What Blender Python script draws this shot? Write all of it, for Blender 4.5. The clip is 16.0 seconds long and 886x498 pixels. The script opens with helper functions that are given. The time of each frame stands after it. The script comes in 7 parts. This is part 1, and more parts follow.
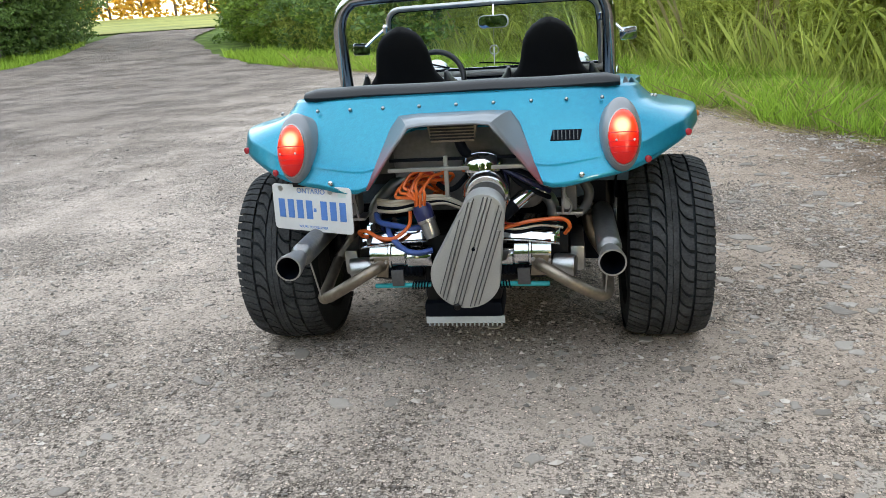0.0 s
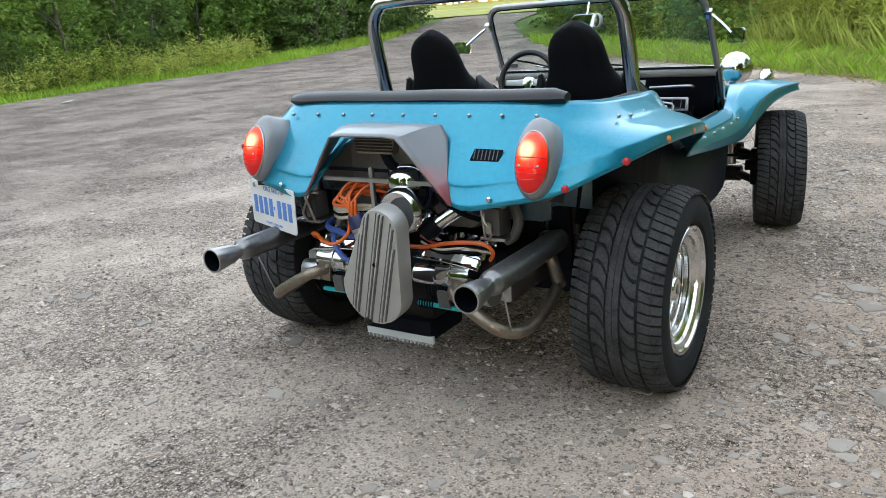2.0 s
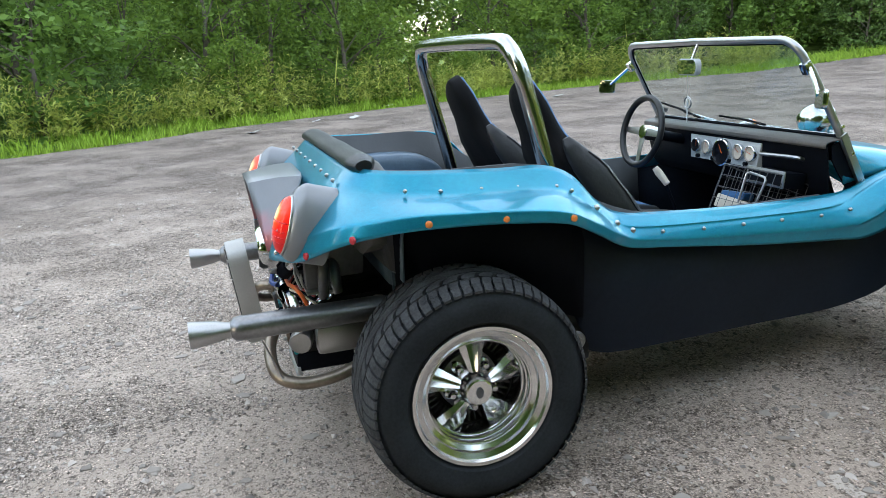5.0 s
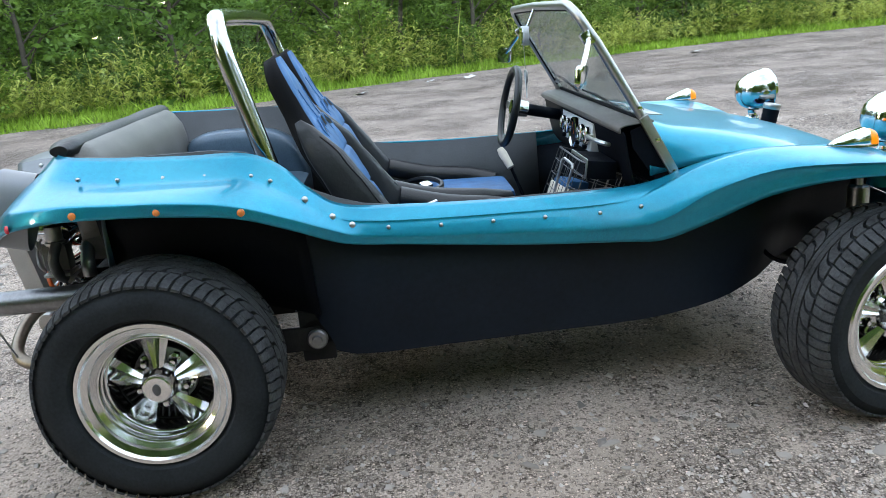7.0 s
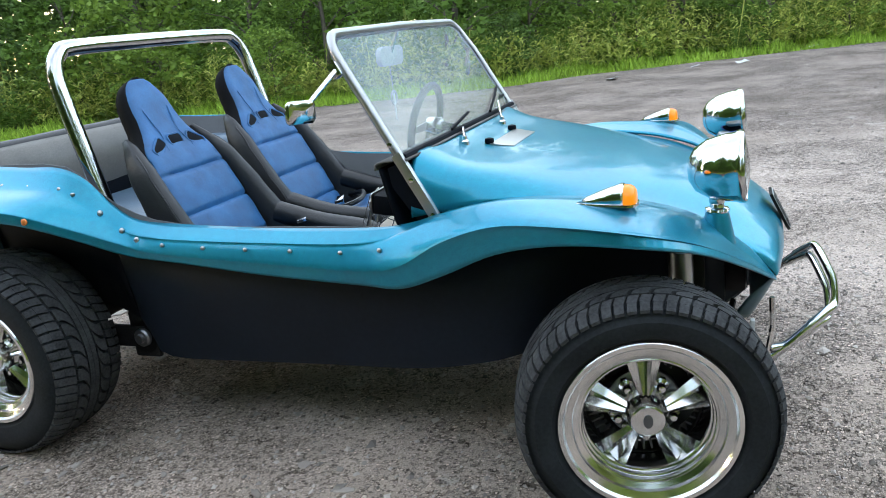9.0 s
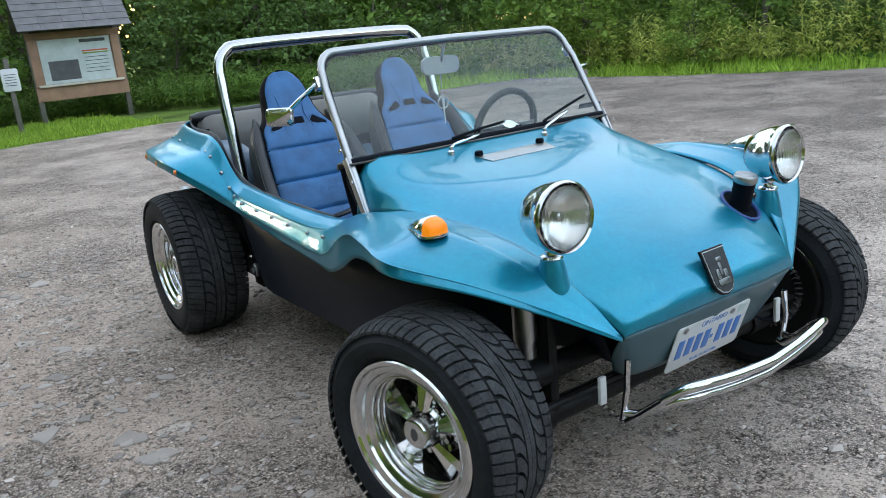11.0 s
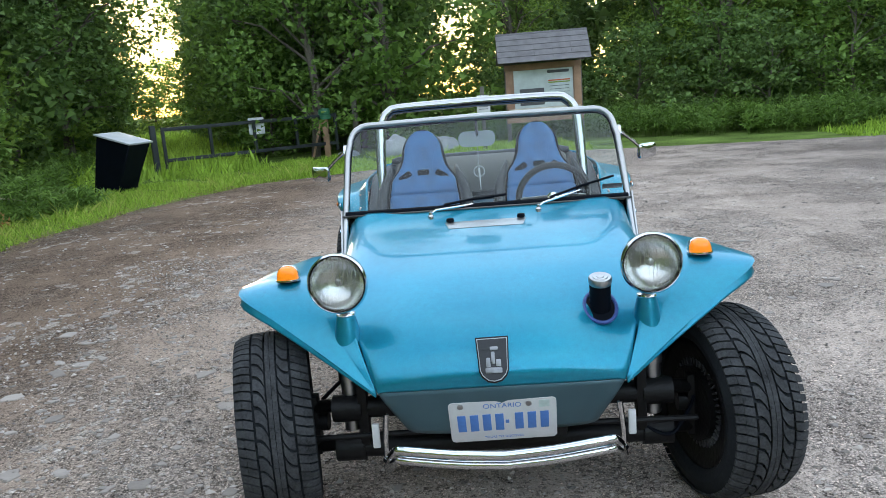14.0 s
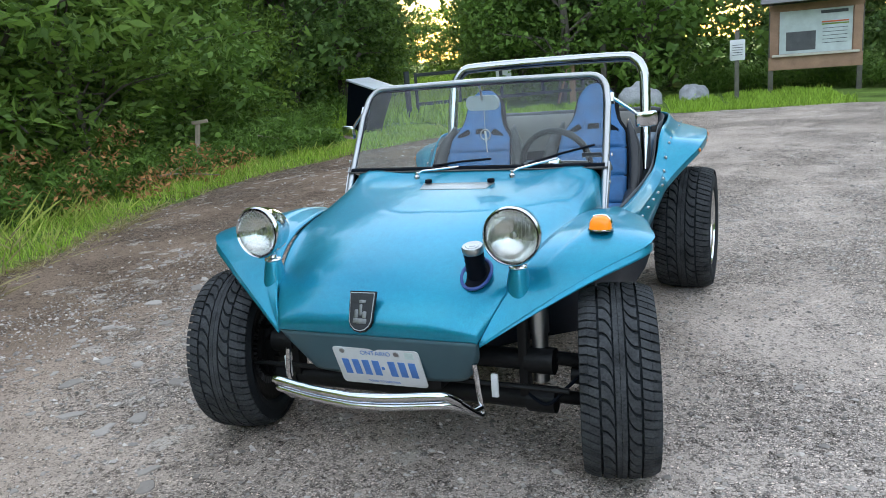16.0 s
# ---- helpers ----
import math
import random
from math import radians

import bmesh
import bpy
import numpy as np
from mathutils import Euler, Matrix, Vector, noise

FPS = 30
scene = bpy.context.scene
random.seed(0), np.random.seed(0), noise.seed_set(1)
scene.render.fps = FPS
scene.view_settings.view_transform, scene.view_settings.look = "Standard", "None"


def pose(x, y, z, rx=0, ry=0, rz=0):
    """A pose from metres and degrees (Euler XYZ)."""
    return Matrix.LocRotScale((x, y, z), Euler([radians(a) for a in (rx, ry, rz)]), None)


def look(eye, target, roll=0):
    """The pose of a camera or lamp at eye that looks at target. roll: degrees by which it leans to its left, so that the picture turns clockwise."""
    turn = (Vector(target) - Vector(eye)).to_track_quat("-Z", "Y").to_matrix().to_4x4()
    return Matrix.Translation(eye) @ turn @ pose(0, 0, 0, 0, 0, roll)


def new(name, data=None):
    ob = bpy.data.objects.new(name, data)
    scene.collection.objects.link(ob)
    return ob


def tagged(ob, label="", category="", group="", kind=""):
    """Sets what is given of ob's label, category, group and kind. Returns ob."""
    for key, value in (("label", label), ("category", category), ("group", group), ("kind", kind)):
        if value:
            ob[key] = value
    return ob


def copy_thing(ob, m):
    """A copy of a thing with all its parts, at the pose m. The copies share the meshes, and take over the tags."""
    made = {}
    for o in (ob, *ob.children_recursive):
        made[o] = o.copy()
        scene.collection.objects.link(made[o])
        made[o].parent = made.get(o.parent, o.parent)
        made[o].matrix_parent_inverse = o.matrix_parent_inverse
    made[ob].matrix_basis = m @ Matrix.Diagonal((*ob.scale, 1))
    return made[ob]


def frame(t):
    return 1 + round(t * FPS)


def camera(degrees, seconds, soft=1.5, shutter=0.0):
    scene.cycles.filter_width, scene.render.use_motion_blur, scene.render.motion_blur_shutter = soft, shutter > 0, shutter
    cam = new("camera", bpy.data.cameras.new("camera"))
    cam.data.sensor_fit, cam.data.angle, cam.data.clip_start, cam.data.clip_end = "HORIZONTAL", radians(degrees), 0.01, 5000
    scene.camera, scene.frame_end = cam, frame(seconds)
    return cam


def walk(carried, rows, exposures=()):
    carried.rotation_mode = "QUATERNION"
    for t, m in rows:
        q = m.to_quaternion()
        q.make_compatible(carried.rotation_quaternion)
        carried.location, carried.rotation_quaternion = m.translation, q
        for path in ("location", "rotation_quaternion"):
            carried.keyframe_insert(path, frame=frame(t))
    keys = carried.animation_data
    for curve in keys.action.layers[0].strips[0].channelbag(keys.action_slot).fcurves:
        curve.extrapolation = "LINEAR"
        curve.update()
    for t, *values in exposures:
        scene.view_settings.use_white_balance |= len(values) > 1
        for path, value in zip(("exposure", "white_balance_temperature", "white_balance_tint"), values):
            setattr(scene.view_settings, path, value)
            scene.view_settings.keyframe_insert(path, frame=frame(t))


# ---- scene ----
cam = camera(59.5, 16.0, soft=0.7, shutter=0.1)
PATH = [
    (0, (0.328, -2.791, 1.196), (0.023, -0.905, 0.605), -4.0),
    (0.5, (0.483, -2.663, 1.165), (0.153, -0.775, 0.591), -4.3),
    (1, (0.74, -2.528, 1.201), (0.281, -0.661, 0.65), -3.4),
    (1.5, (1.126, -2.445, 1.192), (0.323, -0.705, 0.62), -2.4),
    (2, (1.423, -2.29, 1.188), (0.369, -0.69, 0.613), -4.2),
    (2.5, (1.691, -2.047, 1.205), (0.382, -0.633, 0.668), -5.8),
    (3, (1.972, -1.808, 1.24), (0.443, -0.619, 0.742), -4.2),
    (3.5, (2.158, -1.531, 1.232), (0.529, -0.485, 0.729), -4.1),
    (6, (2.782, -0.022, 1.253), (0.872, 0.283, 0.744), -3.1),
    (6.5, (2.77, 0.305, 1.225), (0.858, 0.558, 0.696), -3.7),
    (7, (2.704, 0.698, 1.207), (0.791, 0.793, 0.633), -5.1),
    (7.5, (2.656, 1.1, 1.201), (0.747, 0.887, 0.644), -5.6),
    (8, (2.537, 1.503, 1.191), (0.623, 1.261, 0.665), -5.2),
    (8.5, (2.47, 1.887, 1.191), (0.581, 1.481, 0.673), -5.3),
    (9, (2.396, 2.235, 1.199), (0.611, 1.523, 0.647), -6.2),
    (11.5, (1.361, 3.769, 1.258), (0.519, 2.03, 0.74), -4.0),
    (12, (1.044, 3.947, 1.252), (0.44, 2.104, 0.765), -2.5),
    (12.5, (0.71, 4.103, 1.283), (0.347, 2.198, 0.794), -2.3),
    (13, (0.447, 4.274, 1.307), (0.281, 2.34, 0.826), -2.5),
    (13.5, (0.22, 4.331, 1.295), (0.153, 2.379, 0.866), -3.5),
    (14, (0.026, 4.38, 1.307), (0.126, 2.421, 0.918), -4.5),
    (14.5, (-0.226, 4.417, 1.297), (0.159, 2.49, 0.923), -5.3),
    (15, (-0.526, 4.445, 1.313), (0.096, 2.579, 0.952), -4.9),
    (15.5, (-0.841, 4.364, 1.312), (-0.117, 2.543, 0.909), -4.1),
    (16, (-1.156, 4.303, 1.308), (-0.356, 2.531, 0.837), -4.8),
]
walk(cam, [(t, look(eye, target, roll)) for t, eye, target, roll in PATH], [(0.0, 2.95, 7450, 10), (3.5, 3.02, 7200, 10), (6.0, 3.20, 6900, 10), (7.5, 3.28, 6900, 10), (9.0, 3.08, 6900, 10), (11.5, 2.68, 6800, 10), (16.0, 2.78, 6800, 10)])

# ---- light: an evening sky, the sun low behind the trees ----
SUN_DIR = Vector((0.38, -0.92, 0.055)).normalized()
world = bpy.data.worlds.new("evening_sky")
scene.world = world
world.use_nodes = True
wn = world.node_tree.nodes
sky = wn.new("ShaderNodeTexSky")
sky.sky_type = "NISHITA"
sky.sun_disc = False
sky.sun_elevation = radians(12)
sky.sun_rotation = radians(157.5)
sky.air_density, sky.dust_density, sky.ozone_density = 1.0, 0.15, 1.0
# thin broken cloud over the whole sky
wl = world.node_tree.links
way = wn.new("ShaderNodeTexCoord")
stretch = wn.new("ShaderNodeMapping")
stretch.inputs["Scale"].default_value = (1.0, 1.6, 3.0)
wl.new(way.outputs["Generated"], stretch.inputs["Vector"])
veil = wn.new("ShaderNodeTexNoise")
veil.inputs["Scale"].default_value, veil.inputs["Detail"].default_value, veil.inputs["Roughness"].default_value = 1.7, 6, 0.6
wl.new(stretch.outputs[0], veil.inputs["Vector"])
thick = wn.new("ShaderNodeMapRange")
for key, v in (("From Min", 0.40), ("From Max", 0.66), ("To Min", 0.25), ("To Max", 0.85)):
    thick.inputs[key].default_value = v
wl.new(veil.outputs["Fac"], thick.inputs["Value"])
cloudy = wn.new("ShaderNodeMix")
cloudy.data_type = "RGBA"
wl.new(thick.outputs[0], cloudy.inputs["Factor"])
wl.new(sky.outputs["Color"], cloudy.inputs[6])
cloudy.inputs[7].default_value = (2.3, 2.5, 2.72, 1)
# the evening glow low over the side of the sun
low, to_sun, glow = wn.new("ShaderNodeSeparateXYZ"), wn.new("ShaderNodeVectorMath"), wn.new("ShaderNodeMix")
wl.new(way.outputs["Generated"], low.inputs[0])
to_sun.operation = "DOT_PRODUCT"
wl.new(way.outputs["Generated"], to_sun.inputs[0])
to_sun.inputs[1].default_value = SUN_DIR
facs = []
for src, a, z in ((low.outputs["Z"], 0.42, 0.08), (to_sun.outputs["Value"], -0.1, 0.7)):
    r = wn.new("ShaderNodeMapRange")
    r.interpolation_type = "SMOOTHSTEP"
    r.inputs["From Min"].default_value, r.inputs["From Max"].default_value = a, z
    wl.new(src, r.inputs["Value"])
    facs.append(r.outputs[0])
both = wn.new("ShaderNodeMath")
both.operation = "MULTIPLY"
wl.new(facs[0], both.inputs[0])
wl.new(facs[1], both.inputs[1])
glow.data_type, glow.blend_type = "RGBA", "MULTIPLY"
wl.new(both.outputs[0], glow.inputs["Factor"])
wl.new(cloudy.outputs[2], glow.inputs[6])
glow.inputs[7].default_value = (0.85, 0.60, 0.33, 1)
wl.new(glow.outputs[2], wn["Background"].inputs["Color"])
wn["Background"].inputs["Strength"].default_value = 0.15
sun_data = bpy.data.lights.new("sun", "SUN")
sun_data.energy, sun_data.angle, sun_data.color = 0.5, radians(14), (1.0, 0.86, 0.66)
sun = new("sun", sun_data)
sun.matrix_world = look(SUN_DIR * 60, (0, 0, 0))


# ---- materials ----
def mat(name, color, rough=0.5, metal=0.0, var=0.12, scale=6.0, fine=90.0, bump=0.0, bump_scale=120.0, coat=0.0, tint=None, island=0.0, spec=0.5):
    """A surface with two scales of variation in colour, and fine relief."""
    m = bpy.data.materials.new(name)
    m.use_nodes = True
    nt = m.node_tree
    n, li = nt.nodes, nt.links
    b = n["Principled BSDF"]
    b.inputs["Roughness"].default_value = rough
    b.inputs["Metallic"].default_value = metal
    b.inputs["Coat Weight"].default_value = coat
    b.inputs["Coat Roughness"].default_value = 0.08
    b.inputs["Specular IOR Level"].default_value = spec
    tc = n.new("ShaderNodeTexCoord")
    big, small = n.new("ShaderNodeTexNoise"), n.new("ShaderNodeTexNoise")
    big.inputs["Scale"].default_value, small.inputs["Scale"].default_value = scale, fine
    big.inputs["Detail"].default_value, small.inputs["Detail"].default_value = 5, 3
    li.new(tc.outputs["Object"], big.inputs["Vector"])
    li.new(tc.outputs["Object"], small.inputs["Vector"])
    add = n.new("ShaderNodeMath")
    add.operation = "MULTIPLY_ADD"
    li.new(big.outputs["Fac"], add.inputs[0])
    add.inputs[1].default_value = 0.6
    mul = n.new("ShaderNodeMath")
    mul.operation = "MULTIPLY"
    li.new(small.outputs["Fac"], mul.inputs[0])
    mul.inputs[1].default_value = 0.4
    li.new(mul.outputs[0], add.inputs[2])
    fac = add.outputs[0]
    if island:
        geo = n.new("ShaderNodeNewGeometry")
        mix = n.new("ShaderNodeMix")
        mix.inputs["Factor"].default_value = island
        li.new(fac, mix.inputs[2])
        li.new(geo.outputs["Random Per Island"], mix.inputs[3])
        fac = mix.outputs[0]
    ramp = n.new("ShaderNodeValToRGB")
    lo = [max(0.0, c * (1 - var)) for c in color]
    hi = [min(1.0, c * (1 + var)) for c in (tint or color)]
    ramp.color_ramp.elements[0].position, ramp.color_ramp.elements[1].position = (0.1, 0.9) if island else (0.32, 0.68)
    ramp.color_ramp.elements[0].color, ramp.color_ramp.elements[1].color = (*lo, 1), (*hi, 1)
    li.new(fac, ramp.inputs["Fac"])
    li.new(ramp.outputs["Color"], b.inputs["Base Color"])
    if bump:
        tex = n.new("ShaderNodeTexNoise")
        tex.inputs["Scale"].default_value, tex.inputs["Detail"].default_value = bump_scale, 4
        li.new(tc.outputs["Object"], tex.inputs["Vector"])
        bp = n.new("ShaderNodeBump")
        bp.inputs["Strength"].default_value, bp.inputs["Distance"].default_value = 1.0, bump
        li.new(tex.outputs["Fac"], bp.inputs["Height"])
        li.new(bp.outputs["Normal"], b.inputs["Normal"])
    return m


def leaf_mat(name, color, tint, through_light=0.4):
    m = mat(name, color, 0.55, var=0.35, scale=0.4, fine=3.0, tint=tint, island=0.5, spec=0.3)
    n, li = m.node_tree.nodes, m.node_tree.links
    b = n["Principled BSDF"]
    tr = n.new("ShaderNodeBsdfTranslucent")
    li.new(n["Color Ramp"].outputs["Color"], tr.inputs["Color"])
    mx = n.new("ShaderNodeMixShader")
    mx.inputs["Fac"].default_value = through_light
    li.new(b.outputs[0], mx.inputs[1])
    li.new(tr.outputs[0], mx.inputs[2])
    li.new(mx.outputs[0], n["Material Output"].inputs["Surface"])
    return m


def glass_mat(name, color=(1, 1, 1), rough=0.0):
    m = bpy.data.materials.new(name)
    m.use_nodes = True
    b = m.node_tree.nodes["Principled BSDF"]
    b.inputs["Base Color"].default_value = (*color, 1)
    b.inputs["Roughness"].default_value = rough
    b.inputs["Transmission Weight"].default_value = 1.0
    b.inputs["IOR"].default_value = 1.45
    return m


def dusty_glass_mat():
    """A flat pane whose fine dust softens what it mirrors."""
    m = bpy.data.materials.new("windshield_glass")
    m.use_nodes = True
    n, li = m.node_tree.nodes, m.node_tree.links
    clear, shine, edge, mx = n.new("ShaderNodeBsdfRefraction"), n.new("ShaderNodeBsdfGlossy"), n.new("ShaderNodeFresnel"), n.new("ShaderNodeMixShader")
    clear.inputs["Color"].default_value = (0.92, 0.96, 0.95, 1)
    clear.inputs["IOR"].default_value = edge.inputs["IOR"].default_value = 1.45
    clear.inputs["Roughness"].default_value = 0.0
    shine.inputs["Color"].default_value = (0.62, 0.64, 0.66, 1)
    shine.inputs["Roughness"].default_value = 0.13
    li.new(edge.outputs[0], mx.inputs["Fac"])
    li.new(clear.outputs[0], mx.inputs[1])
    li.new(shine.outputs[0], mx.inputs[2])
    li.new(mx.outputs[0], n["Material Output"].inputs["Surface"])
    return m


def glow_mat(name, color, strength, base=(0.5, 0.02, 0.02)):
    m = mat(name, base, 0.32, var=0.1, coat=0.15)
    b = m.node_tree.nodes["Principled BSDF"]
    b.inputs["Emission Color"].default_value = (*color, 1)
    b.inputs["Emission Strength"].default_value = strength
    return m


def paint_mat():
    """Metalflake under a clear coat: tiny flakes of light and dark blue."""
    m = mat("blue_metalflake_paint", (0.002, 0.225, 0.355), 0.36, 0.60, 0.10, 3.0, 60, coat=0.5, tint=(0.004, 0.250, 0.365), spec=0.3)
    n, li = m.node_tree.nodes, m.node_tree.links
    b = n["Principled BSDF"]
    b.inputs["Coat Roughness"].default_value = 0.03
    tc = n.new("ShaderNodeTexCoord")
    v = n.new("ShaderNodeTexVoronoi")
    v.inputs["Scale"].default_value = 800
    li.new(tc.outputs["Object"], v.inputs["Vector"])
    r = n.new("ShaderNodeValToRGB")
    for e, (pos, c) in zip(r.color_ramp.elements, ((0.15, 0.45), (0.95, 1.55))):
        e.position, e.color = pos, (c, c, c, 1)
    li.new(v.outputs["Color"], r.inputs["Fac"])
    x = n.new("ShaderNodeMix")
    x.data_type, x.blend_type = "RGBA", "MULTIPLY"
    x.inputs["Factor"].default_value = 0.45
    li.new(n["Color Ramp"].outputs["Color"], x.inputs[6])
    li.new(r.outputs["Color"], x.inputs[7])
    li.new(x.outputs[2], b.inputs["Base Color"])
    return m


def scoop_mat():
    """Faded grey that turns pink-red on its lower legs."""
    m = mat("faded_grey_paint_red_legs", (0.17, 0.18, 0.195), 0.40, 0.35, 0.15, 5, 500, coat=0.3)
    n, li = m.node_tree.nodes, m.node_tree.links
    tc = n.new("ShaderNodeTexCoord")
    sep = n.new("ShaderNodeSeparateXYZ")
    li.new(tc.outputs["Object"], sep.inputs[0])
    ns = n.new("ShaderNodeTexNoise")
    ns.inputs["Scale"].default_value, ns.inputs["Detail"].default_value = 14, 5
    li.new(tc.outputs["Object"], ns.inputs["Vector"])
    ad = n.new("ShaderNodeMath")
    ad.operation = "MULTIPLY_ADD"
    li.new(ns.outputs["Fac"], ad.inputs[0])
    ad.inputs[1].default_value = 0.14
    li.new(sep.outputs["Z"], ad.inputs[2])
    mr = n.new("ShaderNodeMapRange")
    mr.inputs["From Min"].default_value, mr.inputs["From Max"].default_value = 0.875, 0.765
    li.new(ad.outputs[0], mr.inputs["Value"])
    x = n.new("ShaderNodeMix")
    x.data_type = "RGBA"
    li.new(mr.outputs[0], x.inputs["Factor"])
    li.new(n["Color Ramp"].outputs["Color"], x.inputs[6])
    x.inputs[7].default_value = (0.38, 0.12, 0.14, 1)
    li.new(x.outputs[2], n["Principled BSDF"].inputs["Base Color"])
    return m


def tail_lens_mat():
    """Red plastic lit from within by a bulb behind its upper half."""
    m = mat("lit_red_tail_lens", (0.36, 0.004, 0.004), 0.3, var=0.1, coat=0.25)
    n, li = m.node_tree.nodes, m.node_tree.links
    tc, sep, ab, com = n.new("ShaderNodeTexCoord"), n.new("ShaderNodeSeparateXYZ"), n.new("ShaderNodeMath"), n.new("ShaderNodeCombineXYZ")
    ab.operation = "ABSOLUTE"
    li.new(tc.outputs["Object"], sep.inputs[0])
    li.new(sep.outputs["X"], ab.inputs[0])
    li.new(ab.outputs[0], com.inputs["X"])
    li.new(sep.outputs["Z"], com.inputs["Z"])
    dist = n.new("ShaderNodeVectorMath")
    dist.operation = "DISTANCE"
    li.new(com.outputs[0], dist.inputs[0])
    dist.inputs[1].default_value = (0.508, 0.0, 0.836)
    r = n.new("ShaderNodeValToRGB")
    r.color_ramp.elements.new(0.5)
    r.color_ramp.elements.new(0.7)
    for e, (pos, c) in zip(r.color_ramp.elements, ((0.012, (1.0, 0.74, 0.40)), (0.028, (0.85, 0.060, 0.015)), (0.050, (0.36, 0.005, 0.003)), (0.085, (0.12, 0.001, 0.001)))):
        e.position, e.color = pos, (*c, 1)
    li.new(dist.outputs["Value"], r.inputs["Fac"])
    b = n["Principled BSDF"]
    li.new(r.outputs["Color"], b.inputs["Emission Color"])
    b.inputs["Emission Strength"].default_value = 0.24
    return m


PAINT = paint_mat()
SCOOP = scoop_mat()
PAINT_GREY = mat("faded_grey_paint", (0.24, 0.25, 0.27), 0.42, 0.35, 0.15, 5, 500, coat=0.3)
SHROUD = mat("dull_grey_shroud", (0.085, 0.085, 0.09), 0.45, 0.3, 0.25, 6, 80)
FAN_TIN = mat("dull_grey_fan_tin", (0.20, 0.20, 0.205), 0.45, 0.4, 0.25, 6, 80)
NAVY = mat("dark_blue_plastic", (0.012, 0.016, 0.075), 0.35)
# body paint of the lower nose, its grey reflection put into the colour
NOSE_TONE = mat("grey_blue_nose_tone", (0.06, 0.13, 0.16), 0.40, 0.3, 0.15, 6, 600, coat=0.3)
BLACK = mat("black_satin_paint", (0.0024, 0.0040, 0.0078), 0.6, 0.0, 0.3, 4, 60, bump=0.0004, bump_scale=300, spec=0.09)
VINYL = mat("black_vinyl", (0.007, 0.0078, 0.010), 0.40, 0.0, 0.3, 9, 200, bump=0.0008, bump_scale=160, spec=0.45)
SEAT_BACK = mat("black_seat_cloth", (0.0025, 0.0028, 0.004), 0.75, 0.0, 0.3, 9, 200, bump=0.0008, bump_scale=160, spec=0.15)
GREY_TRIM = mat("grey_inner_lining", (0.0562, 0.0625, 0.07), 0.55, 0.0, 0.2, 6, 200, bump=0.0005)
BLUE_CLOTH = mat("blue_seat_cloth", (0.016, 0.105, 0.265), 0.55, 0.0, 0.35, 14, 300, bump=0.0025, bump_scale=28)
RUBBER = mat("tyre_rubber", (0.0156, 0.0181, 0.021), 0.8, 0.0, 0.4, 8, 120, bump=0.0006, bump_scale=150, spec=0.18)
TUB = mat("black_tub_paint", (0.0065, 0.0110, 0.0190), 0.52, 0.0, 0.3, 4, 60, bump=0.0004, bump_scale=300, spec=0.2)
BOLSTER = mat("dark_grey_vinyl", (0.015, 0.016, 0.019), 0.42, 0.0, 0.3, 9, 200, bump=0.0012, bump_scale=60, spec=0.45)
PAD = mat("worn_grey_pad", (0.105, 0.098, 0.092), 0.5, 0.0, 0.25, 9, 160, bump=0.0006, bump_scale=160)
BENCH = mat("blue_grey_bench_vinyl", (0.075, 0.125, 0.18), 0.36, 0.0, 0.25, 7, 160, bump=0.0008, bump_scale=160)
TREAD = mat("dusty_tread_rubber", (0.0425, 0.0438, 0.0462), 0.9, 0.0, 0.6, 14, 140, bump=0.0006, bump_scale=150, spec=0.2)
CHROME = mat("chrome", (0.60, 0.61, 0.62), 0.06, 1.0, 0.04, 12, 60)
POLISHED = mat("polished_steel", (0.46, 0.465, 0.47), 0.12, 1.0, 0.06, 12, 60)
WHEEL_CHROME = mat("worn_wheel_chrome", (0.68, 0.68, 0.67), 0.15, 1.0, 0.06, 12, 60)
CAST = mat("cast_aluminium", (0.42, 0.42, 0.41), 0.48, 0.55, 0.10, 10, 250, bump=0.0003)
REAR_VINYL = mat("grey_rear_vinyl", (0.1187, 0.1125, 0.1025), 0.42, 0.0, 0.25, 7, 160, bump=0.0008, bump_scale=160)
LID = mat("pale_grey_lid", (0.425, 0.45, 0.4625), 0.5, var=0.1)
STEEL = mat("brushed_aluminium", (0.42, 0.42, 0.42), 0.36, 1.0, 0.12, 10, 250, bump=0.0003)
PIPE = mat("heat_stained_steel", (0.24, 0.20, 0.16), 0.42, 0.9, 0.25, 14, 80)
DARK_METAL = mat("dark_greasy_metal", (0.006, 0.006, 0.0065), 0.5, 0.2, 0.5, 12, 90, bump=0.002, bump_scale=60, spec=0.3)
RED_LENS = tail_lens_mat()
MUFFLER = mat("dull_dark_steel", (0.22, 0.22, 0.225), 0.34, 0.9, 0.25, 9, 90)
# weak emission stands in for the bright highlight in the unlit lens
AMBER = glow_mat("amber_lens", (1.0, 0.30, 0.01), 0.075, (0.70, 0.17, 0.004))
RED_DOT = mat("red_marker", (0.4375, 0.025, 0.0375), 0.25)
ORANGE_DOT = mat("orange_marker", (0.62, 0.1875, 0.0375), 0.35)
WHITE = mat("white_plate_paint", (0.62, 0.62, 0.62), 0.45, var=0.06)
BLUE_INK = mat("blue_plate_ink", (0.075, 0.2, 0.525), 0.5)
WIRE_ORANGE = mat("orange_wire", (0.62, 0.1125, 0.0187), 0.4)
WIRE_BLUE = mat("blue_hose", (0.025, 0.065, 0.24), 0.45)
STICKER = mat("pale_green_sticker", (0.525, 0.62, 0.6), 0.5)
RED_LEAD = mat("dark_red_lead", (0.35, 0.025, 0.015), 0.4)
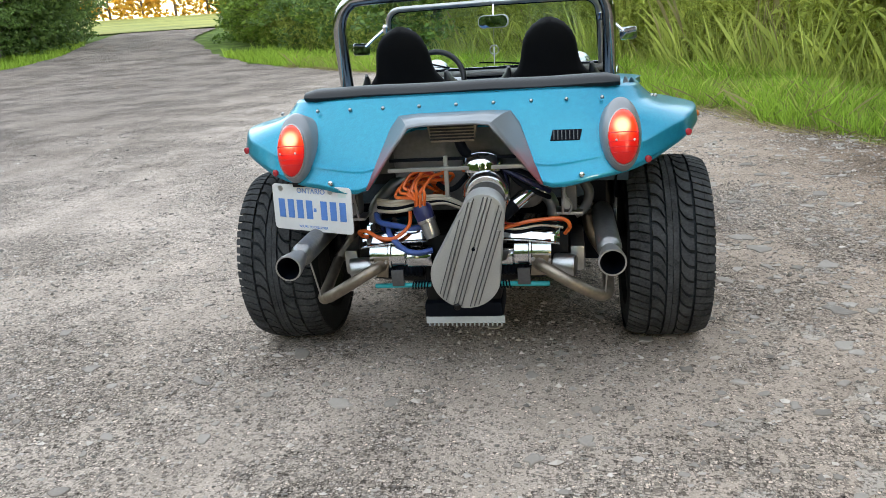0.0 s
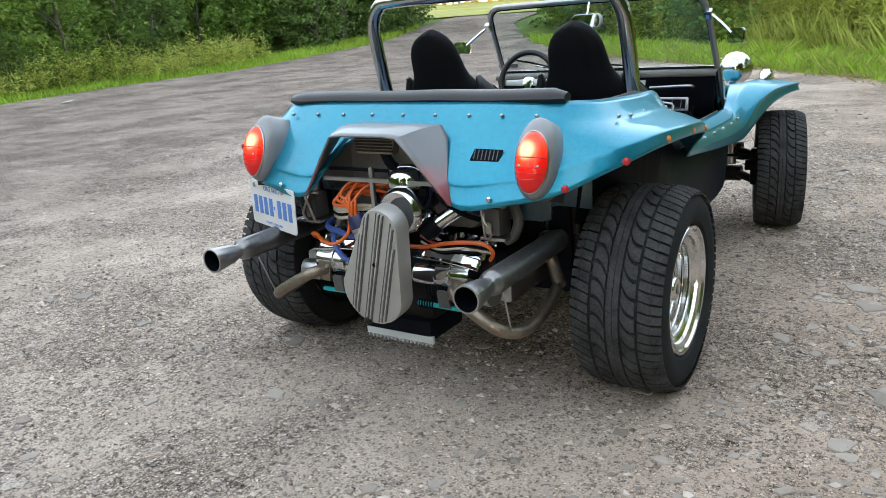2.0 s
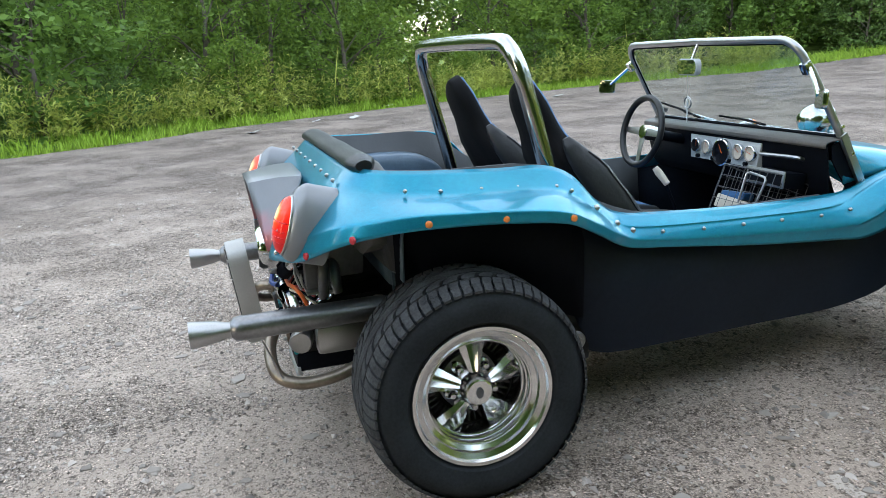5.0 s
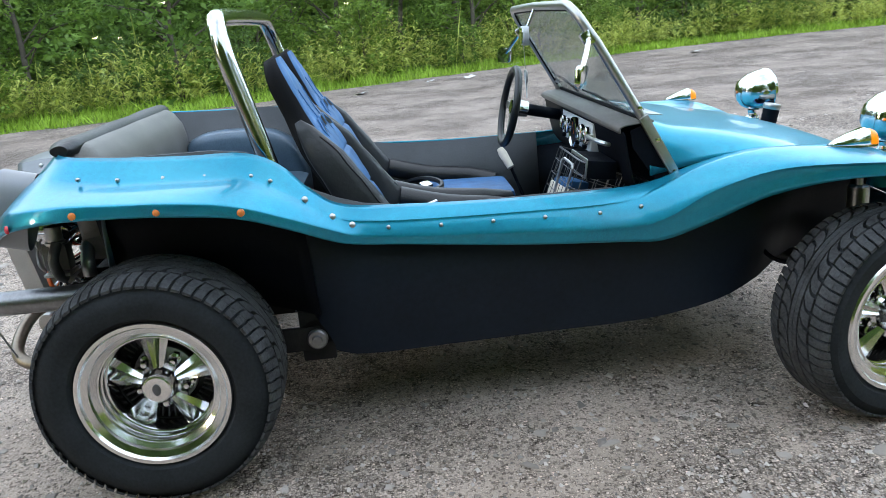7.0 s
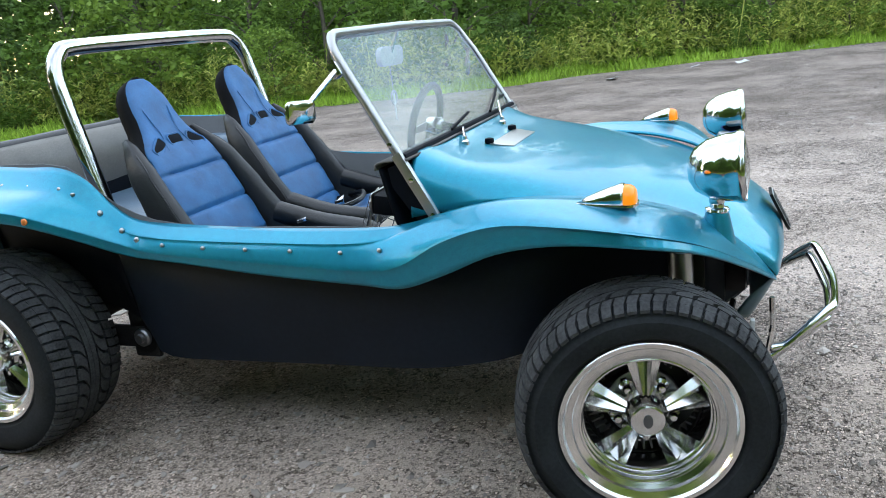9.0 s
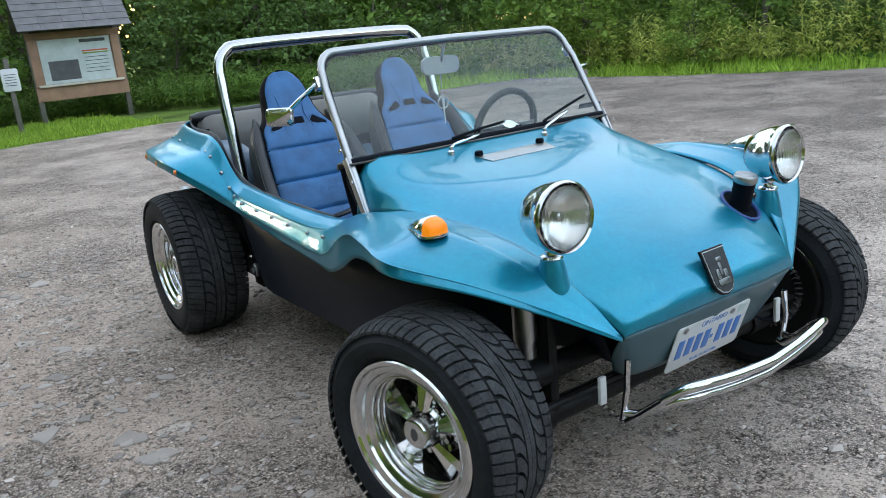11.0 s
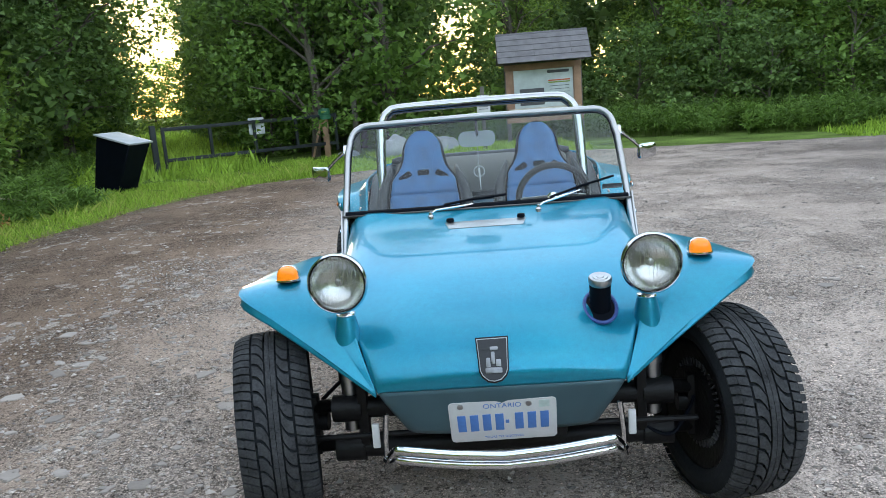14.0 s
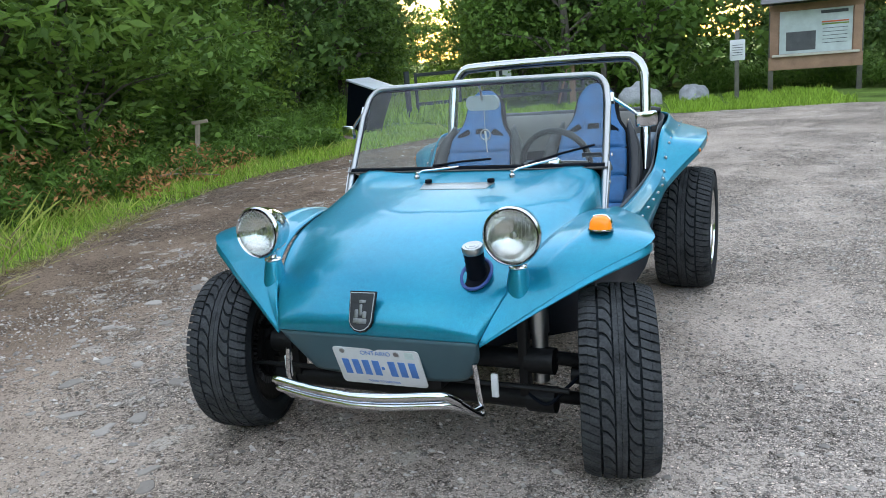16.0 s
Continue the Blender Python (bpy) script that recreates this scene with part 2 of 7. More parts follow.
CREAM = mat("cream_cable", (0.5625, 0.5, 0.4125), 0.5)
CYAN = mat("cyan_bar", (0.0, 0.35, 0.40), 0.4)
GLASS = dusty_glass_mat()
LAMP_GLASS = glass_mat("headlamp_glass", (0.97, 0.98, 0.97), 0.12)
REFLECTOR = mat("lamp_reflector", (0.78, 0.78, 0.76), 0.22, 1.0, 0.05)
MIRROR = mat("mirror_glass", (0.85, 0.86, 0.87), 0.02, 1.0, 0.02)
WOOD = mat("sign_wood", (0.3375, 0.1938, 0.125), 0.7, var=0.3, scale=4, fine=60, bump=0.001)
OLD_WOOD = mat("weathered_dark_wood", (0.125, 0.1125, 0.0938), 0.8, var=0.35, scale=5, fine=50, bump=0.002)
GATE_PAINT = mat("dark_gate_paint", (0.025, 0.03, 0.0325), 0.6, var=0.3, scale=5, fine=50, spec=0.3)
SHINGLE = mat("grey_shingles", (0.1562, 0.1475, 0.1525), 0.85, var=0.3, scale=5, fine=120, bump=0.002)
ROCK = mat("grey_boulder", (0.325, 0.325, 0.3375), 0.85, var=0.35, scale=3, fine=30, bump=0.01, bump_scale=14)
PAPER = mat("sign_paper", (0.525, 0.575, 0.5625), 0.5, var=0.15, scale=3, fine=10)
BARK = mat("grey_bark", (0.1125, 0.0938, 0.075), 0.9, var=0.4, scale=4, fine=40, bump=0.01, bump_scale=20)
PEBBLE = mat("gravel_stones", (0.16, 0.138, 0.122), 0.85, var=0.4, scale=3, fine=60, tint=(0.5, 0.4375, 0.3937), island=0.65, bump=0.001)
BEDDED = mat("bedded_stones", (0.22, 0.186, 0.160), 0.85, var=0.25, scale=20, fine=120, tint=(0.35, 0.305, 0.27), island=0.5, bump=0.002, bump_scale=60)
DRY_BRANCH = mat("bare_branch", (0.325, 0.2625, 0.2), 0.9, var=0.3)
LEAF_A = leaf_mat("leaf_mid_green", (0.065, 0.1438, 0.0263), (0.175, 0.2875, 0.0562))
LEAF_B = leaf_mat("leaf_dark_green", (0.0562, 0.1225, 0.0375), (0.1625, 0.2562, 0.0688))
LEAF_C = leaf_mat("leaf_yellow_green", (0.1, 0.1875, 0.0287), (0.2375, 0.3438, 0.0625))
LEAF_D = leaf_mat("leaf_bright_green", (0.085, 0.165, 0.026), (0.20, 0.31, 0.058), 0.45)
WEED = leaf_mat("weed_leaves", (0.25, 0.34, 0.06), (0.60, 0.62, 0.17), 0.5)
GRASS = leaf_mat("grass_blades", (0.2, 0.3375, 0.0375), (0.4125, 0.575, 0.0875), 0.45)
# the gold of the low sun is put into this leaf colour
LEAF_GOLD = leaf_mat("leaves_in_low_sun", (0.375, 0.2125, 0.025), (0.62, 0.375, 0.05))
DRY = leaf_mat("dry_grass", (0.25, 0.2, 0.0875), (0.4, 0.3375, 0.1625))
RUST_LEAF = leaf_mat("dead_orange_leaves", (0.425, 0.1688, 0.0688), (0.62, 0.3125, 0.1375))


# ---- shaping helpers ----
def part(name, bm, material, parent, label="", angle=38, solid=0.0, offset=-1.0):
    """Links a bmesh as one mesh object under a thing or a part."""
    bmesh.ops.recalc_face_normals(bm, faces=bm.faces)
    for f in bm.faces:
        f.smooth = True
    for e in bm.edges:
        if len(e.link_faces) == 2 and e.calc_face_angle(0) > radians(angle):
            e.smooth = False
    me = bpy.data.meshes.new(name)
    bm.to_mesh(me)
    bm.free()
    me.materials.append(material)
    ob = new(name, me)
    if solid:
        md = ob.modifiers.new("thickness", "SOLIDIFY")
        md.thickness, md.offset = solid, offset
    if parent:
        ob.parent = parent
        ob.matrix_parent_inverse = parent.matrix_basis.inverted()
    if label:
        ob["label"] = label
    return ob


def empty(name, label, category, group="", at=(0, 0, 0)):
    ob = new(name)
    ob.location = at
    ob.empty_display_size = 0.1
    return tagged(ob, label, category, group)


def smooth_line(pts, k):
    """Catmull-Rom through the points, k steps each."""
    p = [Vector(q) for q in pts]
    out = []
    for i in range(len(p) - 1):
        a, b, c, d = p[max(i - 1, 0)], p[i], p[i + 1], p[min(i + 2, len(p) - 1)]
        for j in range(k):
            t = j / k
            out.append(0.5 * ((2 * b) + (c - a) * t + (2 * a - 5 * b + 4 * c - d) * t * t + (3 * b - a - 3 * c + d) * t ** 3))
    return out + [p[-1]]


def grid(bm, rows, close=False):
    vs = [[bm.verts.new(q) for q in r] for r in rows]
    for i in range(len(vs) - 1):
        n = len(vs[i])
        for j in range(n if close else n - 1):
            bm.faces.new((vs[i][j], vs[i][(j + 1) % n], vs[i + 1][(j + 1) % n], vs[i + 1][j]))
    return vs


def loft(lines, along=4, across=3):
    """A smooth sheet through lines of equal point counts."""
    fine = [smooth_line(l, along) for l in lines]
    cols = [smooth_line(c, across) if across > 1 else [Vector(q) for q in c] for c in zip(*fine)]
    bm = bmesh.new()
    grid(bm, cols)
    return bm


def mirrored(bm):
    geo = bmesh.ops.duplicate(bm, geom=bm.verts[:] + bm.edges[:] + bm.faces[:])["geom"]
    vs = [g for g in geo if isinstance(g, bmesh.types.BMVert)]
    for v in vs:
        v.co.x = -v.co.x
    bmesh.ops.reverse_faces(bm, faces=[g for g in geo if isinstance(g, bmesh.types.BMFace)])
    bmesh.ops.remove_doubles(bm, verts=bm.verts, dist=0.0005)
    return bm


def tube(pts, r, seg=12, closed=False, bm=None, taper=None):
    bm = bm or bmesh.new()
    p = [Vector(q) for q in pts]
    n = len(p)
    up = Vector((0.0123, 0.021, 1)).normalized()
    rings = []
    side = None
    for i in range(n):
        if closed:
            d = (p[(i + 1) % n] - p[i - 1]).normalized()
        else:
            d = (p[min(i + 1, n - 1)] - p[max(i - 1, 0)]).normalized()
        if side is None:
            side = d.cross(up)
            if side.length < 0.05:
                side = d.cross(Vector((1, 0, 0)))
        side = (side - d * side.dot(d)).normalized()
        w = d.cross(side)
        rr = r if taper is None else r * (1 + (taper - 1) * i / (n - 1))
        rings.append([bm.verts.new(p[i] + rr * (math.cos(a) * side + math.sin(a) * w)) for a in [2 * math.pi * j / seg for j in range(seg)]])
    m = n if closed else n - 1
    for i in range(m):
        A, B = rings[i], rings[(i + 1) % n]
        for j in range(seg):
            bm.faces.new((A[j], A[(j + 1) % seg], B[(j + 1) % seg], B[j]))
    if not closed:
        bm.faces.new(rings[0][::-1])
        bm.faces.new(rings[-1])
    return bm


def lathe(profile, seg=32, m=None, bm=None, closed=False):
    """Turns a profile of (radius, height) round z, then places it by m."""
    bm = bm or bmesh.new()
    m = m or Matrix()
    rows = []
    for k in range(seg):
        a = 2 * math.pi * k / seg
        rows.append([bm.verts.new(m @ Vector((r * math.cos(a), r * math.sin(a), h))) for r, h in profile])
    np_ = len(profile)
    for k in range(seg):
        A, B = rows[k], rows[(k + 1) % seg]
        for j in range(np_ if closed else np_ - 1):
            q = (A[j], A[(j + 1) % np_], B[(j + 1) % np_], B[j])
            bm.faces.new(q)
    bmesh.ops.remove_doubles(bm, verts=bm.verts, dist=1e-5)
    return bm


def box(size, m=None, bevel=0.0, bm=None):
    b = bmesh.new()
    bmesh.ops.create_cube(b, size=1.0)
    for v in b.verts:
        v.co = Vector((v.co.x * size[0], v.co.y * size[1], v.co.z * size[2]))
    if bevel:
        bmesh.ops.bevel(b, geom=b.edges[:], offset=bevel, segments=2, affect="EDGES", profile=0.6)
    b.transform(m or Matrix())
    return join(bm, b)


def join(bm, b):
    if bm is None:
        return b
    me = bpy.data.meshes.new("tmp")
    b.to_mesh(me)
    b.free()
    bm.from_mesh(me)
    bpy.data.meshes.remove(me)
    return bm


def plate(outline, thick, m=None, bevel=0.0, bm=None):
    """A flat plate: an outline in x, y, raised by thick along z."""
    b = bmesh.new()
    f = b.faces.new([b.verts.new((x, y, 0)) for x, y in outline])
    top = bmesh.ops.extrude_face_region(b, geom=[f])["geom"]
    for v in top:
        if isinstance(v, bmesh.types.BMVert):
            v.co.z += thick
    if bevel:
        es = [e for e in b.edges if abs(e.verts[0].co.z - thick) < 1e-6 and abs(e.verts[1].co.z - thick) < 1e-6]
        bmesh.ops.bevel(b, geom=es, offset=bevel, segments=2, affect="EDGES", profile=0.6)
    b.transform(m or Matrix())
    return join(bm, b)


def frame_of(origin, zdir, xdir):
    z = Vector(zdir).normalized()
    x = Vector(xdir)
    x = (x - z * x.dot(z)).normalized()
    y = z.cross(x)
    return Matrix((( x.x, y.x, z.x, origin[0]), (x.y, y.y, z.y, origin[1]), (x.z, y.z, z.z, origin[2]), (0, 0, 0, 1)))


def round_rect(w, h, r, k=5):
    out = []
    for cx, cy, a0 in ((w / 2 - r, h / 2 - r, 0), (-w / 2 + r, h / 2 - r, 90), (-w / 2 + r, -h / 2 + r, 180), (w / 2 - r, -h / 2 + r, 270)):
        for i in range(k + 1):
            a = radians(a0 + 90 * i / k)
            out.append((cx + r * math.cos(a), cy + r * math.sin(a)))
    return out


def letters(text, size, m, depth=0.0006):
    """Raised writing in the built-in font, as a bmesh."""
    cu = bpy.data.curves.new("tmp", "FONT")
    cu.body, cu.size, cu.extrude, cu.align_x, cu.align_y = text, size, depth, "CENTER", "CENTER"
    ob = bpy.data.objects.new("tmp", cu)
    me = bpy.data.meshes.new_from_object(ob)
    b = bmesh.new()
    b.from_mesh(me)
    b.transform(m)
    bpy.data.objects.remove(ob)
    bpy.data.meshes.remove(me)
    bpy.data.curves.remove(cu)
    return b


# ---- the ground ----
def gravel_mat():
    m = bpy.data.materials.new("packed_gravel")
    m.use_nodes = True
    n, li = m.node_tree.nodes, m.node_tree.links
    b = n["Principled BSDF"]
    b.inputs["Roughness"].default_value = 0.9
    b.inputs["Specular IOR Level"].default_value = 0.04
    tc = n.new("ShaderNodeTexCoord")

    def tex(kind, scale, detail=4, rough=0.6):
        t = n.new(kind)
        t.inputs["Scale"].default_value = scale
        if kind == "ShaderNodeTexNoise":
            t.inputs["Detail"].default_value, t.inputs["Roughness"].default_value = detail, rough
        li.new(tc.outputs["Object"], t.inputs["Vector"])
        return t

    def ramp(src, stops):
        r = n.new("ShaderNodeValToRGB")
        while len(r.color_ramp.elements) < len(stops):
            r.color_ramp.elements.new(0.5)
        for e, (pos, c) in zip(r.color_ramp.elements, stops):
            e.position, e.color = pos, (*c, 1)
        li.new(src, r.inputs["Fac"])
        return r.outputs["Color"]

    def mix(mode, fac, a, c):
        x = n.new("ShaderNodeMix")
        x.data_type, x.blend_type = "RGBA", mode
        if isinstance(fac, float):
            x.inputs["Factor"].default_value = fac
        else:
            li.new(fac, x.inputs["Factor"])
        li.new(a, x.inputs[6])
        li.new(c, x.inputs[7])
        return x.outputs[2]

    def span(src, a, z, lo=0.0, hi=1.0):
        r = n.new("ShaderNodeMapRange")
        r.interpolation_type = "SMOOTHSTEP"
        for key, v in (("From Min", a), ("From Max", z), ("To Min", lo), ("To Max", hi)):
            r.inputs[key].default_value = v
        li.new(src, r.inputs["Value"])
        return r.outputs[0]

    def times(a, c, mode="MULTIPLY"):
        x = n.new("ShaderNodeMath")
        x.operation = mode
        li.new(a, x.inputs[0])
        if isinstance(c, float):
            x.inputs[1].default_value = c
        else:
            li.new(c, x.inputs[1])
        return x.outputs[0]

    def flat(c):
        x = n.new("ShaderNodeRGB")
        x.outputs[0].default_value = (*c, 1)
        return x.outputs[0]

    sep = n.new("ShaderNodeSeparateXYZ")
    li.new(tc.outputs["Object"], sep.inputs[0])
    wide = tex("ShaderNodeTexNoise", 0.55, 6, 0.65)
    patch = tex("ShaderNodeTexNoise", 2.6, 6, 0.7)
    grit = tex("ShaderNodeTexNoise", 150, 4, 0.8)
    blot = tex("ShaderNodeTexNoise", 0.9, 6, 0.7)
    # packed dust, brown earth towards the bank, darker and duller to the west
    base = ramp(wide.outputs["Fac"], [(0.3, (0.41, 0.337, 0.283)), (0.5, (0.48, 0.397, 0.339)), (0.7, (0.53, 0.442, 0.381))])
    dirt = times(span(sep.outputs["X"], -0.3, 2.2), span(blot.outputs["Fac"], 0.30, 0.55))
    base = mix("MIX", dirt, base, flat((0.42, 0.328, 0.265)))
    bank = times(span(sep.outputs["X"], 1.5, 2.9), span(blot.outputs["Fac"], 0.18, 0.45))
    base = mix("MIX", bank, base, flat((0.24, 0.172, 0.128)))
    # sheen of the ground towards the sun, put into the colour as a lighter patch
    pale = times(times(span(sep.outputs["X"], 0.3, -0.8), span(sep.outputs["X"], -5.0, -2.8)), span(sep.outputs["Y"], 0.8, 2.2))
    base = mix("MULTIPLY", pale, base, flat((1.12, 1.13, 1.15)))
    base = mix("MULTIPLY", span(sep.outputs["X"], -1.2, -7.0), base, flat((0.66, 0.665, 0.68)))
    c = mix("MULTIPLY", 1.0, base, ramp(patch.outputs["Fac"], [(0.36, (0.80, 0.79, 0.78)), (0.64, (1.16, 1.15, 1.15))]))
    c = mix("MULTIPLY", 0.55, c, ramp(grit.outputs["Fac"], [(0.36, (0.58, 0.58, 0.58)), (0.62, (1.52, 1.52, 1.51))]))
    # worn flat slabs that show through, more of them beside the buggy
    warp = n.new("ShaderNodeVectorMath")
    warp.operation = "MULTIPLY_ADD"
    li.new(patch.outputs["Color"], warp.inputs[0])
    warp.inputs[1].default_value = (0.34, 0.34, 0.0)
    li.new(tc.outputs["Object"], warp.inputs[2])
    slab = n.new("ShaderNodeTexVoronoi")
    slab.inputs["Scale"].default_value = 7.0
    li.new(warp.outputs[0], slab.inputs["Vector"])
    pick = n.new("ShaderNodeSeparateColor")
    li.new(slab.outputs["Color"], pick.inputs[0])
    near = times(span(sep.outputs["X"], 0.5, 1.3), span(wide.outputs["Fac"], 0.42, 0.60))
    level = times(near, -0.52, "MULTIPLY")
    chosen = span(times(pick.outputs[0], level, "SUBTRACT"), 0.96, 0.99)
    slabs = times(chosen, span(slab.outputs["Distance"], 0.47, 0.40))
    c = mix("MIX", times(slabs, 0.75), c, ramp(pick.outputs[1], [(0.0, (0.44, 0.38, 0.33)), (1.0, (0.60, 0.53, 0.47))]))
    # stones of three sizes, thick in some places and thin in others
    bare = span(blot.outputs["Fac"], 0.40, 0.58, 0.30, 0.82)
    lumps = slabs
    for scale, gain, share, tall in ((30, 0.85, -0.36, 2.2), (50, 0.88, -0.14, 1.6), (84, 0.90, 0.06, 1.0), (150, 0.75, 0.12, 0.5)):
        jag = tex("ShaderNodeTexNoise", scale * 1.3, 2, 0.5)
        bend = n.new("ShaderNodeVectorMath")
        bend.operation = "MULTIPLY_ADD"
        li.new(jag.outputs["Color"], bend.inputs[0])
        bend.inputs[1].default_value = (0.75 / scale, 0.75 / scale, 0.0)
        li.new(tc.outputs["Object"], bend.inputs[2])
        v = n.new("ShaderNodeTexVoronoi")
        v.distance = "CHEBYCHEV"
        v.inputs["Scale"].default_value = scale
        li.new(bend.outputs[0], v.inputs["Vector"])
        rnd = n.new("ShaderNodeSeparateColor")
        li.new(v.outputs["Color"], rnd.inputs[0])
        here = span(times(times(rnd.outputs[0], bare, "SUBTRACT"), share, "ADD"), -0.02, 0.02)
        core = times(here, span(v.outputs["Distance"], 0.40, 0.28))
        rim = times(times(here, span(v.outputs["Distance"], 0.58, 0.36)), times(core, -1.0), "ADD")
        # a dark ring in the colour stands for the shade round each stone
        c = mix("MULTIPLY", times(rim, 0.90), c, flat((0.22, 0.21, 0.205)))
        tone = mix("MULTIPLY", 1.0, base, ramp(rnd.outputs[1], [(0.0, (0.38, 0.39, 0.41)), (0.45, (0.95, 0.96, 0.97)), (0.75, (1.40, 1.41, 1.43)), (1.0, (2.0, 2.0, 1.98))]))
        c = mix("MIX", times(core, gain), c, tone)
        rise_ = times(times(core, rnd.outputs[2]), tall)
        lumps = times(lumps, rise_, "ADD")
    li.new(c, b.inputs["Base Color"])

    def height(src, gain, prev=None):
        x = n.new("ShaderNodeMath")
        x.operation = "MULTIPLY_ADD"
        li.new(src, x.inputs[0])
        x.inputs[1].default_value = gain
        if prev is None:
            x.inputs[2].default_value = 0.0
        else:
            li.new(prev, x.inputs[2])
        return x.outputs[0]

    h = height(lumps, 0.8)
    h = height(grit.outputs["Fac"], 0.35, h)
    h = height(patch.outputs["Fac"], 1.6, h)
    bp = n.new("ShaderNodeBump")
    bp.inputs["Strength"].default_value, bp.inputs["Distance"].default_value = 1.0, 0.015
    li.new(h, bp.inputs["Height"])
    li.new(bp.outputs["Normal"], b.inputs["Normal"])
    return m


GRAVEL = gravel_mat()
SOIL = mat("leafy_soil", (0.075, 0.1063, 0.0275), 0.95, var=0.4, scale=1.2, fine=25, tint=(0.125, 0.1875, 0.0438), bump=0.02, bump_scale=18, spec=0.05)
# the gravel's edge: the east bank from south to north, then the west side back
EAST = [(-2.4, -11.3), (0.8, -10.9), (2.4, -10.2), (4.0, -9.2), (4.75, -7.4), (5.15, -5.4), (5.3, -3.4), (4.85, -1.2), (4.05, 0.7), (2.9, 3.1), (1.8, 6.0), (0.5, 9.6), (-4.3, 14.5), (-10.8, 22.8), (-14.2, 28.5), (-16.8, 33.5), (-18.8, 41.0)]
WEST = [(-24.5, 41.0), (-21.3, 31.8), (-18.3, 24.5), (-17.5, 18.0), (-17.2, 11.2), (-14.9, 4.0), (-12.6, -0.6), (-11.2, -2.2), (-10.0, -6.0), (-9.6, -9.4), (-6.9, -9.9)]


def rise(x, y):
    """The land climbs gently beyond the mouth of the road."""
    s = -0.5 * x + 0.87 * y
    return 0.045 * max(0.0, s - 22) - 0.020 * max(0.0, s - 44) - 0.015 * max(0.0, s - 110) - 0.010 * max(0.0, s - 400)


def wavy(line, step=0.25, amp=0.10):
    out = []
    for a, b in zip(line, line[1:]):
        a, b = Vector((*a, 0)), Vector((*b, 0))
        k = max(1, int((b - a).length / step)) if (b - a).length < 12 else 14
        for i in range(k):
            p = a.lerp(b, i / k)
            out.append((p.x + amp * 2 * noise.noise(p * 1.3), p.y + amp * 2 * noise.noise(p * 1.3 + Vector((7, 3, 0))), 0.0))
    return out


def smooth_edge(line):
    return [(p.x, p.y) for p in smooth_line([(x, y, 0) for x, y in line], 3)]


def lot():
    bm = bmesh.new()
    ring = wavy(smooth_edge(EAST)) + wavy(smooth_edge(WEST))
    f = bm.faces.new([bm.verts.new(p) for p in ring])
    bmesh.ops.triangulate(bm, faces=[f])
    for v in bm.verts:
        v.co.z = rise(v.co.x, v.co.y)
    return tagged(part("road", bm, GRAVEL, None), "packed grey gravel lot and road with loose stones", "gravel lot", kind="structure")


lot()
bm = bmesh.new()
xs = [-3000, -1200, -600, -350, -220] + list(range(-160, 161, 5)) + [220, 350, 600, 1200, 3000]
grid(bm, [[(x, y, rise(x, y) - 0.012 - (0.05 if 20 < -0.5 * x + 0.87 * y < 46 else 0)) for y in xs] for x in xs])
tagged(part("ground", bm, SOIL, None), "soil and low green growth round the gravel", "ground", kind="structure")
FIELD = mat("young_crop_field", (0.16, 0.19, 0.03), 0.95, var=0.25, scale=0.25, fine=3, tint=(0.30, 0.29, 0.06))
bm = bmesh.new()
U, V = Vector((-0.5, 0.87, 0)), Vector((0.87, 0.5, 0))
grid(bm, [[Vector((U * s + V * w).to_tuple()) + Vector((0, 0, rise(*(U * s + V * w).xy) + 0.05)) for w in range(-90, 91, 10)] for s in range(46, 107, 5)])
tagged(part("field", bm, FIELD, None), "yellow-green crop field beyond the road", "field", kind="structure")


# ---- leaves, grass and weeds ----
rng = np.random.default_rng(4)


def leaf_quads(c, size, flat=0.0, slim=0.55, r=rng):
    """Rhombic leaves at the points c, turned at random."""
    k = len(c)
    a = r.normal(size=(k, 3))
    a[:, 2] *= 1 - flat
    a /= np.linalg.norm(a, axis=1)[:, None]
    b = r.normal(size=(k, 3))
    b -= a * (a * b).sum(1)[:, None]
    b /= np.linalg.norm(b, axis=1)[:, None]
    s = (size * r.uniform(0.6, 1.3, k))[:, None]
    nrm = np.cross(a, b) * s * 0.12
    v = np.stack([c - a * s * 0.5, c + b * s * slim * 0.5 + nrm, c + a * s * 0.5, c - b * s * slim * 0.5 + nrm], 1).reshape(-1, 3)
    return v


def quads_mesh(name, v, material):
    me = bpy.data.meshes.new(name)
    k = len(v) // 4
    me.vertices.add(len(v))
    me.vertices.foreach_set("co", v.astype(np.float32).ravel())
    me.loops.add(len(v))
    me.loops.foreach_set("vertex_index", np.arange(len(v), dtype=np.int32))
    me.polygons.add(k)
    me.polygons.foreach_set("loop_start", np.arange(0, 4 * k, 4, dtype=np.int32))
    me.update(calc_edges=True)
    me.materials.append(material)
    return me


def leaf_tris(c, size, flat=0.0, slim=0.55, r=rng):
    """Small pointed leaves, one face each, for crowns that stay far off."""
    v = leaf_quads(c, size, flat, slim, r).reshape(-1, 4, 3)
    half = (v[:, 1] - v[:, 3]) * 0.5
    low = v[:, 0] * 0.72 + v[:, 2] * 0.28
    return np.stack([low - half, low + half, v[:, 2]], 1).reshape(-1, 3)


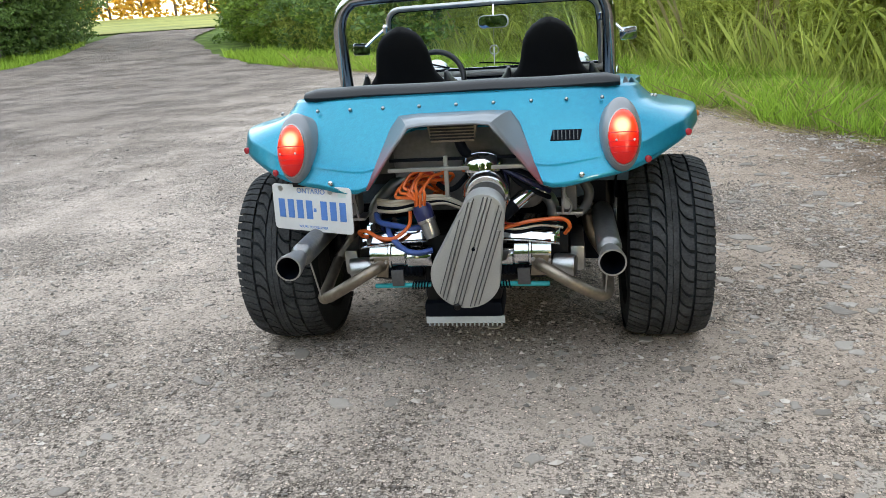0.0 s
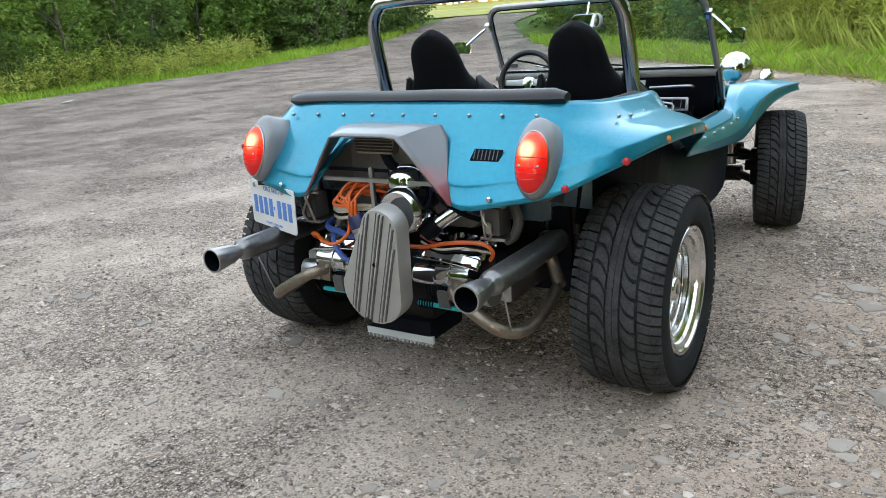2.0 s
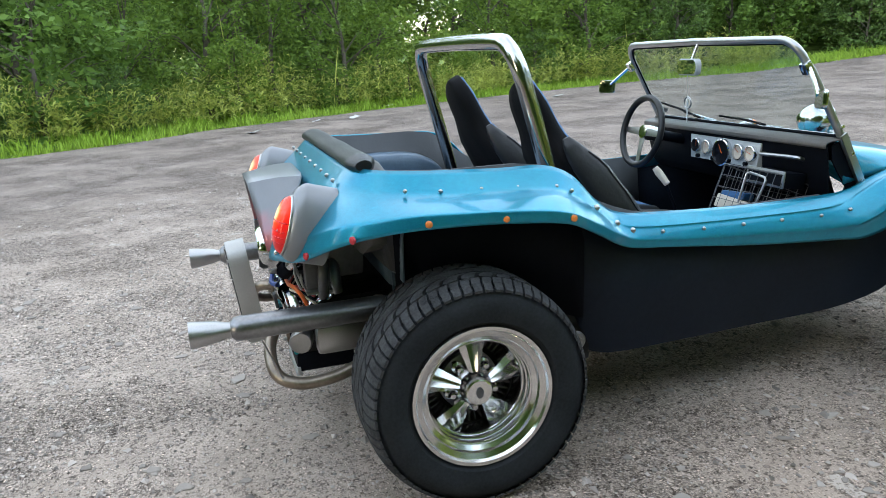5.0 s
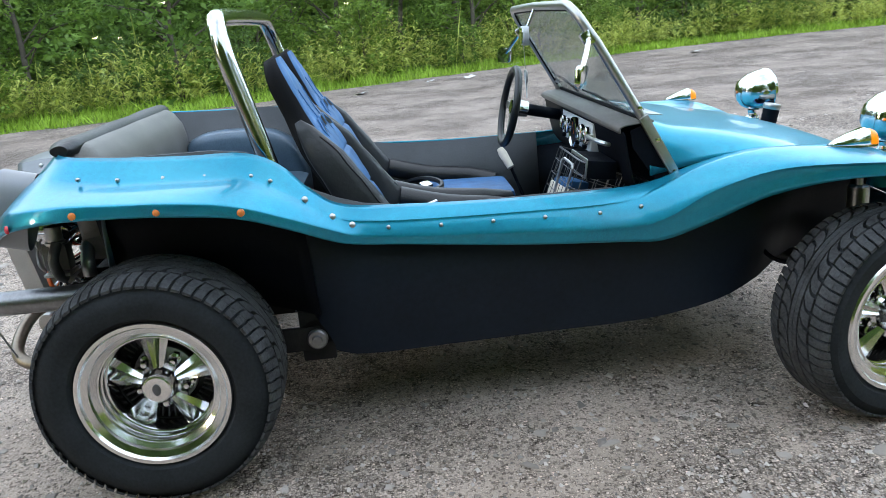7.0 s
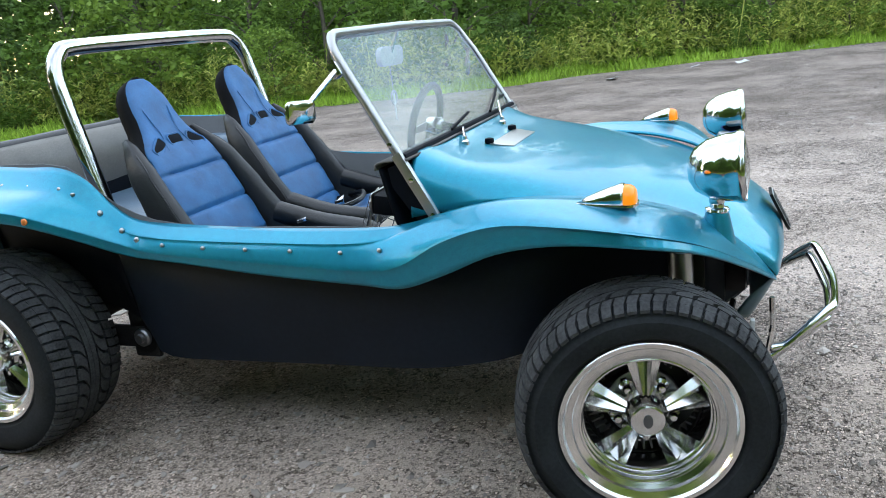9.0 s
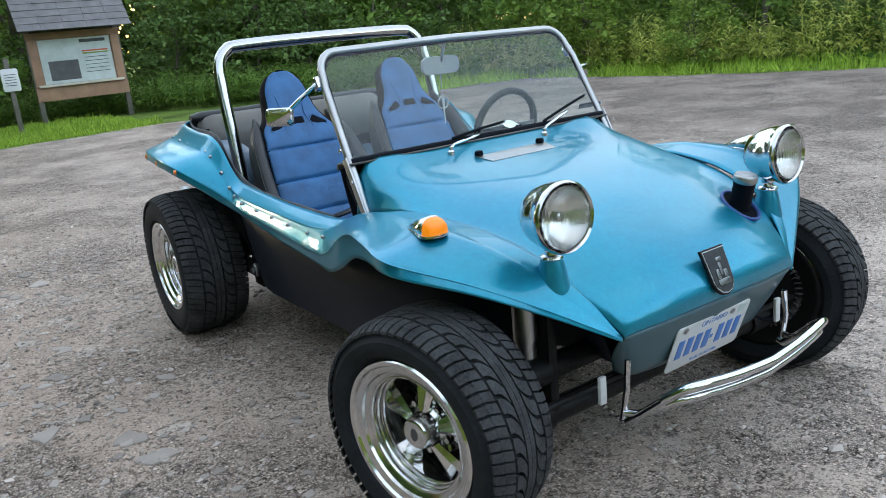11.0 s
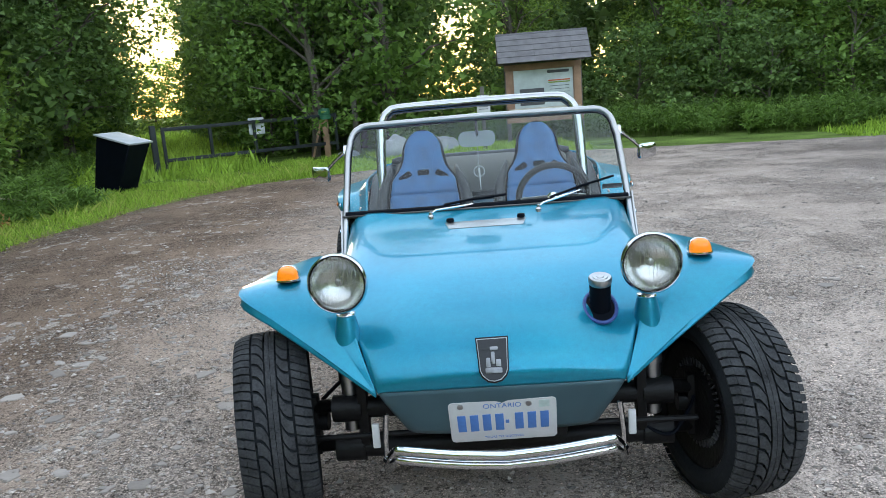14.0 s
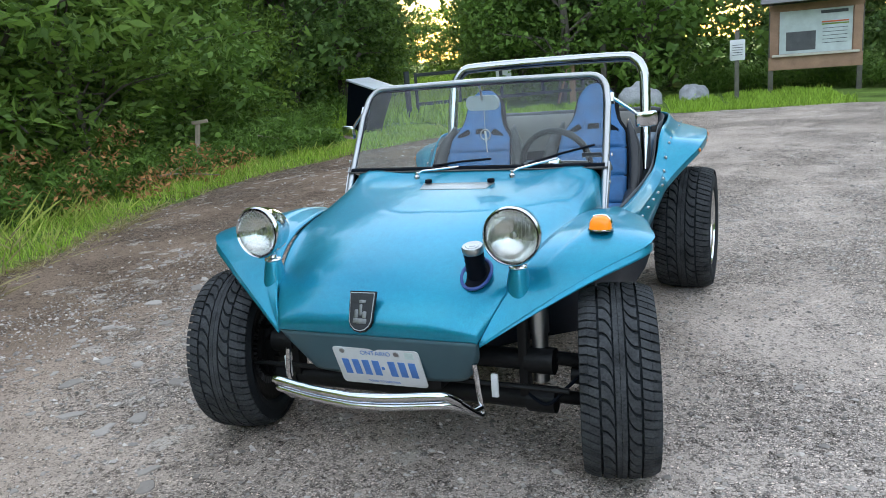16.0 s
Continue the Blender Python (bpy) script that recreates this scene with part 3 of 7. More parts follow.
def tris_mesh(name, v, material):
    me = bpy.data.meshes.new(name)
    k = len(v) // 3
    me.vertices.add(len(v))
    me.vertices.foreach_set("co", v.astype(np.float32).ravel())
    me.loops.add(len(v))
    me.loops.foreach_set("vertex_index", np.arange(len(v), dtype=np.int32))
    me.polygons.add(k)
    me.polygons.foreach_set("loop_start", np.arange(0, 3 * k, 3, dtype=np.int32))
    me.update(calc_edges=True)
    me.materials.append(material)
    return me


def clump_points(centres, per, spread, r=rng):
    c = np.repeat(np.array(centres), per, axis=0)
    d = r.normal(size=c.shape)
    d /= np.linalg.norm(d, axis=1)[:, None]
    rad = r.uniform(0.25, 1.0, len(c)) ** 0.6
    return c + d * (rad[:, None] * np.array(spread))


def make_tree(label, height, spread, bare, clumps, per, leaf, material, seed, group="trees round the lot", name="tree", slim=0.55, small=False):
    """A tree with a tapered trunk, limbs, and a crown of many leaves in uneven clumps."""
    r = np.random.default_rng(seed)
    t = empty(name, label, name, group)
    bend = [Vector((r.normal() * 0.04 * z * height, r.normal() * 0.04 * z * height, z * height * 0.9)) for z in (0, 0.25, 0.5, 0.75, 1)]
    bm = tube(smooth_line(bend, 3), 0.016 * height, 7, taper=0.15)
    centres = []
    for i in range(clumps):
        f = bare + (1 - bare) * (i + 0.5) / clumps
        wide = spread * (0.35 + 0.75 * math.sin(math.pi * min(1, (f - bare) / (1 - bare) * 0.82 + 0.16)))
        ang = i * 2.4 + r.uniform(-0.5, 0.5)
        rad = wide * r.uniform(0.35, 1.0)
        centres.append((rad * math.cos(ang), rad * math.sin(ang), f * height + r.normal() * 0.03 * height))
        if i % 3 == 0:
            z0 = max(0.12, f - 0.14) * height * 0.9
            k = min(3, int(z0 / (height * 0.9) * 4))
            base = bend[k].lerp(bend[k + 1], z0 / (height * 0.9) * 4 - k)
            tip = Vector(centres[-1])
            tube([base, base.lerp(tip, 0.5) + Vector((0, 0, 0.04 * height)), tip], 0.005 * height, 5, bm=bm, taper=0.3)
    part("trunk", bm, BARK, t)
    at = clump_points(centres, per, (spread * 0.34, spread * 0.34, height * 0.075), r)
    if small:
        cr = new("crown", tris_mesh("crown", leaf_tris(at, leaf, 0.35, slim, r), material))
    else:
        cr = new("crown", quads_mesh("crown", leaf_quads(at, leaf, 0.35, slim, r), material))
    cr.parent = t
    return t


def along(line, off, step, jitter, r=rng):
    """Places along a line, pushed off to its right-hand side."""
    out, carry = [], 0.0
    for a, b in zip(line, line[1:]):
        a, b = Vector(a), Vector(b)
        d = b - a
        nrm = Vector((d.y, -d.x)).normalized()
        s = carry
        while s < d.length:
            q = a + d.normalized() * s + nrm * (off + r.uniform(-jitter, jitter))
            out.append((q.x, q.y))
            s += step * r.uniform(0.75, 1.3)
        carry = s - d.length
    return out


TREES = [
    make_tree("tall leafy green tree at the wood's edge", 9.0, 2.3, 0.20, 62, 120, 0.185, LEAF_B, 1, slim=0.6, small=True),
    make_tree("tall leafy green tree at the wood's edge", 8.0, 2.5, 0.10, 60, 120, 0.185, LEAF_A, 2, slim=0.6, small=True),
    make_tree("slim young tree with light green leaves", 7.0, 1.6, 0.25, 40, 160, 0.14, LEAF_C, 3, slim=0.6, small=True),
]
FAR = [
    make_tree("tall dark green tree deeper in the wood", 10.0, 2.7, 0.05, 54, 112, 0.27, LEAF_B, 8, slim=0.65, small=True),
    make_tree("tall green tree deeper in the wood", 9.0, 2.6, 0.05, 52, 112, 0.27, LEAF_A, 9, slim=0.65, small=True),
]
DISTANT = [
    make_tree("distant dark green tree beyond the lot", 10.0, 2.7, 0.05, 48, 95, 0.39, LEAF_B, 18, slim=0.65, small=True),
    make_tree("distant green tree beyond the lot", 9.0, 2.6, 0.05, 46, 95, 0.38, LEAF_A, 19, slim=0.65, small=True),
]
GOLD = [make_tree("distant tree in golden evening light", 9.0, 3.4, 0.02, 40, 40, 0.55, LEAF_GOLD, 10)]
BUSHES = [
    make_tree("broad green bush by the gravel", 3.4, 1.7, 0.04, 42, 76, 0.172, LEAF_A, 5, "bushes round the lot", "bush", 0.42),
    make_tree("broad dark green bush by the gravel", 2.8, 1.6, 0.03, 38, 76, 0.146, LEAF_B, 6, "bushes round the lot", "bush"),
    make_tree("yellow-green bush by the gravel", 3.0, 1.5, 0.04, 38, 74, 0.157, LEAF_C, 7, "bushes round the lot", "bush"),
]
LIGHT = [
    make_tree("tall bush with bright light green leaves", 4.6, 1.7, 0.05, 48, 96, 0.135, LEAF_D, 15, "bushes round the lot", "bush", 0.36),
]
OVERHANG = [
    make_tree("tall tree with long light leaves over the bank", 7.5, 2.6, 0.12, 80, 110, 0.205, LEAF_D, 16, slim=0.30),
]
used = set()


def plant(kinds, places, smin=0.8, smax=1.2):
    for x, y in places:
        # keep the way through the gate open
        u = (x - 6.8) * 0.38 + (y + 12.5) * -0.92
        w = abs((x - 6.8) * 0.92 + (y + 12.5) * 0.38)
        if -3 < u < 34 and w < (1.5 if kinds[0] in BUSHES else 2.05) + (0.55 if u > 8 else 0.0):
            continue
        # the wood is thin behind the notice board
        if y < -17.6 and -0.185 < x / (4.4 - y) < -0.080 and rng.uniform() < 0.62:
            continue
        k = kinds[int(rng.integers(len(kinds)))]
        m = pose(x, y, rise(x, y) - 0.05, 0, 0, float(rng.uniform(0, 360))) @ Matrix.Scale(float(rng.uniform(smin, smax)), 4)
        # a gap in the trees of the west side, with low growth only
        if x < -9.5 and smax > 0.7 and -0.41 < (y - 0.8) / (2.6 - x) < -0.30:
            continue
        if k not in used:
            used.add(k)
            k.matrix_basis = m
            k.scale = (1, 1, 1)
            s = m.to_scale()[0]
            k.scale = (s, s, s)
        else:
            s0 = k.scale[0]
            copy_thing(k, m @ Matrix.Scale(1 / s0, 4))


WEST_EDGE = [(-24.8, 37.0), (-22.3, 31.8), (-19.3, 25.0), (-18.4, 18.0), (-18.1, 11.2), (-15.6, 4.0), (-13.4, -0.8), (-12.0, -2.6), (-10.9, -6.0), (-10.4, -9.8), (-9.0, -12.5)]
SOUTH_EDGE = [(-10.0, -12.5), (-6.0, -13.5), (-3.0, -16.8), (1.0, -17.6), (4.0, -17.2), (8.5, -16.8), (13.0, -16.0)]
EAST_EDGE = [(10.4, -15.5), (8.6, -10.5), (6.9, -6.0), (6.3, -2.0), (6.2, 1.5), (6.6, 4.0)]
WEED_LINE = [(5.6, 3.2), (4.6, 4.6), (3.86, 5.8), (3.34, 6.7), (2.75, 8.2), (2.0, 10.3), (0.4, 12.8), (-2.5, 16.2)]
NORTH_EAST = [(5.4, 4.8), (3.8, 8.5), (2.0, 12.0), (-2.5, 16.6), (-9.2, 24.4), (-13.0, 30.0), (-15.8, 35.5)]
plant(DISTANT, along(WEST_EDGE[:5], 2.6, 2.6, 0.8), 0.35, 0.6)
plant(DISTANT, along(WEST_EDGE[:5], 6.0, 3.2, 1.2), 0.7, 1.1)
plant(BUSHES[::2] + LIGHT, along(WEST_EDGE[4:], 1.8, 1.7, 0.8), 0.5, 1.15)
plant(BUSHES, along(WEST_EDGE[4:], 0.7, 2.2, 0.5), 0.25, 0.6)
plant(TREES[1:] + BUSHES[2:], along(WEST_EDGE[4:], 4.4, 2.5, 1.2), 0.7, 1.3)
plant(TREES[:2], along(WEST_EDGE[4:], 8.0, 3.6, 1.6), 0.8, 1.2)
plant(BUSHES[:2], along(SOUTH_EDGE, 1.2, 1.8, 0.6), 0.7, 1.1)
plant(TREES, along(SOUTH_EDGE, 3.8, 2.2, 1.0), 0.8, 1.2)
plant(FAR, along(SOUTH_EDGE, 7.5, 2.0, 1.4), 0.9, 1.2)
plant(DISTANT, along(SOUTH_EDGE, 12.0, 3.4, 1.6), 0.9, 1.2)
plant(BUSHES[::2] + LIGHT, along(EAST_EDGE, 1.4, 1.3, 0.5), 0.55, 1.1)
plant(TREES[:2] + LIGHT, along(EAST_EDGE, 3.2, 2.0, 0.6), 0.7, 1.15)
plant(TREES[:2] + FAR[:1], along(EAST_EDGE, 6.4, 2.2, 1.0), 0.95, 1.25)
plant(FAR, [(11.5 + 2.6 * i + 0.7 * (j % 2), -13.0 - 3.0 * j - 0.8 * i) for i in range(4) for j in range(2)], 1.05, 1.3)
for w, kinds in ((3.3, TREES[:2] + FAR[1:]), (-3.7, TREES[:2]), (5.0, FAR), (-5.8, FAR)):
    plant(kinds, [(6.8 + 0.38 * u + 0.92 * w, -12.5 - 0.92 * u + 0.38 * w) for u in range(2, 24, 3)], 0.8, 1.15)
plant(TREES[:2], [(6.8 + 0.38 * u + 0.92 * 2.45, -12.5 - 0.92 * u + 0.38 * 2.45) for u in (6, 9, 12)], 0.75, 0.9)
plant(OVERHANG, [(8.3, -2.6), (9.2, -4.2), (9.0, -0.8), (10.4, -7.4), (9.2, 2.0)], 0.95, 1.1)
plant(TREES[:2], [(10.5, -15.5), (4.4, -18.5), (5.4, -22.0), (7.2, -25.5), (3.2, -18.0), (6.2, -20.4)], 1.0, 1.3)
plant(TREES[:1] + DISTANT[:1], [(-22.6, 32.2), (-23.8, 34.4), (-21.8, 29.6), (-20.9, 27.4), (-22.4, 30.8)], 0.7, 1.0)
plant(BUSHES[1:2], [(-22.2, 31.6), (-21.2, 28.4), (-23.2, 33.4)], 0.9, 1.3)
plant(BUSHES[::2], along(NORTH_EAST, 3.0, 2.8, 0.4), 0.8, 1.15)
plant(BUSHES + TREES[2:], along(NORTH_EAST[3:], 0.8, 1.6, 0.5), 0.9, 1.3)
plant(DISTANT, along(NORTH_EAST, 6.5, 2.6, 1.2), 0.7, 1.0)
plant(BUSHES, [(20.5 + 1.6 * i, -46 + 0.7 * i) for i in range(-4, 4)], 1.4, 1.6)
plant(BUSHES, [(6.8 + 0.38 * u + 0.92 * s * 2.9, -12.5 - 0.92 * u + 0.38 * s * 2.9) for u in range(4, 34, 3) for s in (-1, 1)], 0.7, 1.1)
plant(TREES[:1] + BUSHES[1:2], [(-20.3, 24.2), (-21.2, 26.5), (-19.8, 22.0), (-23.0, 29.0), (-20.8, 25.3), (-22.0, 27.6)], 1.0, 1.3)
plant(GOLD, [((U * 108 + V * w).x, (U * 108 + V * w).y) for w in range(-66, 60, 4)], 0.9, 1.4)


def far_woods(line, o0, o1, height, count, leaf, seed):
    """The depth of the wood behind its edge: one ragged mass of leaf clumps."""
    r = np.random.default_rng(seed)
    p = strip_points(line, o0, o1, count, r)
    u, w = (p[:, 0] - 6.8) * 0.38 - (p[:, 1] + 12.5) * 0.92, np.abs((p[:, 0] - 6.8) * 0.92 + (p[:, 1] + 12.5) * 0.38)
    p = p[~((u > -3) & (u < 40) & (w < 1.8))]
    slope = p[:, 0] / (4.4 - p[:, 1])
    thin = (p[:, 1] < -17.6) & (slope > -0.185) & (slope < -0.080)
    p = p[~thin | (r.uniform(size=len(p)) < 0.30)]
    west = (p[:, 1] - 0.8) / (2.6 - p[:, 0])
    p = p[~((p[:, 0] < -9.5) & (west > -0.40) & (west < -0.31)) | (r.uniform(size=len(p)) < 0.25)]
    count = len(p)
    top = np.array([height * (0.72 + 0.45 * noise.noise(Vector((x * 0.22, y * 0.22, seed))) + 0.22 * noise.noise(Vector((x * 0.8, y * 0.8, seed)))) for x, y in p])
    z = top * r.uniform(0.0, 1.0, count) ** 0.8
    at = clump_points(np.column_stack([p, z]), 7, (0.7, 0.7, 0.5), r)
    return tagged(new("far_woods", tris_mesh("far_woods", leaf_tris(at, leaf, 0.3, 0.7, r), LEAF_B)), "dense dark green foliage deeper in the wood", "woods", kind="stuff")


def blades(places, h, w, lean=0.35, r=rng):
    """Narrow upright blades on the points."""
    k = len(places)
    p = np.column_stack([places, [rise(x, y) - 0.012 for x, y in places]])
    ang = r.uniform(0, 2 * np.pi, k)
    side = np.column_stack([np.cos(ang), np.sin(ang), np.zeros(k)]) * (w * r.uniform(0.6, 1.4, k))[:, None]
    tuft = np.array([max(0.35, 0.95 + 1.1 * noise.noise(Vector((x * 1.9, y * 1.9, 7.0)))) for x, y in places])
    hh = (h * r.uniform(0.5, 1.4, k) * tuft)[:, None]
    tip = p + np.column_stack([r.normal(size=k) * lean, r.normal(size=k) * lean, np.ones(k)]) * hh
    mid = p + (tip - p) * 0.55 + np.array([0, 0, 0.08]) * hh
    return np.stack([p - side, p + side, mid + side * 0.8, tip], 1).reshape(-1, 3)


def strip_points(line, o0, o1, count, r=rng):
    pts = [Vector(p) for p in line]
    lens = np.array([(b - a).length for a, b in zip(pts, pts[1:])])
    pick = r.choice(len(lens), count, p=lens / lens.sum())
    f = r.uniform(0, 1, count)
    off = r.uniform(o0, o1, count)
    A = np.array([list(pts[i]) for i in pick])
    B = np.array([list(pts[i + 1]) for i in pick])
    d = B - A
    n2 = np.column_stack([d[:, 1], -d[:, 0]]) / np.linalg.norm(d, axis=1)[:, None]
    wob = np.array([0.25 * noise.noise(Vector((x, y, 2.0))) for x, y in A + d * f[:, None]])
    return A + d * f[:, None] + n2 * (off + wob)[:, None]


far_woods(WEST_EDGE[3:] + [(-6.0, -14.5)], 11.0, 14.0, 8.5, 7000, 0.50, 31)
far_woods(WEST_EDGE[:4], 9.0, 12.0, 7.5, 2500, 0.55, 32)
far_woods(SOUTH_EDGE, 12.0, 16.0, 8.5, 6000, 0.50, 33)
far_woods([(-22.0, -6.0), (-19.0, -16.0), (-12.0, -23.0), (-3.0, -29.0)], 0.0, 3.0, 9.0, 3500, 0.55, 34)
EAST_S, WEST_S = smooth_edge(EAST[:14]), smooth_edge(WEST[1:])
grass_v = np.concatenate([
    blades(strip_points(EAST_S[6:30], 0.0, 2.2, 24000), 0.10, 0.006),
    blades(strip_points(EAST_S[24:36], 0.0, 1.7, 34000), 0.17, 0.006),
    blades(strip_points(EAST_S[34:40], 0.0, 1.6, 12000), 0.22, 0.009),
    blades(strip_points(WEED_LINE, -0.5, 0.4, 9000), 0.20, 0.004, 0.4),
    blades(strip_points(EAST_S[:12], 0.05, 4.5, 22000), 0.09, 0.009),
    blades(strip_points([(6.6, -11.5), (9.9, -19.5), (20.0, -44.0)], -2.2, 2.2, 12000), 0.3, 0.025),
    blades(strip_points(WEST_S, 0.0, 2.0, 24000), 0.16, 0.012),
])
tagged(new("grass", quads_mesh("grass", grass_v, GRASS)), "short green grass along the gravel edge", "grass", kind="stuff")
mixed_v = np.concatenate([
    blades(strip_points(EAST_S[20:38], 0.15, 2.0, 9000), 0.20, 0.0045, 0.5),
    blades(strip_points(WEED_LINE, -0.3, 1.0, 9000), 0.60, 0.0028, 0.3),
    blades(strip_points(EAST_S[6:22], 0.1, 1.6, 2200), 0.14, 0.005, 0.5),
])
tagged(new("rough_grass", quads_mesh("rough_grass", mixed_v, WEED)), "pale rough grass in tufts along the gravel edge", "grass", kind="stuff")
dry_v = np.concatenate([blades(strip_points(EAST_S[22:38], -0.05, 1.4, 2600), 0.20, 0.0035, 0.6), blades(strip_points(EAST_S[20:38], -0.22, 0.10, 3500), 0.06, 0.005, 1.7), blades(strip_points(WEED_LINE, -0.1, 0.5, 160), 0.9, 0.0025, 0.3), blades(strip_points([(2.95, 7.6), (2.75, 8.2)], -0.15, 0.3, 70), 1.7, 0.0022, 0.06), blades(strip_points(EAST_S[8:36], -0.15, 0.25, 2500), 0.05, 0.006, 1.6)])
tagged(new("dry_grass", quads_mesh("dry_grass", dry_v, DRY)), "dry straw stalks among the weeds and on the gravel edge", "dry grass", kind="stuff")


def weeds(name, line, o0, o1, count, h, material, label):
    p = strip_points(line, o0, o1, count)
    hs = h * rng.uniform(0.7, 1.2, count) * np.array([1.0 + 0.55 * noise.noise(Vector((x * 0.7, y * 0.7, 5.0))) for x, y in p])
    stem = blades(p, 1.0, 0.0035, 0.05)
    stem = stem.reshape(count, 4, 3)
    low = stem[:, :1, 2].copy()
    stem[:, :, 2] = low + (stem[:, :, 2] - low) * hs[:, None]
    per = 22
    rep = np.repeat(np.arange(count), per)
    z = rng.uniform(0.15, 1.0, count * per)
    ang = rng.uniform(0, 2 * np.pi, count * per)
    land = np.array([rise(x, y) for x, y in p])
    base = np.column_stack([p[rep], z * hs[rep] + land[rep]])
    rise_up = rng.uniform(0.15, 1.1, count * per)
    out = np.column_stack([np.cos(ang), np.sin(ang), rise_up])
    out /= np.linalg.norm(out, axis=1)[:, None]
    length = (0.22 * rng.uniform(0.6, 1.25, count * per) * (1.15 - 0.4 * z))[:, None]
    sd = np.column_stack([-np.sin(ang), np.cos(ang), rng.normal(size=count * per) * 0.5]) * length * 0.068
    mid = base + out * length * 0.5 + np.array([0, 0, 0.06]) * length
    tip = base + out * length - np.array([0, 0, 1.0]) * length * rng.uniform(0.0, 0.5, count * per)[:, None]
    lv = np.stack([base, mid + sd, tip, mid - sd], 1)
    v = np.concatenate([stem.reshape(-1, 3), lv.reshape(-1, 3)])
    return tagged(new(name, quads_mesh(name, v, material)), label, "weeds", kind="stuff")


weeds("tall_weeds", WEED_LINE, 0.0, 1.8, 5600, 1.9, WEED, "dense tall green weeds behind the grass")
weeds("tall_weeds", [(6.3, -1.4), (6.1, 1.0), (5.6, 3.2)], 0.0, 1.6, 600, 1.3, LEAF_A, "green weeds at the foot of the bushes")
weeds("tall_weeds", NORTH_EAST[3:], -0.3, 1.6, 900, 1.5, WEED, "dense tall green weeds behind the grass")
weeds("tall_weeds", WEST_EDGE[3:], -0.2, 1.8, 1300, 0.9, WEED, "dense green weeds below the trees")
weeds("tall_weeds", SOUTH_EDGE[:4], -1.4, 1.2, 1600, 0.6, LEAF_A, "dense green weeds below the trees")
weeds("low_weeds", EAST[4:9], 1.0, 1.9, 420, 0.24, LEAF_A, "low green weeds in the grass of the bank")
weeds("low_weeds", EAST_EDGE, -0.5, 1.6, 1300, 0.45, LEAF_A, "low green weeds at the foot of the bushes")


# ---- loose stones on the gravel ----
def stones(name, count, x0, x1, y0, y1, smin, smax, flat, label, seed):
    r = np.random.default_rng(seed)
    octa = np.array([(1, 0, 0), (0, 1, 0), (-1, 0, 0), (0, -1, 0), (0, 0, 1), (0, 0, -1)], float)
    tri = np.array([(0, 1, 4), (1, 2, 4), (2, 3, 4), (3, 0, 4), (1, 0, 5), (2, 1, 5), (3, 2, 5), (0, 3, 5)])
    c = np.column_stack([r.uniform(x0, x1, count), r.uniform(y0, y1, count)])
    keep = np.array([noise.noise(Vector((x * 0.9, y * 0.9, seed))) + r.uniform(-0.6, 0.6) > -0.15 for x, y in c])
    c = c[keep]
    k = len(c)
    s = smin * (smax / smin) ** (r.uniform(0, 1, k) ** 2.2)
    sh = octa[None] * r.uniform(0.55, 1.25, (k, 6, 3)) + r.normal(size=(k, 6, 3)) * 0.16
    a = r.uniform(0, 2 * np.pi, k)
    x, y = sh[:, :, 0].copy(), sh[:, :, 1].copy()
    sh[:, :, 0] = (x * np.cos(a)[:, None] - y * np.sin(a)[:, None]) * 1.2
    sh[:, :, 1] = (x * np.sin(a)[:, None] + y * np.cos(a)[:, None]) * 0.85
    sh[:, :, 2] *= flat
    v = sh * s[:, None, None] + np.column_stack([c, s * flat * 0.35])[:, None, :]
    f = tri[None] + 6 * np.arange(k)[:, None, None]
    me = bpy.data.meshes.new(name)
    me.from_pydata(v.reshape(-1, 3).tolist(), [], f.reshape(-1, 3).tolist())
    me.materials.append(PEBBLE)
    return tagged(new(name, me), label, "gravel", kind="stuff")


stones("loose_gravel", 42000, -2.6, 3.2, -2.6, 4.2, 0.0035, 0.012, 0.75, "loose grey gravel round the buggy", 21)
stones("loose_gravel", 9000, -5.5, 5.0, -6.0, 6.5, 0.008, 0.022, 0.5, "loose grey gravel on the lot", 22)


def slabs(name, count, x0, x1, y0, y1, smin, smax, label, seed):
    """Low flat stones with uneven, rounded outlines, bedded in the gravel."""
    r = np.random.default_rng(seed)
    v, f = [], []
    for _ in range(count):
        x, y = r.uniform(x0, x1), r.uniform(y0, y1)
        sz = smin * (smax / smin) ** (r.uniform() ** 2.4)
        k, turn, wide = 9, r.uniform(0, 6.28), r.uniform(0.55, 0.95)
        lift = min(0.0065, sz * r.uniform(0.10, 0.26))
        o = len(v)
        edge = r.uniform(0.55, 1.2, k)
        for ring, hz in ((1.0, -0.004), (0.95, 0.72), (0.72, 1.0)):
            for i in range(k):
                a = 6.2832 * i / k
                px, py = sz * edge[i] * ring * math.cos(a), sz * edge[i] * ring * math.sin(a) * wide
                v.append((x + px * math.cos(turn) - py * math.sin(turn), y + px * math.sin(turn) + py * math.cos(turn), max(-0.004, lift * hz * (1 + 0.2 * (edge[i] - 0.9)))))
        for a in (0, k):
            f += [(o + a + i, o + a + (i + 1) % k, o + a + k + (i + 1) % k, o + a + k + i) for i in range(k)]
        f.append(tuple(o + 2 * k + i for i in range(k)))
    me = bpy.data.meshes.new(name)
    me.from_pydata(v, [], f)
    me.materials.append(BEDDED)
    return tagged(new(name, me), label, "gravel", kind="stuff")


slabs("flat_stones", 700, -2.8, 3.6, -2.6, 4.4, 0.009, 0.036, "flat pale stones bedded in the gravel", 23)
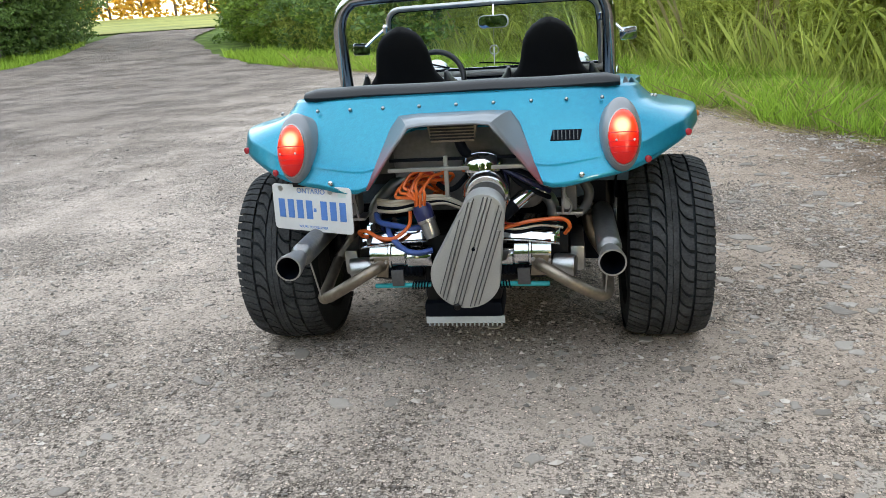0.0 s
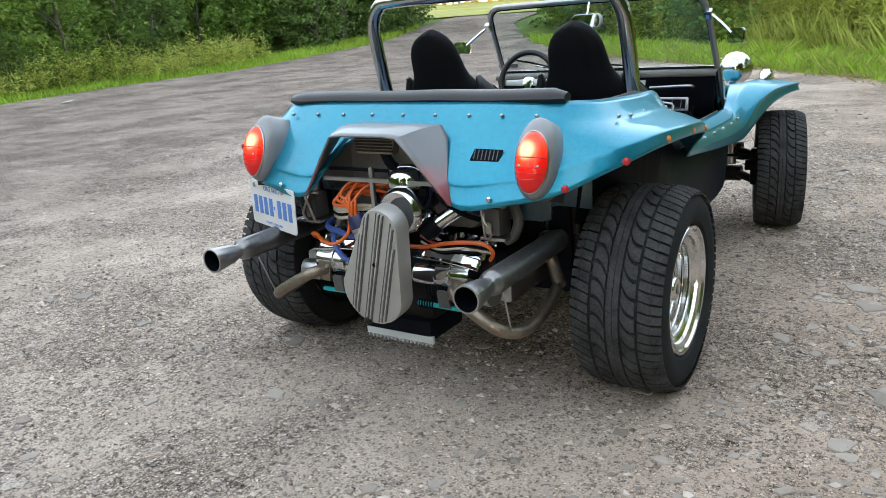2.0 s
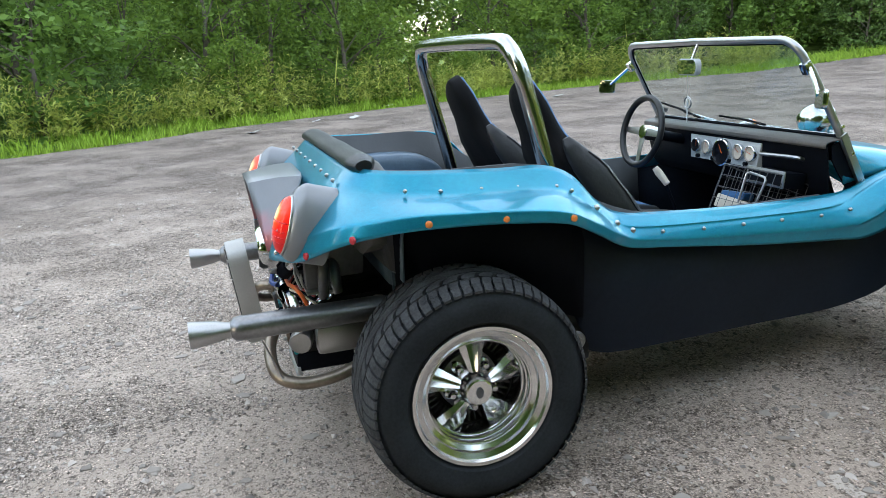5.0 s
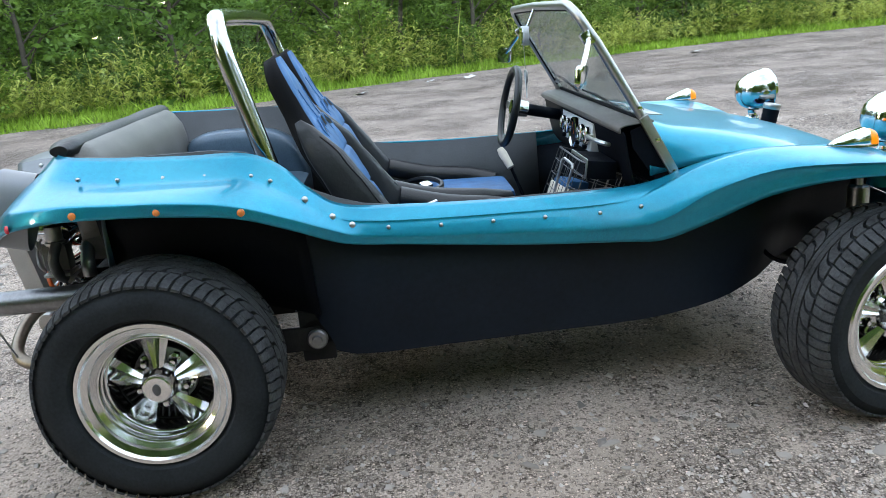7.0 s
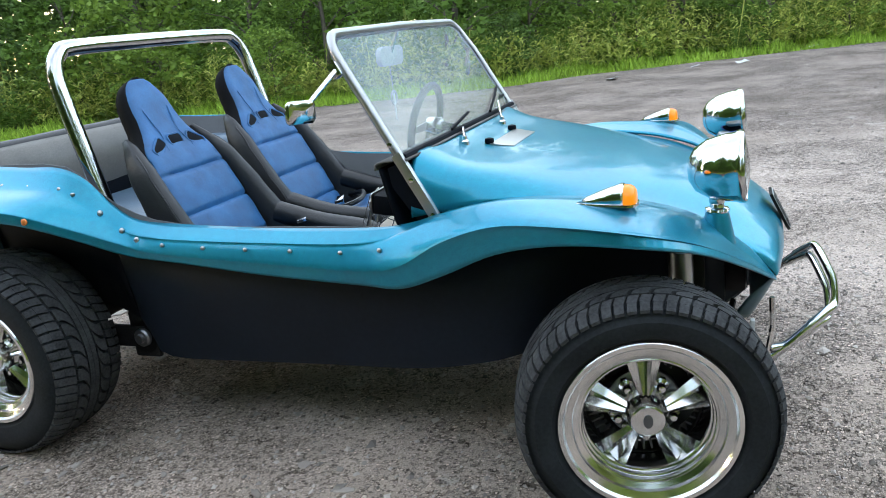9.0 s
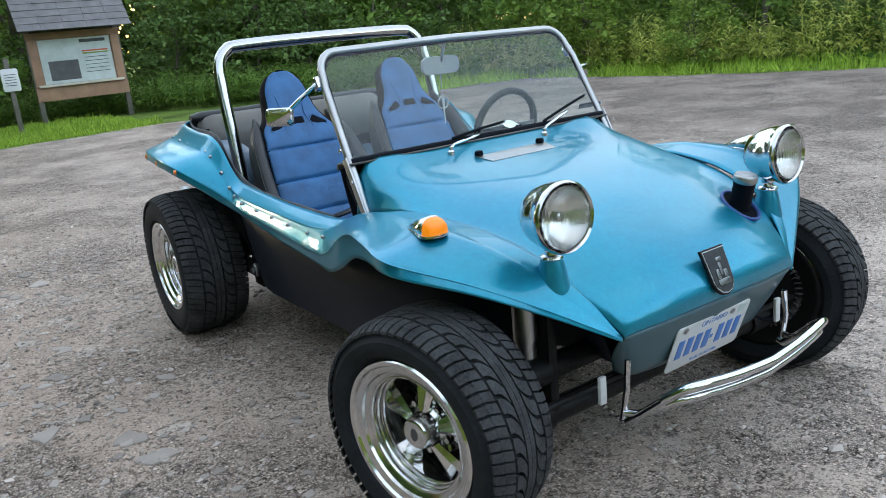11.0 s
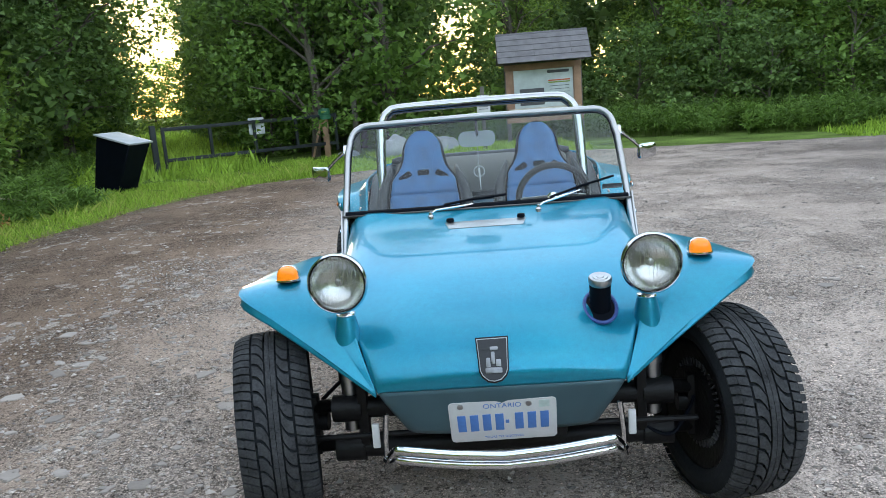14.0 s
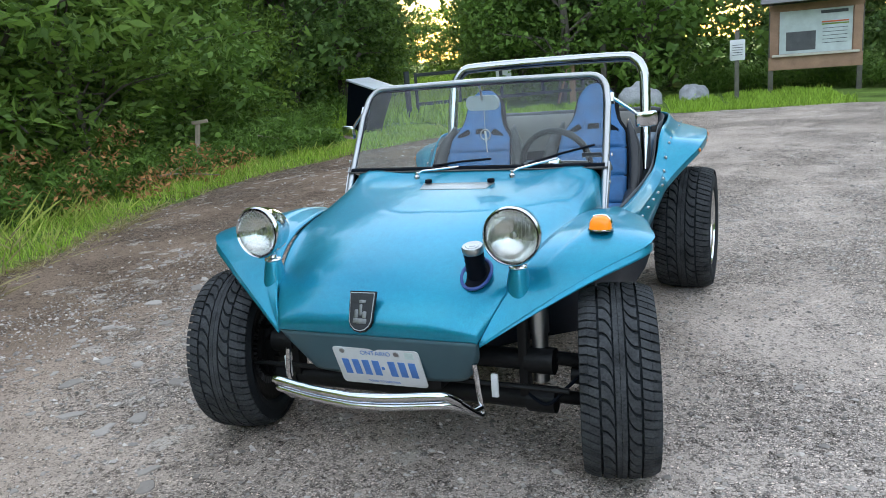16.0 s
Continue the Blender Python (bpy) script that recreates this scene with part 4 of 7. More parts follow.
slabs("flat_stones", 330, 0.75, 2.7, -2.0, 4.0, 0.018, 0.075, "worn flat slabs of stone bedded in the packed earth", 24)
slabs("flat_stones", 70, -2.6, 0.8, -2.4, 0.2, 0.018, 0.060, "worn flat slabs of stone bedded in the packed earth", 25)


# ---- the dune buggy ----
buggy = empty("dune_buggy", "blue metalflake fibreglass dune buggy with chrome wheels on the gravel", "dune buggy")

# lines of the right-hand body side, from beside the engine bay round the tail and along the sill to the front fender
RIM = [(0, -0.262, 0.935), (0.13, -0.262, 0.935), (0.19, -0.262, 0.935), (0.36, -0.258, 0.935), (0.47, -0.245, 0.934), (0.53, -0.215, 0.932), (0.565, -0.17, 0.928), (0.58, -0.10, 0.922), (0.59, 0.0, 0.916), (0.60, 0.15, 0.908), (0.603, 0.29, 0.902), (0.60, 0.38, 0.862), (0.595, 0.46, 0.780), (0.59, 0.54, 0.732), (0.588, 0.70, 0.716), (0.59, 1.00, 0.702), (0.588, 1.30, 0.700)]
WALL = [(0, -0.300, 0.900), (0.13, -0.300, 0.900), (0.195, -0.30, 0.900), (0.37, -0.295, 0.898), (0.49, -0.28, 0.896), (0.56, -0.245, 0.890), (0.60, -0.19, 0.884), (0.622, -0.11, 0.876), (0.638, 0.0, 0.868), (0.645, 0.15, 0.860), (0.645, 0.30, 0.846), (0.638, 0.39, 0.800), (0.630, 0.475, 0.738), (0.628, 0.55, 0.700), (0.632, 0.70, 0.686), (0.634, 1.00, 0.676), (0.632, 1.30, 0.674)]
MID = [(0, -0.358, 0.846), (0.14, -0.358, 0.846), (0.20, -0.37, 0.83), (0.40, -0.365, 0.83), (0.52, -0.345, 0.838), (0.615, -0.30, 0.848), (0.665, -0.235, 0.852), (0.700, -0.13, 0.850), (0.715, 0.0, 0.846), (0.722, 0.13, 0.840), (0.718, 0.29, 0.822), (0.685, 0.40, 0.768), (0.655, 0.49, 0.705), (0.644, 0.56, 0.672), (0.646, 0.70, 0.660), (0.648, 1.00, 0.652), (0.648, 1.30, 0.648)]
SHOULDER = [(0, -0.370, 0.835), (0.155, -0.372, 0.834), (0.24, -0.45, 0.745), (0.42, -0.435, 0.75), (0.55, -0.40, 0.775), (0.655, -0.335, 0.812), (0.715, -0.265, 0.828), (0.760, -0.14, 0.836), (0.778, 0.0, 0.832), (0.783, 0.13, 0.824), (0.770, 0.28, 0.800), (0.715, 0.40, 0.742), (0.668, 0.50, 0.685), (0.652, 0.57, 0.655), (0.654, 0.70, 0.640), (0.660, 1.00, 0.622), (0.668, 1.30, 0.608)]
LIP = [(0, -0.373, 0.832), (0.160, -0.376, 0.831), (0.272, -0.488, 0.672), (0.44, -0.468, 0.680), (0.57, -0.425, 0.705), (0.675, -0.355, 0.752), (0.730, -0.285, 0.778), (0.772, -0.16, 0.796), (0.788, 0.0, 0.795), (0.792, 0.13, 0.786), (0.778, 0.28, 0.763), (0.720, 0.40, 0.706), (0.668, 0.50, 0.650), (0.650, 0.57, 0.628), (0.650, 0.70, 0.615), (0.654, 1.00, 0.582), (0.660, 1.30, 0.560)]
# the same lines carried on over the front wheel to the fender's tip: inner valley beside the hood out to the lip
F_IN = [(0.588, 1.30, 0.700), (0.575, 1.42, 0.708), (0.555, 1.55, 0.740), (0.53, 1.70, 0.760), (0.505, 1.85, 0.755), (0.475, 2.00, 0.735), (0.44, 2.15, 0.690), (0.395, 2.27, 0.600), (0.350, 2.342, 0.502)]
F_MID = [(0.640, 1.30, 0.672), (0.632, 1.42, 0.690), (0.628, 1.55, 0.745), (0.632, 1.70, 0.775), (0.632, 1.85, 0.775), (0.622, 2.00, 0.762), (0.545, 2.14, 0.705), (0.455, 2.25, 0.610), (0.352, 2.343, 0.501)]
F_OUT = [(0.668, 1.30, 0.608), (0.674, 1.42, 0.628), (0.690, 1.55, 0.698), (0.725, 1.70, 0.745), (0.765, 1.86, 0.752), (0.790, 2.03, 0.742), (0.650, 2.16, 0.680), (0.500, 2.26, 0.595), (0.354, 2.344, 0.500)]
F_LIP = [(0.660, 1.30, 0.560), (0.668, 1.42, 0.556), (0.690, 1.55, 0.602), (0.726, 1.70, 0.668), (0.770, 1.86, 0.702), (0.800, 2.04, 0.706), (0.660, 2.17, 0.655), (0.505, 2.265, 0.578), (0.354, 2.345, 0.492)]
def drawn_in(line, drop=0.0):
    """Pulls the nose in a little; drop lowers the part behind it."""
    out = []
    for x, y, z in line:
        k = min(1.0, max(0.0, (y - 1.95) / 0.35))
        k = k * k * (3 - 2 * k)
        out.append((x, y - 0.018 * k, z - 0.006 * k - drop * (1 - k)))
    return out


F_IN, F_MID, F_OUT, F_LIP = [drawn_in(q) for q in (F_IN, F_MID, F_OUT, F_LIP)]
F_WALL = [tuple(Vector(a).lerp(Vector(b), 0.5)) for a, b in zip(F_IN, F_MID)]
# a foot where the wall meets the fender's flat top, and a firm edge along its outside
lines = [RIM + F_IN[1:], WALL + F_WALL[1:], MID + F_MID[1:], SHOULDER + F_OUT[1:], LIP + F_LIP[1:]]
FOOT, EDGE = [], []
for i, (w, m_, s_, l_) in enumerate(zip(*lines[1:])):
    k = max(0.0, 1 - abs(i - 8) / 4.5)
    FOOT.append(tuple(Vector(w).lerp(Vector(m_), 0.36) - Vector((0, 0, 0.007 * k))))
    d = Vector((l_[0] - s_[0], l_[1] - s_[1], 0))
    d = d.normalized() if d.length > 0.003 else Vector((1, 0, 0))
    EDGE.append(tuple(Vector(s_).lerp(Vector(l_), 0.30) + (d * 0.007 + Vector((0, 0, 0.003))) * min(1.0, 1.5 * k)))
shell = [lines[0], lines[1], FOOT, lines[2], lines[3], EDGE, lines[4]]
part("body_shell", mirrored(loft(shell, 5, 3)), PAINT, buggy, "blue metalflake body shell with flared fenders", solid=0.007)

# hood: centre line, half-way, shoulder and the foot at the fender
H_C = [(0, 1.42, 0.882), (0, 1.52, 0.848), (0, 1.70, 0.825), (0, 1.90, 0.790), (0, 2.08, 0.742), (0, 2.23, 0.682), (0, 2.33, 0.615), (0, 2.372, 0.560), (0, 2.372, 0.515)]
H_M = [(0.27, 1.42, 0.882), (0.26, 1.52, 0.848), (0.25, 1.70, 0.822), (0.24, 1.90, 0.785), (0.225, 2.08, 0.735), (0.215, 2.23, 0.672), (0.205, 2.325, 0.605), (0.20, 2.365, 0.555), (0.20, 2.366, 0.512)]
H_S = [(0.50, 1.42, 0.880), (0.485, 1.52, 0.842), (0.455, 1.70, 0.808), (0.425, 1.90, 0.762), (0.395, 2.08, 0.704), (0.37, 2.22, 0.640), (0.345, 2.305, 0.582), (0.335, 2.345, 0.540), (0.33, 2.352, 0.508)]
H_F = [(0.552, 1.42, 0.72), (0.545, 1.52, 0.735), (0.528, 1.70, 0.755), (0.502, 1.86, 0.750), (0.468, 2.02, 0.722), (0.43, 2.16, 0.668), (0.392, 2.265, 0.592), (0.362, 2.325, 0.530), (0.346, 2.344, 0.500)]
part("hood", mirrored(loft([drawn_in(H_C, 0.010), drawn_in(H_M, 0.010), drawn_in(H_S, 0.010), drawn_in(H_F, 0.004)], 5, 4)), PAINT, buggy, "blue metalflake hood sloping to the nose", solid=0.006)
N_T = [(0, 2.370, 0.512), (0.20, 2.364, 0.509), (0.33, 2.350, 0.504), (0.347, 2.335, 0.498)]
N_M = [(0, 2.335, 0.43), (0.18, 2.330, 0.43), (0.30, 2.318, 0.43), (0.325, 2.28, 0.43)]
N_B = [(0, 2.290, 0.345), (0.16, 2.288, 0.345), (0.265, 2.28, 0.352), (0.285, 2.24, 0.36)]
part("nose_panel", mirrored(loft([drawn_in(N_T), drawn_in(N_M), drawn_in(N_B)], 4, 4)), NOSE_TONE, buggy, "grey-blue lower nose panel", solid=0.006)

# engine cover: a raised scoop in the tail, painted grey
D_T = [(0.0, -0.350, 0.884), (0.12, -0.350, 0.884), (0.178, -0.355, 0.880), (0.205, -0.37, 0.845), (0.245, -0.45, 0.745), (0.275, -0.488, 0.672)]
D_M = [(0.0, -0.43, 0.886), (0.11, -0.43, 0.886), (0.155, -0.43, 0.880), (0.195, -0.43, 0.82), (0.24, -0.465, 0.74), (0.274, -0.492, 0.675)]
D_E = [(0.0, -0.525, 0.872), (0.08, -0.525, 0.872), (0.122, -0.523, 0.866), (0.175, -0.513, 0.800), (0.228, -0.502, 0.730), (0.270, -0.494, 0.675)]
part("engine_cover", mirrored(loft([D_T, D_M, D_E], 1, 3)), SCOOP, buggy, "faded grey scoop with pink-red lower edges over the engine", solid=0.006)

# black lower tub
T_T = [(0.60, 0.40, 0.78), (0.605, 0.55, 0.66), (0.605, 0.8, 0.645), (0.605, 1.1, 0.64), (0.60, 1.4, 0.64), (0.52, 1.60, 0.70), (0.46, 1.80, 0.72), (0.42, 2.0, 0.70), (0.36, 2.2, 0.60)]
T_M = [(0.56, 0.40, 0.50), (0.585, 0.55, 0.45), (0.59, 0.8, 0.45), (0.585, 1.1, 0.45), (0.58, 1.4, 0.46), (0.56, 1.60, 0.48), (0.50, 1.78, 0.51), (0.33, 2.0, 0.50), (0.30, 2.2, 0.47)]
T_B = [(0.52, 0.42, 0.30), (0.55, 0.52, 0.262), (0.555, 0.8, 0.264), (0.55, 1.1, 0.268), (0.555, 1.4, 0.276), (0.545, 1.62, 0.308), (0.48, 1.78, 0.345), (0.26, 2.0, 0.35), (0.26, 2.2, 0.36)]
T_C = [(0, 0.42, 0.30), (0, 0.52, 0.262), (0, 0.8, 0.264), (0, 1.1, 0.268), (0, 1.4, 0.276), (0, 1.62, 0.308), (0, 1.78, 0.345), (0, 2.0, 0.35), (0, 2.2, 0.36)]
part("lower_tub", mirrored(loft([T_T, T_M, T_B, T_C], 3, 1)), TUB, buggy, "black painted lower tub", solid=0.006)
# inner lining
I_T = [(0.0, -0.24, 0.93), (0.46, -0.235, 0.93), (0.535, -0.17, 0.925), (0.563, 0.0, 0.914), (0.573, 0.29, 0.90), (0.580, 0.46, 0.78), (0.572, 0.7, 0.71), (0.572, 1.3, 0.70)]
I_B = [(0.0, -0.16, 0.62), (0.42, -0.16, 0.62), (0.455, -0.12, 0.60), (0.47, 0.0, 0.58), (0.48, 0.29, 0.45), (0.53, 0.46, 0.34), (0.535, 0.7, 0.32), (0.535, 1.3, 0.34)]
part("inner_lining", mirrored(loft([I_T, I_B], 3, 1)), GREY_TRIM, buggy, "dark grey inner side lining", solid=0.004, offset=1)
bm = box((1.06, 1.0, 0.02), pose(0, 0.95, 0.325))
part("floor_pan", bm, VINYL, buggy, "black floor mat")
bm = box((0.86, 0.50, 0.16), pose(0, 0.10, 0.60, -4), 0.045)
part("rear_seat", bm, BENCH, buggy, "blue-grey vinyl rear bench seat")
for s in (1, -1):
    arch = [(-0.14, 0.60), (-0.13, 0.78), (-0.08, 0.830), (0.02, 0.842), (0.17, 0.834), (0.25, 0.805), (0.30, 0.755), (0.335, 0.66), (0.34, 0.56)]
    rows = [[(s * (x0 + dx), y, z - dz) for x0, dx, dz in ((0.40, 0.0, 0.20), (0.40, 0.005, 0.030), (0.40, 0.020, 0.006), (0.40, 0.045, 0.0), (0.40, 0.10, 0.0), (0.40, 0.155, 0.004))] for _, y, z in smooth_line([(0, y, z) for y, z in arch], 3)]
    bm = bmesh.new()
    grid(bm, rows)
    part("arch_pad", bm, BENCH, buggy, "blue-grey vinyl pad over the wheel arch", solid=0.006, angle=60)
bm = bmesh.new()
profile = [(-0.232, 0.935), (-0.214, 0.952), (-0.190, 0.955), (-0.158, 0.935), (-0.128, 0.890), (-0.116, 0.830), (-0.120, 0.755), (-0.150, 0.680), (-0.235, 0.670), (-0.250, 0.80)]
rows = []
for i in range(29):
    x = -0.50 + 1.00 * i / 28
    k = min(1.0, (0.505 - abs(x)) / 0.05) ** 0.45
    puff = 1 + 0.02 * math.cos(x * 25)
    rows.append([(x, -0.19 + (y + 0.19) * k * puff, 0.81 + (z - 0.81) * (0.55 + 0.45 * k)) for y, z in profile])
vs = grid(bm, rows, close=True)
bm.faces.new(vs[0][::-1])
bm.faces.new(vs[-1])
part("rear_backrest", bm, REAR_VINYL, buggy, "rounded grey vinyl rear backrest", angle=60)
part("piping", tube([(-0.485, -0.200, 0.950), (-0.46, -0.198, 0.957), (0.46, -0.198, 0.957), (0.485, -0.200, 0.950)], 0.005, 8), VINYL, buggy, "dark piping along the rear backrest")
bm = bmesh.new()
rows = []
for i in range(25):
    x = -0.52 + 1.04 * i / 24
    e = min(1.0, (0.53 - abs(x)) / 0.03) ** 0.5
    sag = 0.0012 * math.sin(x * 17)
    rows.append([(x, -0.220 + 0.042 * e * math.cos(t), 0.940 + sag + 0.027 * e * math.sin(t) * (1 + 0.15 * math.cos(t))) for t in [2 * math.pi * j / 14 for j in range(14)]])
vs = grid(bm, rows, close=True)
bm.faces.new(vs[0][::-1])
bm.faces.new(vs[-1])
part("rear_bolster", bm, VINYL, buggy, "black vinyl padded roll along the tail")


def tread_lugs(R, W, bm):
    """A worn road tread: a centre rib, one band of swept blocks on each side, finely cut shoulders."""
    def band(u0, u1, n, fill, bow, steps, shift=0.0, deep=0.008):
        for k in range(n):
            a0 = 2 * math.pi * (k + shift) / n
            da = 2 * math.pi / n * fill
            lo, hi = [], []
            for s in (0, 1):
                for i in range(steps + 1):
                    f = i / steps
                    u = u0 + (u1 - u0) * f
                    a = a0 + da * s + bow(f)
                    r = R - 0.020 * (abs(u) / 0.5) ** 4
                    hi.append((r * math.cos(a), r * math.sin(a), u * W))
                    lo.append(((r - deep) * math.cos(a), (r - deep) * math.sin(a), u * W))
            H = [bm.verts.new(p) for p in hi]
            L = [bm.verts.new(p) for p in lo]
            m = steps + 1
            for i in range(steps):
                bm.faces.new((H[i], H[i + 1], H[m + i + 1], H[m + i]))
                bm.faces.new((L[i], L[i + 1], H[i + 1], H[i]))
                bm.faces.new((L[m + i], L[m + i + 1], H[m + i + 1], H[m + i]))
            for i in (0, steps):
                bm.faces.new((L[i], H[i], H[m + i], L[m + i]))

    for u, shift in ((-0.066, 0.0), (0.003, 0.5)):
        band(u, u + 0.063, 64, 0.985, lambda f: 0.02 * f, 1, shift, 0.006)
    for s in (1, -1):
        sweep = lambda f: s * 0.115 * (1 - (1 - f) ** 2.6)
        band(s * 0.090, s * 0.240, 40, 0.76, sweep, 6, 0.0 if s > 0 else 0.5, 0.010)
        band(s * 0.272, s * 0.395, 66, 0.80, lambda f: s * 0.03 * f, 2, 0.3, 0.009)
        band(s * 0.398, s * 0.50, 66, 0.74, lambda f: s * (0.03 + 0.012 * f), 2, 0.3, 0.007)
    return bm


def wheel(R, W, rim, m, label, inset=0.085):
    """A chrome five-spoke wheel with tyre; its axis is z, the outer face towards +z."""
    w = new("wheel")
    w.parent = buggy
    w["label"] = label
    h = W / 2
    rt = R - 0.009
    prof = [(rim + 0.004, -h * 0.80), (rim + 0.02, -h * 0.98), (rim + (rt - rim) * 0.45, -h * 1.03), (rt - 0.030, -h * 0.98), (rt - 0.012, -h * 0.88), (rt - 0.003, -h * 0.6), (rt, 0), (rt - 0.003, h * 0.6), (rt - 0.012, h * 0.88), (rt - 0.030, h * 0.98), (rim + (rt - rim) * 0.60, h * 1.03), (rim + (rt - rim) * 0.42, h * 1.032), (rim + 0.02, h * 0.98), (rim + 0.004, h * 0.80), (rim - 0.02, h * 0.5), (rim - 0.02, -h * 0.5)]
    bm = lathe(prof, 56, closed=True)
    tyre = part("tyre", bm, RUBBER, w, "black rubber tyre", angle=25)
    tread = part("tread", tread_lugs(R, W, bmesh.new()), TREAD, tyre, "worn block tread", angle=25)
    tread["kind"] = "stuff"
    # deep chrome barrel with a stepped lip
    deep = h * 0.80 - inset
    prof = [(rim + 0.006, h * 0.82), (rim + 0.010, h * 0.90), (rim + 0.005, h * 0.945), (rim - 0.005, h * 0.94), (rim - 0.010, h * 0.88), (rim - 0.026, h * 0.83), (rim - 0.029, h * 0.76), (rim - 0.041, h * 0.70), (rim - 0.044, h * 0.60), (rim - 0.049, deep), (rim - 0.056, deep - 0.02), (rim - 0.056, -h * 0.7), (rim + 0.005, -h * 0.82)]
    part("rim", lathe(prof, 64), WHEEL_CHROME, w, "polished chrome deep-dish rim", angle=30, solid=0.004)
    for zr, rr in ((h * 0.66, rim - 0.0435), (h * 0.50, rim - 0.0470), (h * 0.34, rim - 0.0500)):
        ring = [(rr * math.cos(q), rr * math.sin(q), zr) for q in [2 * math.pi * i / 56 for i in range(56)]]
        part("barrel_ridge", tube(ring, 0.0055, 8, closed=True), WHEEL_CHROME, w)
    part("barrel_liner", lathe([(rim - 0.060, deep - 0.045), (rim - 0.063, -h * 0.30), (rim - 0.058, -h * 0.70), (rim - 0.012, -h * 0.83), (rim + 0.004, -h * 0.86)], 48), DARK_METAL, w, "dark sheet lining the inner barrel", solid=0.002)
    z = deep
    for k in range(5):
        a = radians(72 * k)
        bm = bmesh.new()
        rows = []
        for f in (0.0, 0.3, 0.65, 1.0):
            r = 0.048 + (rim - 0.052 - 0.048) * f
            wd = 0.015 + 0.031 * f
            zz = z + 0.020 * (1 - f) - 0.006
            rows.append([(r, -wd, zz - 0.030), (r, -wd, zz), (r, -wd * 0.45, zz + 0.010), (r, 0, zz + 0.004 - 0.012 * f), (r, wd * 0.45, zz + 0.010), (r, wd, zz), (r, wd, zz - 0.030)])
        grid(bm, rows)
        bm.transform(Matrix.Rotation(a, 4, "Z"))
        part("spoke", bm, WHEEL_CHROME, w, angle=25)
    prof = [(0, z + 0.055), (0.034, z + 0.055), (0.038, z + 0.053), (0.041, z + 0.048), (0.043, z + 0.042), (0.046, z + 0.01), (0.056, z), (0.056, z - 0.04)]
    part("hub_cap", lathe(prof, 28), WHEEL_CHROME, w, "round chrome centre cap", angle=25)
    part("cap_emblem", plate([(0.017 * math.cos(q), 0.011 * math.sin(q)) for q in [math.tau * i / 20 for i in range(20)]], 0.0015, pose(0, 0, z + 0.055), 0.0004), SHROUD, w, "small dark oval emblem")
    for k in range(5):
        a = radians(36 + 72 * k)
        part("lug_nut", lathe([(0, 0.022), (0.008, 0.020), (0.010, 0.012), (0.010, 0.0), (0.018, -0.004), (0.018, -0.02)], 8, pose(0.066 * math.cos(a), 0.066 * math.sin(a), z - 0.012)), CHROME, w)
    bm = lathe([(0, z - 0.052), (0.075, z - 0.052), (0.078, z - 0.060), (0.112, z - 0.062), (0.118, z - 0.07), (0.118, z - 0.12), (0, z - 0.12)], 40)
    part("backing_plate", lathe([(0.05, z - 0.030), (0.078, z - 0.030), (0.086, z - 0.036), (0.088, z - 0.052)], 30), STEEL, w, "dull steel hub plate")
    drum = part("brake_drum", bm, DARK_METAL, w, "dark finned brake drum")
    bm = bmesh.new()
    for k in range(44):
        a = 2 * math.pi * k / 44
        box((0.040, 0.005, 0.05), Matrix.Rotation(a, 4, "Z") @ pose(0.122, 0, z - 0.078), 0, bm)
    part("finned_ring", bm, SHROUD, drum)["kind"] = "stuff"
    w.matrix_basis = m
    return w


R_R, W_R, R_F, W_F, STEER = 0.327, 0.272, 0.302, 0.222, 13.0


def wheel_pose(x, y, z, out, steer=0.0):
    zdir = Vector((out, 0, 0))
    zdir.rotate(Euler((0, 0, radians(steer))))
    return frame_of((x, y, z), zdir, (0, 0, 1))


wheel(R_R, W_R, 0.197, wheel_pose(0.684, 0.0, R_R - 0.006, 1), "wide rear wheel", 0.070)
wheel(R_R, W_R, 0.197, wheel_pose(-0.684, 0.0, R_R - 0.006, -1), "wide rear wheel", 0.070)
wheel(R_F, W_F, 0.197, wheel_pose(0.722, 2.029, R_F - 0.004, 1, STEER), "front wheel turned to one side", 0.068)
wheel(R_F, W_F, 0.197, wheel_pose(-0.694, 2.034, R_F - 0.004, -1, STEER), "front wheel turned to one side", 0.068)

# roll bar
RB = [(0.525, 0.378, 0.70), (0.522, 0.335, 0.88), (0.518, 0.288, 1.07), (0.508, 0.262, 1.175), (0.465, 0.247, 1.236), (0.385, 0.242, 1.254), (0.0, 0.240, 1.258)]
pts = smooth_line(RB, 5)
bm = tube(pts + [Vector((-p.x, p.y, p.z)) for p in pts[-2::-1]], 0.026, 16)
part("roll_bar", bm, POLISHED, buggy, "polished chrome roll bar")

# windshield
WS_B, WS_T, WS_H = Vector((0.552, 1.50, 0.705)), Vector((0.520, 1.215, 1.205)), Vector((0.548, 1.405, 0.890))
out = [Vector((0.55, 1.50, 0.70)), Vector((0.545, 1.40, 0.885)), Vector((0.535, 1.28, 1.10))]
for i in range(6):
    a = radians(90 * i / 5)
    out.append(Vector((0.455 + 0.072 * math.cos(a), 1.257 - 0.042 * math.sin(a), 1.135 + 0.072 * math.sin(a))))
out.append(Vector((0.0, 1.213, 1.212)))
path = out + [Vector((-p.x, p.y, p.z)) for p in out[-2::-1]]
bm = tube(path, 0.0130, 12)
part("windshield_frame", bm, STEEL, buggy, "bright metal windshield frame with rounded corners")
inner = []
